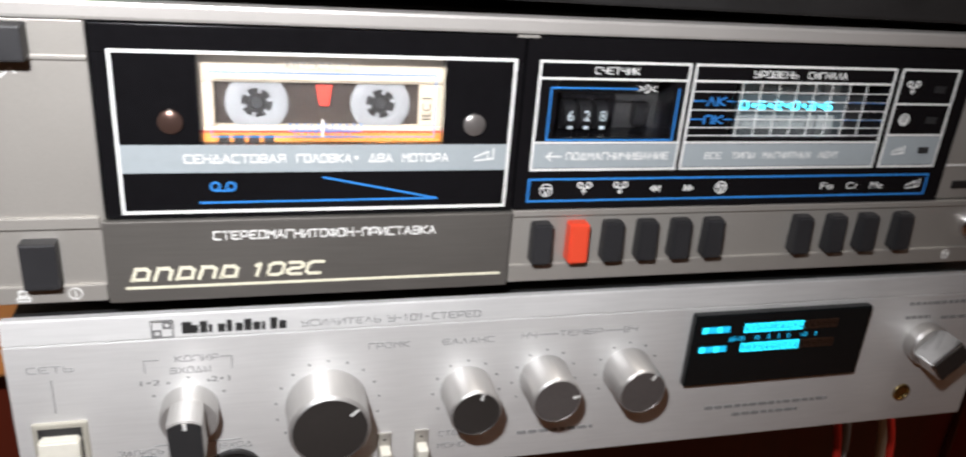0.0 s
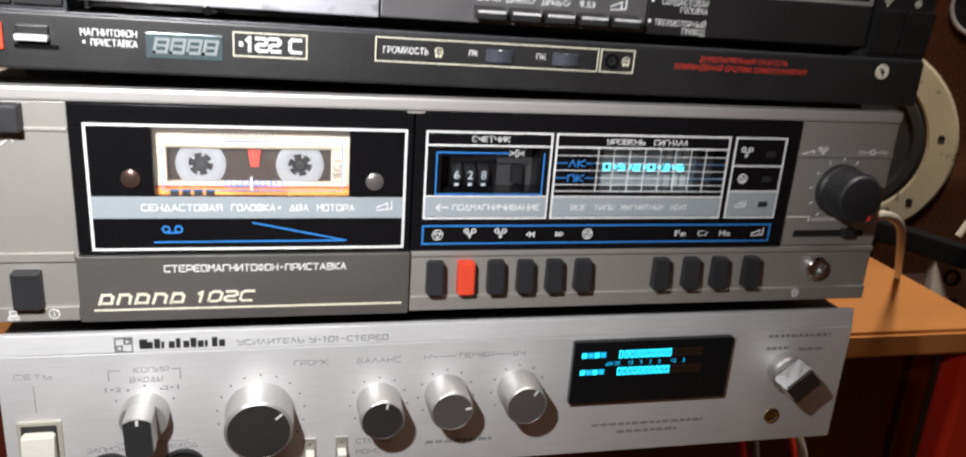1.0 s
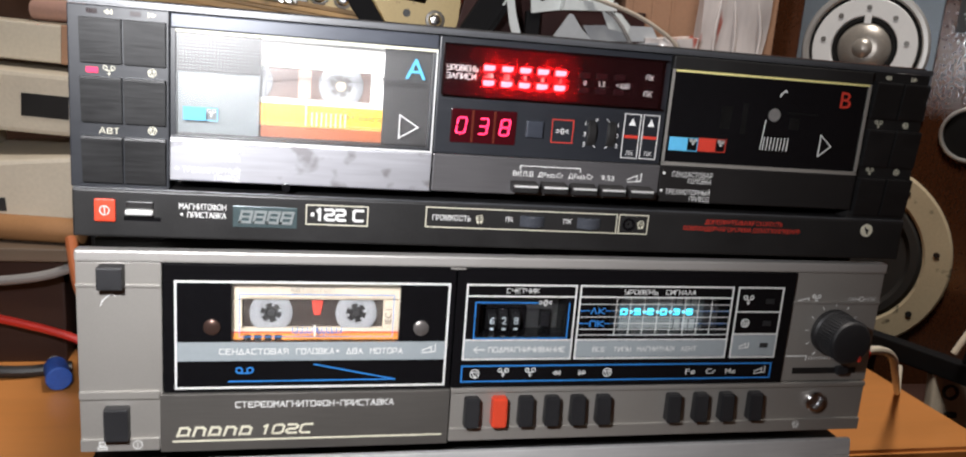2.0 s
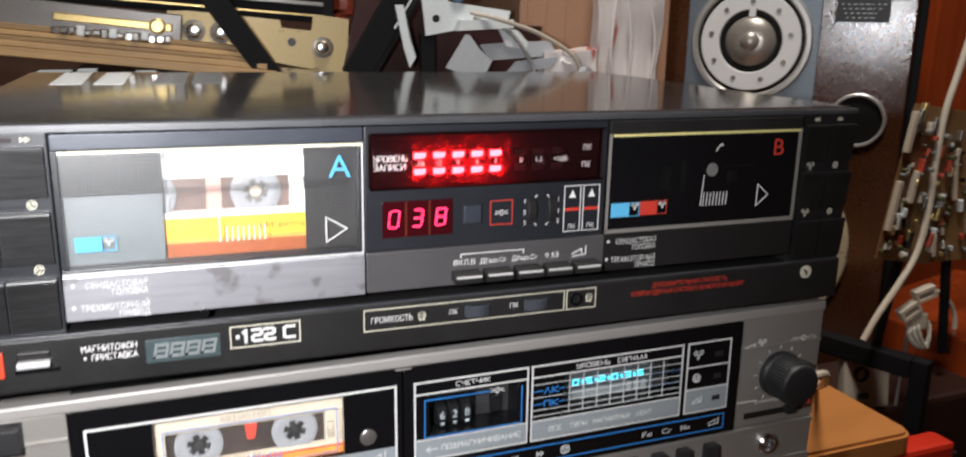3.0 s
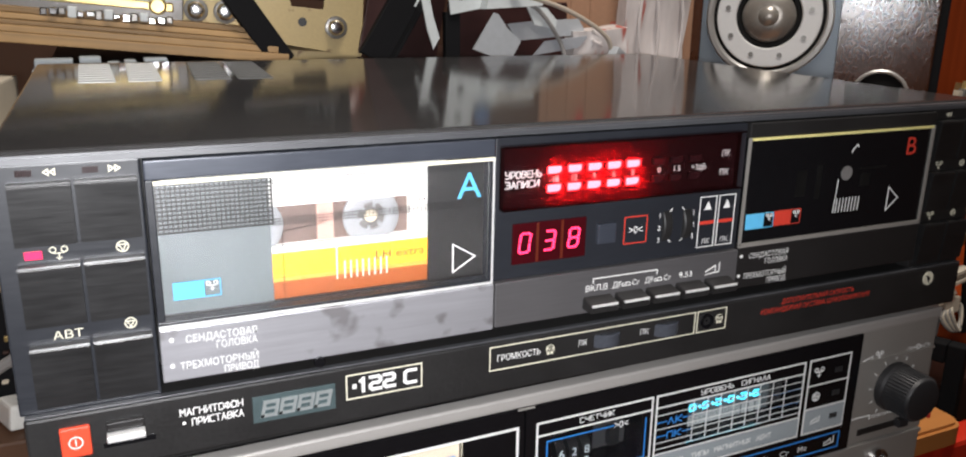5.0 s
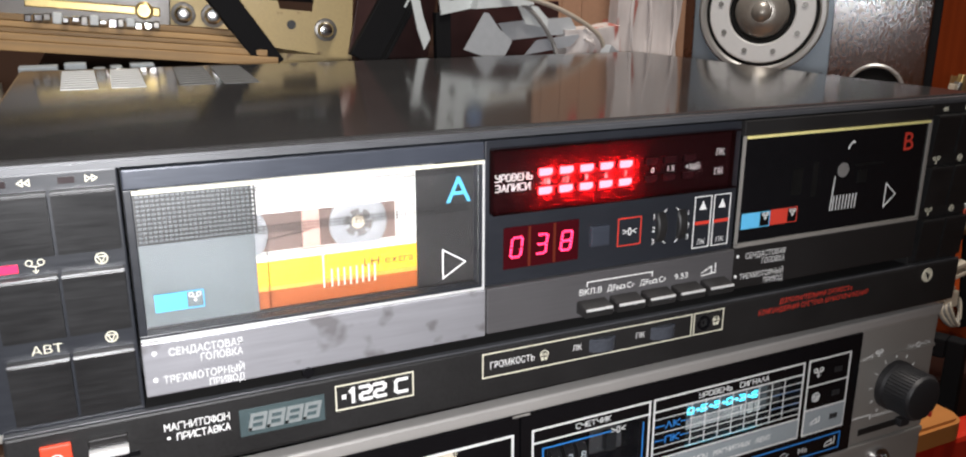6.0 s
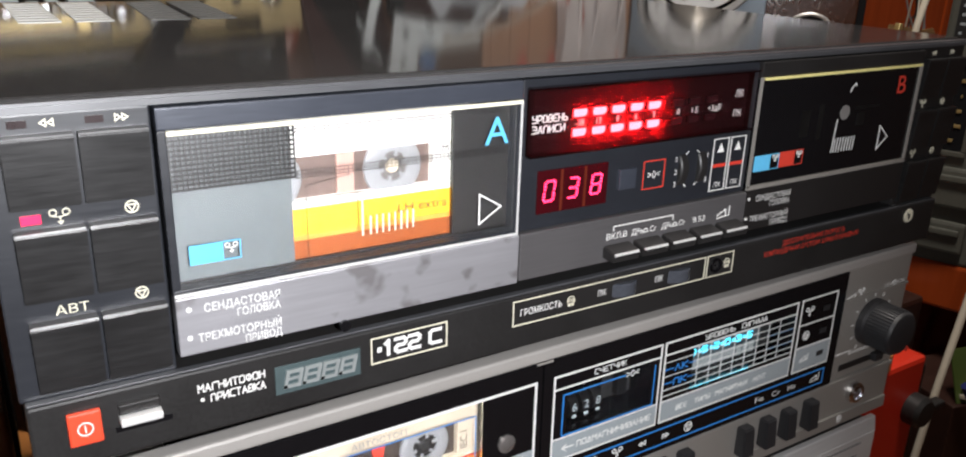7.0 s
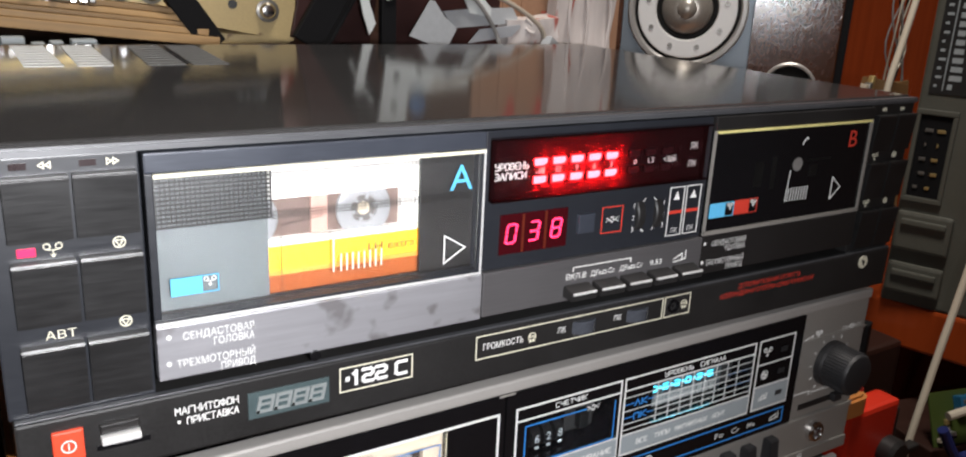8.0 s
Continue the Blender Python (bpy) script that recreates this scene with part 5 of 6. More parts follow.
bm = bmesh.new()
for k in range(11):
    stroke(bm, [(102.8 + k * 2.4, 62), (102.8 + k * 2.4, 64.4)], 0.5, -0.6)
stroke(bm, [(102.6, 61.8), (127, 61.8)], 0.4, -0.6)
part("blue_marks", bm, BLUE_INK, dr, "blue printed tape scale")
lettering("АВТОСТОП", 101, 83, 2.4, GREY_INK, dr, 0.1, width=22)
bm = bmesh.new()
for k in range(4):
    box(bm, 79 + k * 5, 82.6 + k * 5, 5.3, 5.6, 55, 58.6)
part("maker_shape", bm, BLACK_INK, tape_b)

# ---- helpers for loose things ----
def curve_points(pts, n=8):
    """Points on a smooth line through pts."""
    p = [Vector(q) for q in pts]
    p = [p[0] * 2 - p[1]] + p + [p[-1] * 2 - p[-2]]
    out = []
    for a, b, c, d in zip(p, p[1:], p[2:], p[3:]):
        for k in range(n):
            t = k / n
            out.append(0.5 * ((2 * b) + (c - a) * t + (2 * a - 5 * b + 4 * c - d) * t * t + (3 * b - a - 3 * c + d) * t ** 3))
    out.append(p[-2])
    return out


def tube(bm, pts, r, seg=10, n=8):
    """A round flexible lead through pts, in metres."""
    line = curve_points(pts, n)
    rings = []
    up = Vector((0.3, 0.2, 0.93))
    for k, c in enumerate(line):
        d = (line[min(k + 1, len(line) - 1)] - line[max(k - 1, 0)]).normalized()
        s = d.cross(up).normalized()
        t = s.cross(d).normalized()
        rings.append([bm.verts.new(c + (s * math.cos(2 * math.pi * j / seg) + t * math.sin(2 * math.pi * j / seg)) * r) for j in range(seg)])
    for a, b in zip(rings, rings[1:]):
        for j in range(seg):
            bm.faces.new((a[j], a[(j + 1) % seg], b[(j + 1) % seg], b[j]))
    bm.faces.new(rings[0][::-1])
    bm.faces.new(rings[-1])
    bmesh.ops.recalc_face_normals(bm, faces=bm.faces)
    return bm


def lead(name, pts, r, material, label):
    return tagged(link(name, tube(bmesh.new(), pts, r), material, None, True), label, "cable")


# ---- loudspeaker ----
speaker = thing("loudspeaker", "walnut veneered loudspeaker with silver driver on a stand", "loudspeaker", pose(0.756, 0.494, 0, 0, 0, -48.2))
GREY_PLATE = mat("blue_grey_metal_plate", (0.17, 0.2, 0.23), 0.4, 0.5, 0.1, 700, 30, 0.05)
RIM = mat("cast_silver_metal", (0.5, 0.49, 0.47), 0.4, 0.55, 0.07, 900, 40, 0.06)
RUBBER = mat("black_rubber", (0.005, 0.005, 0.005), 0.7, 0.0, 0.2, ior=1.3)
CONE = mat("dark_paper_cone", (0.02, 0.018, 0.016), 0.75, 0.0, 0.25, 300, 40, 0.2)
CREAM_RIM = mat("aged_cream_rim", (0.5, 0.42, 0.28), 0.5, 0.0, 0.1, 300, 25, 0.05, stain=((0.1, 0.09, 0.06), 40, 0.64))
part("cabinet", box(bmesh.new(), -112, 176, 0.5, 170, -300, 410, 2), VENEER, speaker, "walnut veneered cabinet")
part("cabinet_edge", box(bmesh.new(), 176, 186, 14, 172, -300, 410, 2), SOOT, speaker, "black cabinet side")
part("stand", box(bmesh.new(), -100, 170, 20, 165, -849, -300.5, 4), RED_WOOD, speaker, "dark wooden stand")
mid_plate = part("driver_plate", box(bmesh.new(), -77, 77, -2.5, 1, 156, 312, 1), GREY_PLATE, speaker, "blue grey metal plate")
drv = part("midrange_driver", lathe(bmesh.new(), 0, 234, [(71, -2.5), (71, -6), (69, -8.5), (64.5, -9), (62.5, -7.5), (62, -5.4)], 64), RIM, speaker, "silver mid-range driver", True)
part("gasket", lathe(bmesh.new(), 0, 234, [(62.2, -5.4), (61, -6.5), (59, -6.5), (58.2, -5)], 64), RUBBER, drv, "", True)
PALE_CAST = mat("pale_satin_cast_metal", (0.72, 0.72, 0.71), 0.5, 0.2, 0.06, 900, 40, 0.05)
part("inner_rim", lathe(bmesh.new(), 0, 234, [(58.4, -5), (58.2, -7.8), (57.2, -8.4), (57, -8.4), (38.2, -8.4), (38, -8.4), (36.8, -7.6), (36, -5)], 64), PALE_CAST, drv, "", True)
part("surround", lathe(bmesh.new(), 0, 234, [(36.4, -5), (34.6, -7.4), (31.6, -7.4), (30, -4.5)], 56), RUBBER, drv, "black rubber surround", True)
part("dome", lathe(bmesh.new(), 0, 234, [(30.2, -4.5), (28, -7.5), (24, -10.5), (18, -13), (14, -14), (11.5, -14.2), (10, -16), (7, -18), (3, -19), (0, -19.3)], 56), mat("grey_metal_dome", (0.4, 0.37, 0.33), 0.34, 0.55), drv, "grey metal dome", True)
part("lead_out", box(bmesh.new(), -4, 4, -8.6, -6, 262, 272, 0.8), PALE_CAST, drv)
for k in range(9):
    a = radians(10 + 40 * k)
    part("screw", rod(bmesh.new(), 46.8 * math.cos(a), 234 + 46.8 * math.sin(a), -9.6, -8.2, 3.0, 2.4, seg=16), SILVER_DARK, drv)
for x, z in ((-70, 163), (70, 163), (-70, 305), (70, 305)):
    part("screw", rod(bmesh.new(), x, z, -3.6, -2.4, 4.0, 3.4, seg=18), BLACK, mid_plate, "dark screw")
prt = part("bass_port", lathe(bmesh.new(), 127, 147, [(31.6, 0.5), (31.6, -3), (30, -4.2), (28, -3.8), (27.4, -1), (27.2, 0.2)], 56), RIM, speaker, "silver ringed bass port", True)
part("port_mouth", lathe(bmesh.new(), 127, 147, [(27.4, 0.2), (26, 0.0), (0, -0.1)], 40), RUBBER, prt, "black port mouth", True)
wf = part("woofer", lathe(bmesh.new(), 18, -12, [(118, 0.5), (118, -4), (116, -6), (90, -7), (87, -5), (86.5, -1)], 80), CREAM_RIM, speaker, "woofer with aged cream rim", True)
part("woofer_cone", lathe(bmesh.new(), 18, -12, [(86.8, -1), (82, -6), (74, -6.4), (69, -1), (66, -1.2), (30, 0.1), (0, 0.1)], 64), CONE, wf, "dark paper cone", True)
for k in range(8):
    a = radians(10 + 45 * k)
    part("screw", rod(bmesh.new(), 18 + 102 * math.cos(a), -12 + 102 * math.sin(a), -8, -6.4, 3.6, 3, seg=16), BLACK, wf, "dark screw")
lb = part("name_plate", box(bmesh.new(), 92, 148, -1.6, 1, 258, 330, 0.6), mat("dull_brown_plate", (0.012, 0.011, 0.01), 0.4, 0.1), speaker, "dark plate with control")
part("control", lathe(bmesh.new(), 121, 302, [(15, -1.6), (15, -3), (13.4, -3.4), (12.4, -2.2), (12.2, -1.7)], 36), RIM, lb, "silver ring", True)
part("control_hole", rod(bmesh.new(), 121, 302, -1.9, -1.5, 12.3, seg=30), RUBBER, lb, "dark hole")
bm = bmesh.new()
for k in range(4):
    x = 97 + 2 * k
    while x < 141 - 4 * k:
        box(bm, x, x + 2.4 + (x * 3 % 3), -1.9, -1.6, 277 - k * 5, 278.6 - k * 5)
        x += 6.2
part("small_print", bm, BAND_GREY, lb, "unreadable white print")

# ---- things behind the stack, on the table ----
def block(name, label, category, dims, material, m, bevel=1.0, group=""):
    ob = link(name, box(bmesh.new(), *dims, bevel), material)
    ob.matrix_world = m
    return tagged(ob, label, category, group)


DARK_WOOD = mat("dark_brown_wood", (0.03, 0.011, 0.007), 0.5, 0.0, 0.3, 60, 8, 0.1, (0.08, 1, 1))
CARD = mat("brown_cardboard", (0.36, 0.2, 0.12), 0.75, 0.0, 0.12, 300, 14, 0.08)
PLANK = mat("pale_pine_board", (0.37, 0.23, 0.1), 0.55, 0.0, 0.35, 220, 14, 0.25, (0.04, 1, 1), random_tint=0.3)
BEIGE = mat("beige_painted_steel", (0.42, 0.32, 0.15), 0.45, 0.2, 0.1, 400, 25, 0.05, stain=((0.2, 0.13, 0.06), 60, 0.66))
WHITE_STEEL = mat("white_painted_steel", (0.66, 0.7, 0.7), 0.45, 0.0, 0.07, 300, 25, 0.05)
GREY_CARD = mat("pale_grey_board", (0.42, 0.44, 0.46), 0.6, 0.0, 0.08, 200, 20, 0.05)
DEEP_RED = mat("deep_red_shade", (0.028, 0.006, 0.005), 0.5, 0.0, 0.25, 90, 12, 0.06)
BRASS = mat("worn_brass", (0.56, 0.42, 0.18), 0.36, 0.7, 0.15, 300, 60, 0.05)
crate = thing("wooden_crate", "dark wooden crate on the table behind the decks", "crate", pose(0.13, 0.37, -0.09))
for k in range(3):
    part("board", box(bmesh.new(), -130, 268, 0, 12, k * 93, k * 93 + 90, 1.5), DARK_WOOD, crate)
part("lid", box(bmesh.new(), -130, 268, 0, 385, 279, 288, 1.5), DARK_WOOD, crate)
part("side", box(bmesh.new(), -130, -118, 12.2, 380, 0, 278, 1.5), DARK_WOOD, crate)
part("side", box(bmesh.new(), 256, 268, 12.2, 380, 0, 278, 1.5), DARK_WOOD, crate)

stack = thing("board_stack", "stack of pale pine boards lying aslant", "boards", pose(0.04, 0.47, 0.2175, 0, 5.6, -4))
for k, (z, w, dx) in enumerate(((0, 8, 0), (8.3, 5.4, -5), (14, 3.6, 3), (18, 4.6, -8), (23, 4.6, 4))):
    part("board", box(bmesh.new(), -230 + dx, 150 + dx - 4 * k, 1.2 * k, 180, z - 5, z - 5 + w, 0.8), PLANK, stack)

plate = thing("chassis_plate", "beige steel chassis plate with three bolts", "metal part", pose(0.176, 0.49, 0.2, 0, 4, -6))
bm = bmesh.new()
prism(bm, [(-84, 24), (84, 6), (84, 60), (50, 62), (48, 46), (20, 47), (18, 54), (-84, 56)], 0, 3)
part("plate", bm, BEIGE, plate)
part("flange", box(bmesh.new(), -60, 82, 3.1, 60, -1, 9, 0.6), BEIGE, plate)
for x, z in ((-60, 38), (-36, 38), (60, 31)):
    w = part("washer", lathe(bmesh.new(), x, z, [(10, 0), (10, -1.4), (8.6, -1.8), (0, -1.8)], 32), SILVER_DARK, plate, "dark washer", True)
    part("bolt", lathe(bmesh.new(), x, z, [(7.4, -1.8), (7.2, -4), (5, -6.6), (0, -7.4)], 24), CHROME, w, "bright domed bolt", True)
part("hole", rod(bmesh.new(), 30, 34, -0.3, 0.1, 4, seg=18), BLACK, plate, "dark hole")
mech = thing("brass_mechanism", "bright brass and steel slide mechanism", "metal part", pose(0.045, 0.48, 0.222, 0, 5.6, -4))
part("rail", box(bmesh.new(), -46, 52, 0, 8, 24, 31, 1), BRASS, mech, "worn brass rail")
part("rail", box(bmesh.new(), -46, 52, -4, 4, 8, 13, 1), SILVER_DARK, mech, "dull steel rail")
part("plate", box(bmesh.new(), -170, 60, 8.2, 14, 6, 40, 1), mat("dull_grey_steel", (0.16, 0.15, 0.14), 0.4, 0.6), mech)
for k in range(15):
    part("contact", box(bmesh.new(), -46 + k * 6.6, -40.6 + k * 6.6 + k * 3 % 2, -7 - k * 5 % 3, 0, 12.6 + k * 7 % 3, 18.5 + k * 5 % 4, 1.0), (CHROME, WHITE_STEEL, SILVER_DARK, CHROME)[k * 7 % 4], mech)
part("roller", lathe(bmesh.new(), 40, 28, [(7, 0), (7, -6), (5, -8), (0, -8)], 24), BRASS, mech, "", True)
old = thing("old_tape_recorder", "black tape recorder lying on the pine boards", "tape recorder", pose(0.06, 0.5, 0.262, 0, 4, -4))
part("case", box(bmesh.new(), -260, 190, 0, 240, 0, 90, 3), SOOT, old)
part("trim", box(bmesh.new(), -250, 180, -2.6, 0, 16, 20, 0.6), SILVER_DARK, old, "bright trim line")
part("trim", box(bmesh.new(), -250, 180, -1.4, 0, 6, 8, 0.4), BRASS, old, "brass trim line")
lettering("178", 158, 26, 6, BAND_GREY, old, 0, width=17)
part("small_print", box(bmesh.new(), 148, 155, -0.4, 0, 28, 29.6), BAND_GREY, old)
bar = thing("black_strut", "black steel strut leaning across the boards", "metal part", pose(0.186, 0.462, 0.198, 0, -34, 0))
part("strut", box(bmesh.new(), -10.5, 10.5, 0, 6, 0, 190, 1), SOOT, bar)
part("lip", box(bmesh.new(), -10.5, -8.5, 6.1, 14, 0, 190, 0.4), SOOT, bar)
bar2 = thing("black_strut", "black steel strut leaning towards a white bracket", "metal part", pose(0.262, 0.45, 0.2, 0, 32, 0))
part("strut", box(bmesh.new(), -14, 14, 0, 8, 0, 170, 1), SOOT, bar2)
part("lip", box(bmesh.new(), 11, 14, -12, -0.1, 0, 170, 0.4), SOOT, bar2)
part("worn_edge", box(bmesh.new(), 8, 10, -0.5, -0.05, 60, 105, 0.2), WHITE_STEEL, bar2, "bright edge, highlight or wear")
# Two added sheets whose deep red paints the shade behind bracket and tray.
bar3 = thing("shade_sheet", "dark red sheet standing in for shade behind a bracket", "cover", pose(0.285, 0.475, 0.198, -8, 14, 0))
part("sheet", box(bmesh.new(), -30, 46, 0, 5, 0, 160, 1), DEEP_RED, bar3)
bar4 = thing("shade_sheet", "low dark red sheet standing in for shade behind a tray", "cover", pose(0.33, 0.438, 0.198))
part("sheet", box(bmesh.new(), 0, 122, 0, 6, 0, 52, 1), DEEP_RED, bar4)
lead("red_cloth", [(0.24, 0.53, 0.2), (0.27, 0.54, 0.26), (0.26, 0.56, 0.3), (0.3, 0.57, 0.34)], 0.012, RED_WOOD, "dark red rolled cloth behind the struts")

brk = thing("white_bracket", "white painted steel bracket with round holes", "bracket", pose(0.33, 0.42, 0.198))
bm = bmesh.new()
prism(bm, [(-6, 42), (22, 47), (24, 57), (78, 58), (80, 66), (30, 72), (16, 74), (14, 110), (-14, 110)], 0, 2)
part("sheet", bm, WHITE_STEEL, brk)
part("fold", prism(bmesh.new(), [(22, 47), (78, 50), (78, 58), (24, 57)], -14, -0.1), WHITE_STEEL, brk)
for x, z in ((2, 84), (4, 58)):
    part("hole", rod(bmesh.new(), x, z, -0.3, 0.2, 3.6, seg=18), BLACK, brk, "dark hole")
part("leg", box(bmesh.new(), -10, 4, 2.1, 10, 0, 44, 0.6), SOOT, brk)
part("prong", prism(bmesh.new(), [(-34, 70), (-26, 70), (-20, 40), (-14, 22), (-20, 12), (-26, 30)], 6, 8), WHITE_STEEL, brk, "pale blue-white prong")
part("knot", lathe(bmesh.new(), 26, 82, [(0, 6), (7, 3), (9, 0), (7, -4), (0, -6)], 12), mat("faded_blue_plastic", (0.1, 0.2, 0.4), 0.5), brk)


folded = thing("folded_tray", "pale grey folded board tray tipped on a crate", "tray", pose(0.339, 0.408, 0.198))
part("side_flap", prism(bmesh.new(), [(0, 13), (20, 44), (24, 43), (34, 30), (47, 19), (36, 0)], -3, -1.4), GREY_CARD, folded)
part("top_flap", prism(bmesh.new(), [(54, 51), (75, 48), (86, 37), (85, 29), (63, 33)], 2, 3.6), WHITE_STEEL, folded)
part("back_panel", prism(bmesh.new(), [(37, 34), (61, 36), (111, 38), (120, 24), (47, 19)], 5, 6.6), GREY_CARD, folded)
# Front flap takes a darker copy of the board grey as painted shade.
part("front_flap", prism(bmesh.new(), [(73, 18.6), (120, 23), (108, 12), (61, 6)], -1, 0.6), mat("shaded_pale_board", (0.36, 0.38, 0.41), 0.6, 0.0, 0.08, 200, 20, 0.05), folded)
part("floor_flap", prism(bmesh.new(), [(36, 0), (110, 0), (108, 3), (40, 3)], 8, 20), GREY_CARD, folded)

cartons = thing("cardboard_box", "brown cardboard box with red print and tape", "box", pose(0.505, 0.45, -0.0895, 0, 0, -5))
part("carton", box(bmesh.new(), -70, 100, 0, 230, 0, 560, 2), CARD, cartons)
part("tape", box(bmesh.new(), 22, 56, -0.7, 0, 10, 556), mat("clear_tape", (0.5, 0.4, 0.33), 0.18, 0.0, 0.1, 120, 20, 0.2), cartons, "glossy clear tape")
for k in range(3):
    part("crease", box(bmesh.new(), -62 + k * 21, -58 + k * 21, -1.4, 0, 4, 558, 0.6), CARD, cartons)
for dx in (-26, 8):
    part("red_arrow", prism(bmesh.new(), [(dx - 13, 410), (dx + 13, 410), (dx + 3, 374), (dx - 1, 374)], -0.4, 0), mat("red_box_print", (0.5, 0.05, 0.03), 0.7), cartons, "red printed arrow")
for dx, z in ((-40, 300), (4, 312)):
    part("red_print", box(bmesh.new(), dx, dx + 30, -0.4, 0, z, z + 9), mat("faded_red_print", (0.45, 0.12, 0.08), 0.7), cartons, "faded red print")
FILM = mat("crumpled_white_film", (0.68, 0.63, 0.61), 0.2, 0.0, 0.12, 200, 30, 0.3, (1, 1, 0.16), stain=((0.5, 0.14, 0.11), 60, 0.6), stain_run=True)


def film(name, label, m, w, h, depth, seed):
    """A bag of crumpled clear film: a closed, creased sheet."""
    bm = bmesh.new()
    bmesh.ops.create_cube(bm, size=1, matrix=Matrix.Diagonal((w, depth, h, 1)))
    bmesh.ops.subdivide_edges(bm, edges=list(bm.edges), cuts=14, use_grid_fill=True)
    for v in bm.verts:
        n = noise.noise_vector(Vector((v.co.x * 22 + seed, v.co.y * 10, v.co.z * 13)))
        c = noise.noise(Vector((v.co.x * 70, seed, v.co.z * 40)))
        v.co += Vector((n.x * 0.012, n.y * 0.009 + c * 0.005, n.z * 0.012))
    bag = thing(name, label, "bag", m)
    part("film_sheet", bm, FILM, bag, "", True)
    random.seed(seed)
    for k in range(int(w * 45)):
        bm, x = bmesh.new(), random.uniform(-0.42, 0.42) * w
        tube(bm, [(x + random.uniform(-0.009, 0.009), -depth / 2 - random.uniform(-0.002, 0.002), h * (j / 7 - 0.3 + 0.1 * k / 4)) for j in range(6)], 0.0017, 6, 4)
        part("fold", bm, FILM, bag, "", True)
    return bag


film("plastic_bag", "crumpled whitish clear plastic bag by the box", pose(0.545, 0.43, 0.112), 0.075, 0.4, 0.014, 3)
film("plastic_bag", "small crumpled white plastic bag on the crate", pose(0.47, 0.415, 0.213), 0.055, 0.03, 0.02, 9)
WIRE = mat("off_white_cable", (0.62, 0.56, 0.45), 0.45, 0.0, 0.08)
GREY_WIRE = mat("grey_cable", (0.25, 0.24, 0.23), 0.45, 0.0, 0.08)
RED_WIRE = mat("red_cable", (0.6, 0.03, 0.02), 0.4, 0.0, 0.08)
BLACK_WIRE = mat("black_cable", (0.015, 0.015, 0.015), 0.45, 0.0, 0.08)
lead("cable", [(0.365, 0.41, 0.262), (0.39, 0.4, 0.256), (0.43, 0.395, 0.243), (0.465, 0.39, 0.222), (0.475, 0.39, 0.202)], 0.0021, mat("dusty_tan_cable", (0.44, 0.38, 0.31), 0.5), "dusty tan cable looped over a bracket")
lead("cable", [(0.37, 0.415, 0.257), (0.405, 0.41, 0.244), (0.425, 0.405, 0.218), (0.43, 0.4, 0.2)], 0.002, GREY_WIRE, "grey cable hanging from a bracket")
part("ferrule", box(bmesh.new(), -8, 8, -5, 5, -5, 5, 1), GREY_CARD, thing("cable_plug", "pale ribbed cable plug on the crate", "plug", pose(0.478, 0.388, 0.204, 0, 30, 20)))

# white parts right behind the lid
row = thing("white_terminal_row", "row of white plastic terminals on the crate", "terminal strip", pose(0.03, 0.372, 0.198))
part("strip", box(bmesh.new(), -34, 62, 0, 22, 0.2, 8, 1), BAND_GREY, row)
for k, (x0, w, h) in enumerate(((-32, 24, 15), (-4, 14, 16), (14, 8, 12), (25, 8, 13), (38, 16, 14))):
    part("terminal", box(bmesh.new(), x0, x0 + w, 2, 18, 8.1, h, 1), BAND_GREY, row)

# ---- beside the stack: clutter over the table's other end ----
case = thing("wooden_case", "low dark wooden case on the table", "case", pose(-0.24, 0.335, -0.09))
part("case_body", box(bmesh.new(), -150, 150, 0, 250, 0, 92, 2), DARK_WOOD, case)
part("case_lid", box(bmesh.new(), -154, 160, -8, 255, 92.3, 104, 1.5), mat("grey_brown_wood", (0.14, 0.1, 0.07), 0.5, 0.0, 0.25, 60, 8, 0.1, (0.08, 1, 1)), case)
CREAM_PL = mat("yellowed_white_plastic", (0.56, 0.5, 0.4), 0.45, 0.0, 0.1, 300, 20, 0.05)
dev = thing("cream_device", "yellowed white plastic device lying on a case", "device", pose(-0.2, 0.36, 0.0145, 0, -4, 6))
part("shell", box(bmesh.new(), -120, 128, 0, 140, 0, 62, 4), CREAM_PL, dev)
part("cover", box(bmesh.new(), -110, 40, 10, 130, 62.3, 80, 3), CREAM_PL, dev)
part("slot", box(bmesh.new(), 4, 60, -0.6, 0, 18, 30, 0.3), BLACK, dev)
part("badge", box(bmesh.new(), -30, -4, -0.6, 0, 30, 44, 0.3), DARK_WOOD, dev)
dev2 = thing("cream_device", "white plastic housing stacked on another device", "device", pose(-0.2, 0.4, 0.105, 0, 2, -8))
part("shell", box(bmesh.new(), -110, 188, 0, 120, -1, 52, 4), CREAM_PL, dev2)
part("slot", box(bmesh.new(), 66, 106, -0.6, 0, 14, 34, 0.3), BLACK, dev2)
part("rib", box(bmesh.new(), -100, 50, -3, -0.1, 40, 46, 0.8), CREAM_PL, dev2)
lead("cable", [(-0.3, 0.33, -0.02), (-0.2, 0.315, -0.03), (-0.12, 0.31, -0.045), (-0.07, 0.305, -0.06), (-0.045, 0.3, -0.082)], 0.0035, RED_WIRE, "orange-red cable hanging over a case")
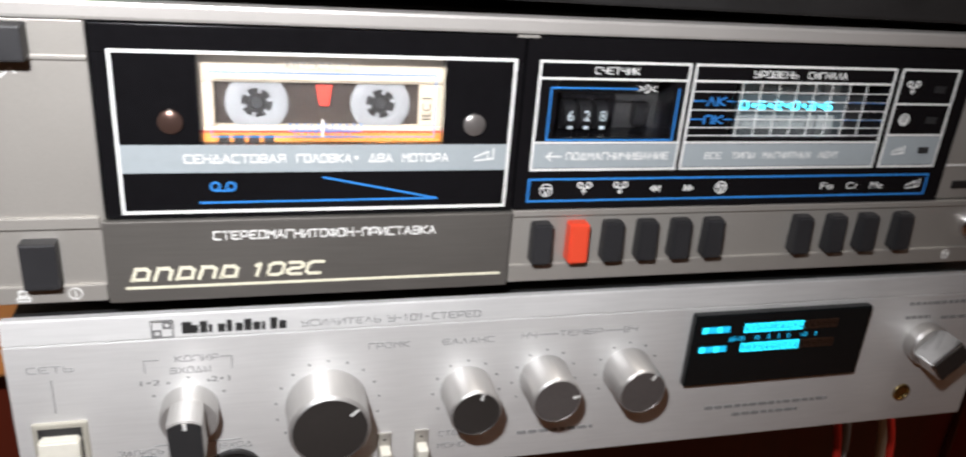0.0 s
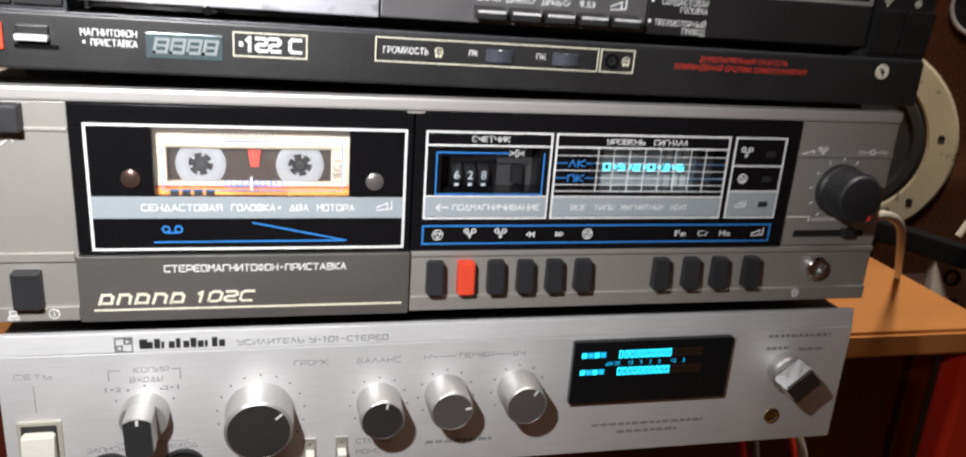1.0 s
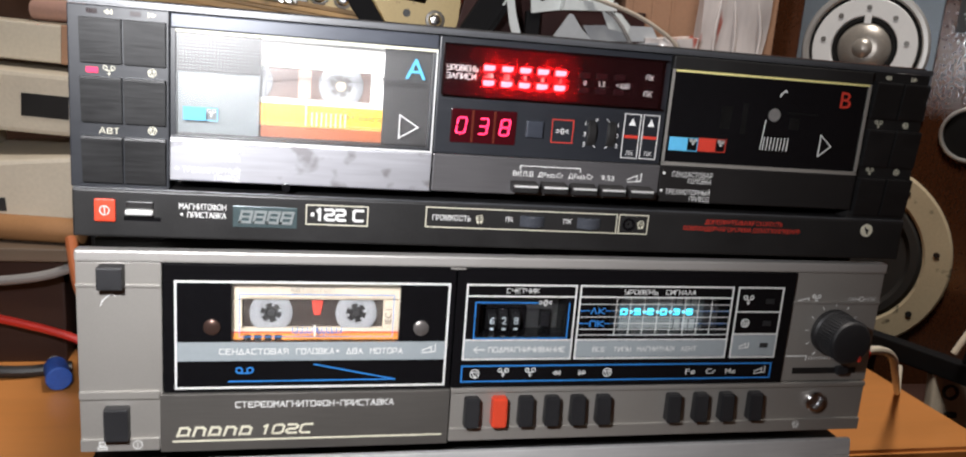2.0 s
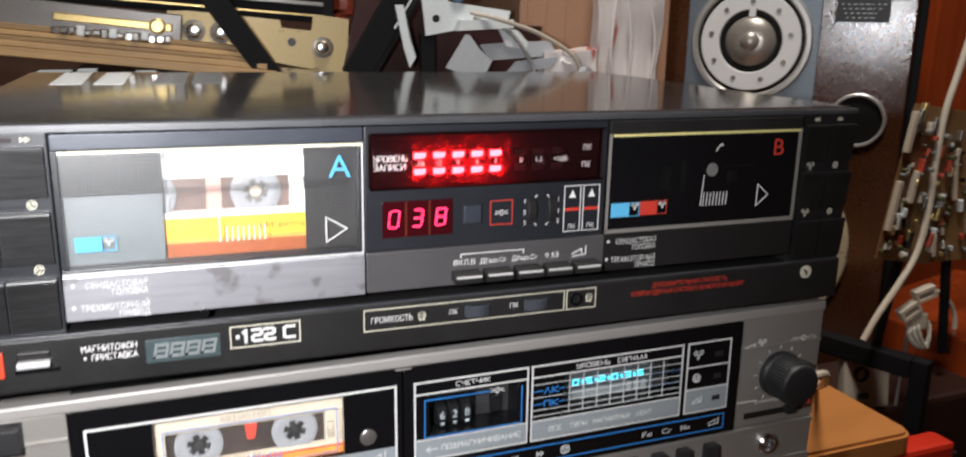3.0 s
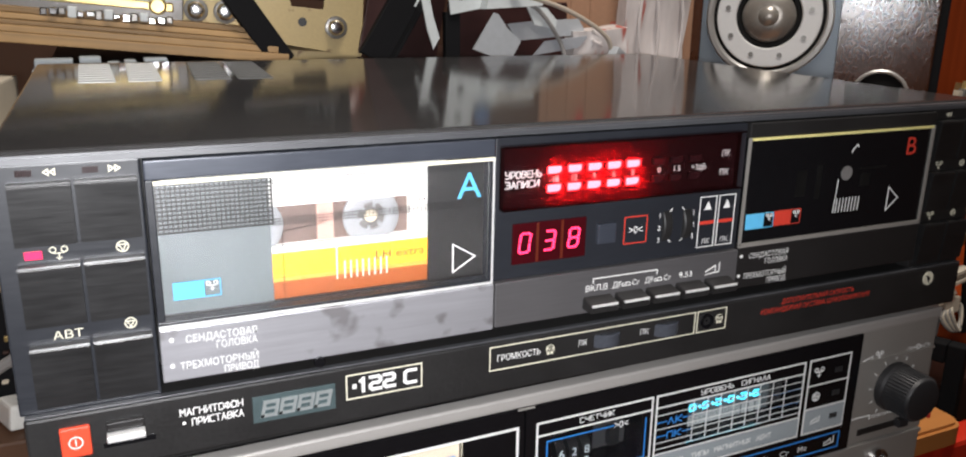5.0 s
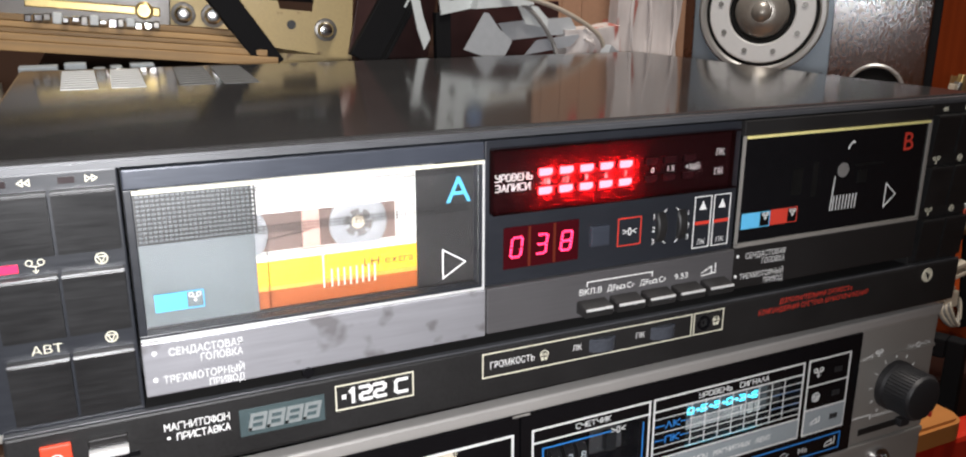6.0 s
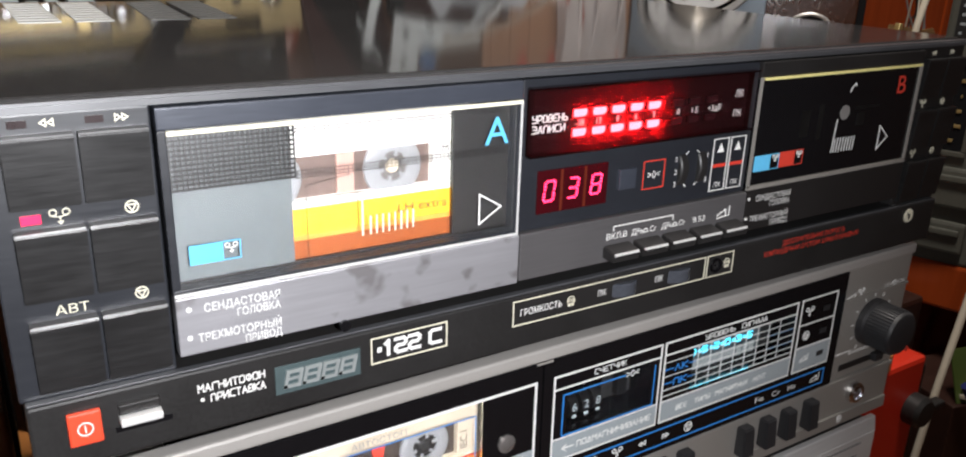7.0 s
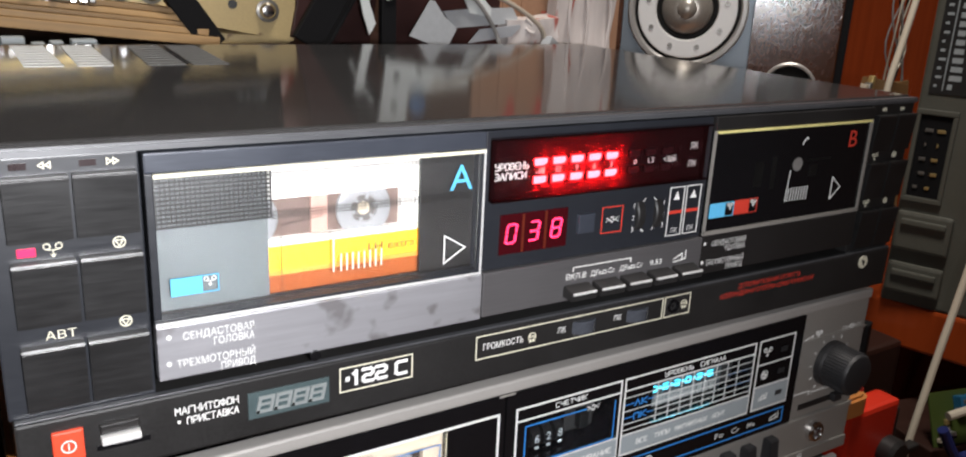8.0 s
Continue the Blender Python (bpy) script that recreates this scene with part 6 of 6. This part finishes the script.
lead("cable", [(-0.34, 0.32, 0.03), (-0.2, 0.31, -0.005), (-0.1, 0.3, -0.002), (-0.03, 0.3, 0.03)], 0.004, GREY_WIRE, "grey cable hanging over a case")
lead("cable", [(-0.36, 0.31, -0.04), (-0.22, 0.3, -0.07), (-0.13, 0.3, -0.084), (-0.08, 0.31, -0.084)], 0.005, BLACK_WIRE, "black cable lying on the table")
pl = thing("blue_plug", "blue plastic plug lying on the orange table", "plug", pose(-0.085, 0.285, -0.079, 0, 0, 20))
part("plug_body", rod(bmesh.new(), 0, 0, -14, 14, 10, 9, seg=20, bevel=1.5), mat("blue_plastic", (0.03, 0.1, 0.42), 0.4), pl)
part("collar", rod(bmesh.new(), 0, 0, 14.2, 26, 6, 5, seg=16), GREY_CARD, pl)
tubeob = link("brown_tube", rod(bmesh.new(), 0, 0, -40, 40, 11, seg=24, bevel=1), mat("tan_cardboard", (0.34, 0.17, 0.07), 0.6), None, True)
tubeob.matrix_world = pose(-0.115, 0.35, 0.0255, 0, 0, 80)
tagged(tubeob, "tan cardboard tube lying on the wooden case", "tube")

unit = thing("black_unit", "black metal unit with small bright parts beside a crate", "unit", pose(-0.035, 0.33, -0.09))
part("unit_case", box(bmesh.new(), -32, 30, 0, 64, 0, 156, 2), SOOT, unit)
random.seed(8)
for k in range(14):
    x, z, a = random.uniform(-28, 18), random.uniform(84, 140), random.uniform(3, 8)
    part("fitting", box(bmesh.new(), x, x + a, -random.uniform(2, 5), 0, z, z + a * random.uniform(0.4, 1.6), 0.6, 1), (SILVER_DARK, BRASS, DARK_WOOD, CHROME, CREAM_PL)[k % 5], unit)
beige = thing("beige_housing", "beige plastic housing lying on a black unit", "housing", pose(-0.035, 0.326, 0.0664, 0, -2, 0))
part("shell", box(bmesh.new(), -30, 30, 0, 66, 1.2, 36, 4), CREAM_PL, beige)
part("ledge", box(bmesh.new(), -31, 31, -4, -0.1, 1.4, 8, 1), PLANK, beige, "tan wooden ledge")
part("groove", box(bmesh.new(), -28, 28, -0.5, 0, 26, 28, 0.2), DARK_WOOD, beige)
low_box = thing("small_brown_box", "small dark brown box beside the decks", "box", pose(-0.036, 0.268, -0.09))
part("box_body", box(bmesh.new(), -28, 28, 0, 58, 0, 76, 2), mat("dull_brown_card", (0.11, 0.055, 0.03), 0.6, 0.0, 0.2, 90, 12, 0.08), low_box)
block("white_plug", "white plastic plug lying on a small box", "plug", (-14, 16, -10, 12, 0, 17), PAPER, pose(-0.03, 0.292, -0.0138, 0, 8, 24), 2.5)
lead("cable", [(-0.075, 0.3, 0.03), (-0.06, 0.262, 0.0), (-0.045, 0.256, -0.03), (-0.028, 0.255, -0.05), (-0.012, 0.262, -0.064), (-0.004, 0.275, -0.086)], 0.0045, mat("orange_brown_cable", (0.42, 0.13, 0.05), 0.4), "orange-brown cable curling round a small box")

pk = thing("paper_pack", "worn cream paper pack lying on a housing", "pack", pose(-0.13, 0.43, 0.1615, 0, 2, -8))
part("pack_body", box(bmesh.new(), -70, 96, 0, 80, 0, 34, 2), CREAM_PL, pk)
part("wrapper_band", box(bmesh.new(), 20, 48, -0.6, 80.6, -0.3, 34.6, 1), CARD, pk, "brown paper band")
pinktube = link("pink_tube", rod(bmesh.new(), 0, 0, -46, 46, 10, seg=24, bevel=1), mat("pinkish_cardboard", (0.42, 0.25, 0.2), 0.6), None, True)
pinktube.matrix_world = pose(-0.1, 0.46, 0.2075, 0, 0, 70)
tagged(pinktube, "pinkish cardboard tube lying on a paper pack", "tube")

# ---- beyond the other end ----
ward = thing("wardrobe", "dark red varnished wardrobe", "wardrobe", pose(1.115, 0.56, -0.85))
part("carcass", box(bmesh.new(), 0, 560, 20, 600, 0, 2300, 3), RED_VARNISH, ward)
part("door", box(bmesh.new(), 12, 270, 0, 19.5, 60, 2280, 3), RED_VARNISH, ward)
part("door", box(bmesh.new(), 274, 548, 0, 19.5, 60, 2280, 3), RED_VARNISH, ward)
low = thing("low_shelf", "red-brown varnished open shelf under a grey organiser", "shelf", pose(0.943, 0.335, -0.85, 0, 0, -75))
part("shelf_board", box(bmesh.new(), -120, 330, 0, 300, 688, 745, 4), RED_VARNISH, low)
for x in (-100, 300):
    for y in (20, 262):
        part("leg", box(bmesh.new(), x, x + 26, y, y + 26, 0, 687.6, 2), RED_WOOD, low)
part("back_panel", box(bmesh.new(), -100, 326, 290, 298, 0, 687.6, 1), RED_WOOD, low)
ORG = mat("grey_green_plastic", (0.09, 0.09, 0.075), 0.45, 0.0, 0.15, 400, 25, 0.06)
org = thing("grey_organiser", "dark grey plastic drawer unit with black label", "drawer unit", pose(0.948, 0.3, -0.1047, 0, 0, -70))
part("case", box(bmesh.new(), 0, 200, 0, 150, 0, 430, 4), ORG, org)
for z0, z1 in ((16, 54), (70, 118)):
    d = part("drawer", box(bmesh.new(), 3, 64, -9, -0.2, z0, z1, 4), ORG, org)
    part("drawer_lip", box(bmesh.new(), 9, 58, -14, -9.1, z1 - 16, z1 - 8, 2), ORG, d)
for a in ((2, 46, 130, 136), (2, 46, 234, 240), (2, 7, 136.2, 233.8), (41, 46, 136.2, 233.8)):
    part("window_frame", box(bmesh.new(), a[0], a[1], -5, 0, a[2], a[3], 1), ORG, org)
wdw = part("socket_window", box(bmesh.new(), 7.2, 40.8, -2, 0, 136.4, 233.6), SOOT, org, "black socket window")
for k in range(5):
    for j in range(2):
        part("contact", box(bmesh.new(), 12 + j * 13 + k * 3 % 5, 17 + j * 13 + k * 5 % 7, -3.6, -2, 146 + k * 17, 150 + k * 17, 0.6), BRASS if j else SILVER_DARK, wdw)
lbl = part("label", box(bmesh.new(), 9, 120, -1.2, 0, 258, 426, 0.4), BLACK, org, "black label with unreadable print")
bm = bmesh.new()
for k in range(15):
    box(bm, 13, 16 + (k * 23 % 5), -1.6, -1.2, 266 + k * 10, 269 + k * 10)
    box(bm, 27, 32 + (k * 17 % 9), -1.6, -1.2, 264 + k * 10, 270 + k * 10)
box(bm, 22, 23.2, -1.6, -1.2, 262, 420)
part("small_print", bm, BAND_GREY, lbl)
COMP = [CREAM_PL, SILVER_DARK, BRASS, mat("olive_component", (0.1, 0.11, 0.05), 0.4), mat("red_component", (0.4, 0.06, 0.03), 0.4), WHITE_STEEL, BLACK, mat("grey_component", (0.2, 0.2, 0.19), 0.45)]
BOARD = mat("brown_board", (0.2, 0.11, 0.045), 0.45, 0.0, 0.2, 300, 30, 0.1)


def circuit(label, m, w, h, n, seed, strips, stem):
    """An upright circuit board on a thin black stem, crowded with parts."""
    b = thing("circuit_board", label, "circuit board", m)
    part("board", box(bmesh.new(), 0, w, 0, 2, 0, h, 0.4), BOARD, b)
    part("stem", box(bmesh.new(), w * 0.4, w * 0.4 + 10, 2.1, 6, -stem, h * 0.6, 0.5), SOOT, b, "thin black stem")
    random.seed(seed)
    for k in range(n):
        x, z, a = random.uniform(2, w - 7), random.uniform(3, h - 12), random.uniform(1.6, 4.8)
        tall = random.uniform(0.8, 4)
        if k % 4 == 3:
            part("component", rod(bmesh.new(), x, z, -random.uniform(4, 9), 0, a * 0.6, seg=12, bevel=0.5), COMP[k % 8], b)
        else:
            part("component", box(bmesh.new(), x, x + a, -random.uniform(3, 8), 0, z, z + a * tall, 0.6, 1), COMP[k % 8], b)
    for x, z0, z1 in strips:
        part("connector", box(bmesh.new(), x, x + 4.6, -7, 0, z0, z1, 0.8), CREAM_PL, b, "long cream connector")
    return b


circuit("upright circuit board crowded with small components", pose(0.738, 0.25, 0.03, 0, 8, -8), 64, 155, 84, 4, ((-2, 108, 148), (0, 30, 80), (16, 60, 92)), 96)
circuit("greenish circuit board with white connector strips", pose(0.862, 0.3, 0.0, 0, -6, -20), 58, 165, 60, 14, ((6, 8, 70), (26, 70, 140), (44, 30, 110)), 112)
bracket = thing("black_stand", "black square-tube steel stand beside the table", "stand", pose(0.775, 0.2, -0.85, 0, 0, 22))
part("upright", box(bmesh.new(), -8, 8, 0, 16, 0, 784, 1.5), SOOT, bracket)
part("crossbar", box(bmesh.new(), -10, 8, 16.3, 170, 764, 784, 1.5), SOOT, bracket)
part("upright", box(bmesh.new(), -8, 8, 150, 166, 0, 763.6, 1.5), SOOT, bracket)
tagged(link("dark_stool", box(bmesh.new(), 696, 936, 252, 372, -850, -140, 6), DARK_WOOD), "dark wooden stool in the shadows", "stool")
module = thing("white_module", "dirty white plastic module with a dark ring", "module", pose(0.735, 0.262, -0.1395, -8, 0, -12))
part("panel", box(bmesh.new(), 0, 52, 0, 14, 0, 62, 3), CREAM_PL, module)
part("ring", lathe(bmesh.new(), 18, 38, [(8, -0.1), (8, -3), (6, -3.4), (5.4, -0.6)], 28), BLACK, module, "dark ring", True)
part("cam", box(bmesh.new(), 14, 26, -4, -0.2, 12, 18, 1), BLACK, module)
junk = thing("junk_box", "dark wooden box filled with electronic scrap", "box", pose(0.89, 0.17, -0.85, 0, 0, -14))
part("box_body", box(bmesh.new(), 0, 130, 0, 110, 0, 615, 2), DARK_WOOD, junk)
scrap = thing("scrap_board", "green scrap board with blue connectors in a box", "circuit board", pose(0.9, 0.172, -0.2345, -22, 0, -14))
part("board", box(bmesh.new(), 0, 108, 0, 2, 0, 62, 0.4), mat("green_board", (0.06, 0.09, 0.02), 0.45), scrap)
BLUE_PL = mat("blue_connector", (0.02, 0.13, 0.26), 0.4)
for k in range(4):
    c = part("connector", box(bmesh.new(), 34 + k * 15, 46 + k * 15, -12, -0.1, 38, 56, 1), BLUE_PL, scrap, "blue connector")
    part("screw", rod(bmesh.new(), 40 + k * 15, 50, -13, -11.9, 2.6, seg=12), SILVER_DARK, c)
random.seed(31)
for k in range(18):
    x, z, a = random.uniform(3, 96), random.uniform(2, 32), random.uniform(3, 8)
    part("component", box(bmesh.new(), x, x + a, -random.uniform(3, 9), 0, z, z + a, 0.6, 1), COMP[k % 8], scrap)
lead("cable", [(0.885, 0.16, -0.2), (0.905, 0.15, -0.235), (0.93, 0.145, -0.24), (0.952, 0.14, -0.275), (0.962, 0.14, -0.34)], 0.006, mat("dark_blue_cable", (0.02, 0.03, 0.14), 0.35), "dark blue cable hanging over a box")
lead("cable", [(0.9, 0.165, -0.19), (0.935, 0.155, -0.185), (0.98, 0.15, -0.2), (1.02, 0.15, -0.215)], 0.005, WIRE, "pale thick cable lying over a scrap board")
lead("cable", [(0.823, 0.240, 0.307), (0.801, 0.240, 0.217), (0.791, 0.240, 0.176), (0.788, 0.240, 0.129), (0.788, 0.240, 0.079), (0.781, 0.240, 0.036), (0.763, 0.240, 0.005), (0.741, 0.240, -0.025), (0.726, 0.240, -0.051)], 0.0033, WIRE, "cream cable hanging before the circuit boards")
tangle = thing("wire_tangle", "tangle of thin pale and blue wires on a board", "wires", pose(0.985, 0.372, 0.02))
random.seed(11)
for k in range(9):
    pts = [(random.uniform(-0.006, 0.03), random.uniform(-0.012, 0.004), 0.05 * j + random.uniform(-0.03, 0.03)) for j in range(6)]
    part("wire", tube(bmesh.new(), pts, 0.0011, 6, 5), (GREY_WIRE, WIRE, BLACK_WIRE)[k % 3], tangle, "", True)
lead("cable", [(0.93, 0.36, -0.07), (0.955, 0.35, -0.06), (0.975, 0.34, -0.09), (0.965, 0.33, -0.14)], 0.0028, WIRE, "short white cable loop")
coil = thing("plug_bundle", "bundle of cream plugs and white wires hanging by a board", "plugs", pose(0.782, 0.242, -0.062, 0, 0, -10) @ Matrix.Scale(0.8, 4))
for x, z, turn in ((2, 44, 35), (20, 66, 20)):
    plug = part("plug", outline(bmesh.new(), -14, 14, -8, 8, 4, 6, 12), CREAM_PL, coil, "open cream plug")
    plug.matrix_local = pose(x * MM, 0, z * MM, 0, -turn, 0)
part("plug", box(bmesh.new(), 6, 28, -4, 8, 18, 40, 2), CREAM_PL, coil)
for k in range(6):
    pts = [(0.012 + 0.004 * k, 0.002 * k, 0.03), (0.0 + 0.003 * k, -0.006, 0.012 + 0.002 * k), (0.02 + 0.002 * k, -0.008, -0.006), (0.036, 0.0, 0.008 + 0.003 * k), (0.03, 0.006, 0.03)]
    part("loop", tube(bmesh.new(), pts, 0.0016, 7, 5), WIRE if k % 2 else GREY_WIRE, coil, "", True)
part("tail", tube(bmesh.new(), [(0.014, 0.01, 0.03), (0.016, 0.014, -0.02), (0.016, 0.016, -0.097)], 0.0022, 7, 5), GREY_WIRE, coil, "", True)
lead("cable", [(0.862, 0.15, 0.16), (0.845, 0.15, 0.02), (0.818, 0.15, -0.1), (0.795, 0.15, -0.22), (0.78, 0.16, -0.5), (0.77, 0.17, -0.845)], 0.0038, WIRE, "white cable hanging straight down")
red = thing("red_plastic_case", "bright red plastic case with black knob", "case", pose(0.652, 0.135, -0.85))
RED_PL = mat("bright_red_plastic", (0.62, 0.03, 0.012), 0.38, 0.0, 0.1, 500, 12, 0.04)
part("shell", box(bmesh.new(), 10, 90, 0, 26, 0, 737.4, 5), RED_PL, red)
part("shelf_side", box(bmesh.new(), 90.3, 100, 4, 26, 0, 724, 3), BLACK, red, "black side panel")
part("knob", lathe(bmesh.new(), 79, 684, [(16, 0), (16, -12), (13, -16), (0, -17)], 32), BLACK, red, "round black knob", True)
part("knob_stem", box(bmesh.new(), 90, 114, -14, -3, 680, 688, 2), BLACK, red)
lead("cable", [(0.45, 0.03, 0.036), (0.47, 0.035, 0.036), (0.503, 0.060, 0.021), (0.543, 0.100, -0.009), (0.666, 0.234, -0.087), (0.716, 0.294, -0.0872)], 0.0028, WIRE, "white cable with red end by the deck")
lead("cable_end", [(0.438, 0.03, 0.036), (0.45, 0.03, 0.036), (0.458, 0.03, 0.036)], 0.004, RED_WIRE, "red sleeve on a white cable")
lead("cable", [(0.425, 0.1, -0.094), (0.428, 0.075, -0.13), (0.435, 0.065, -0.2), (0.44, 0.07, -0.4)], 0.0024, RED_WIRE, "red cable hanging under the amplifier")
lead("cable", [(0.462, 0.1, -0.094), (0.466, 0.075, -0.13), (0.474, 0.065, -0.2), (0.47, 0.07, -0.4)], 0.0024, RED_WIRE, "red cable hanging under the amplifier")
lead("cable", [(0.44, 0.1, -0.096), (0.444, 0.085, -0.13), (0.452, 0.08, -0.2), (0.45, 0.08, -0.4)], 0.0024, GREY_WIRE, "grey cable hanging under the amplifier")
lead("cable", [(0.5, 0.13, -0.11), (0.505, 0.12, -0.16), (0.52, 0.12, -0.2), (0.53, 0.12, -0.3), (0.52, 0.13, -0.5)], 0.004, WIRE, "yellowed cable hanging before the drawers")
adp = thing("black_adapter", "small black power adapter on the table", "adapter", pose(0.6, 0.34, -0.09, 0, 0, 25))
part("adapter_body", box(bmesh.new(), -30, 40, 0, 50, 0, 34, 3), BLACK_MATT, adp)
part("adapter_ring", lathe(bmesh.new(), 0, 17, [(12, -0.1), (12, -2), (9, -2.4), (8, -0.6)], 24), GREY_CARD, adp, "", True)
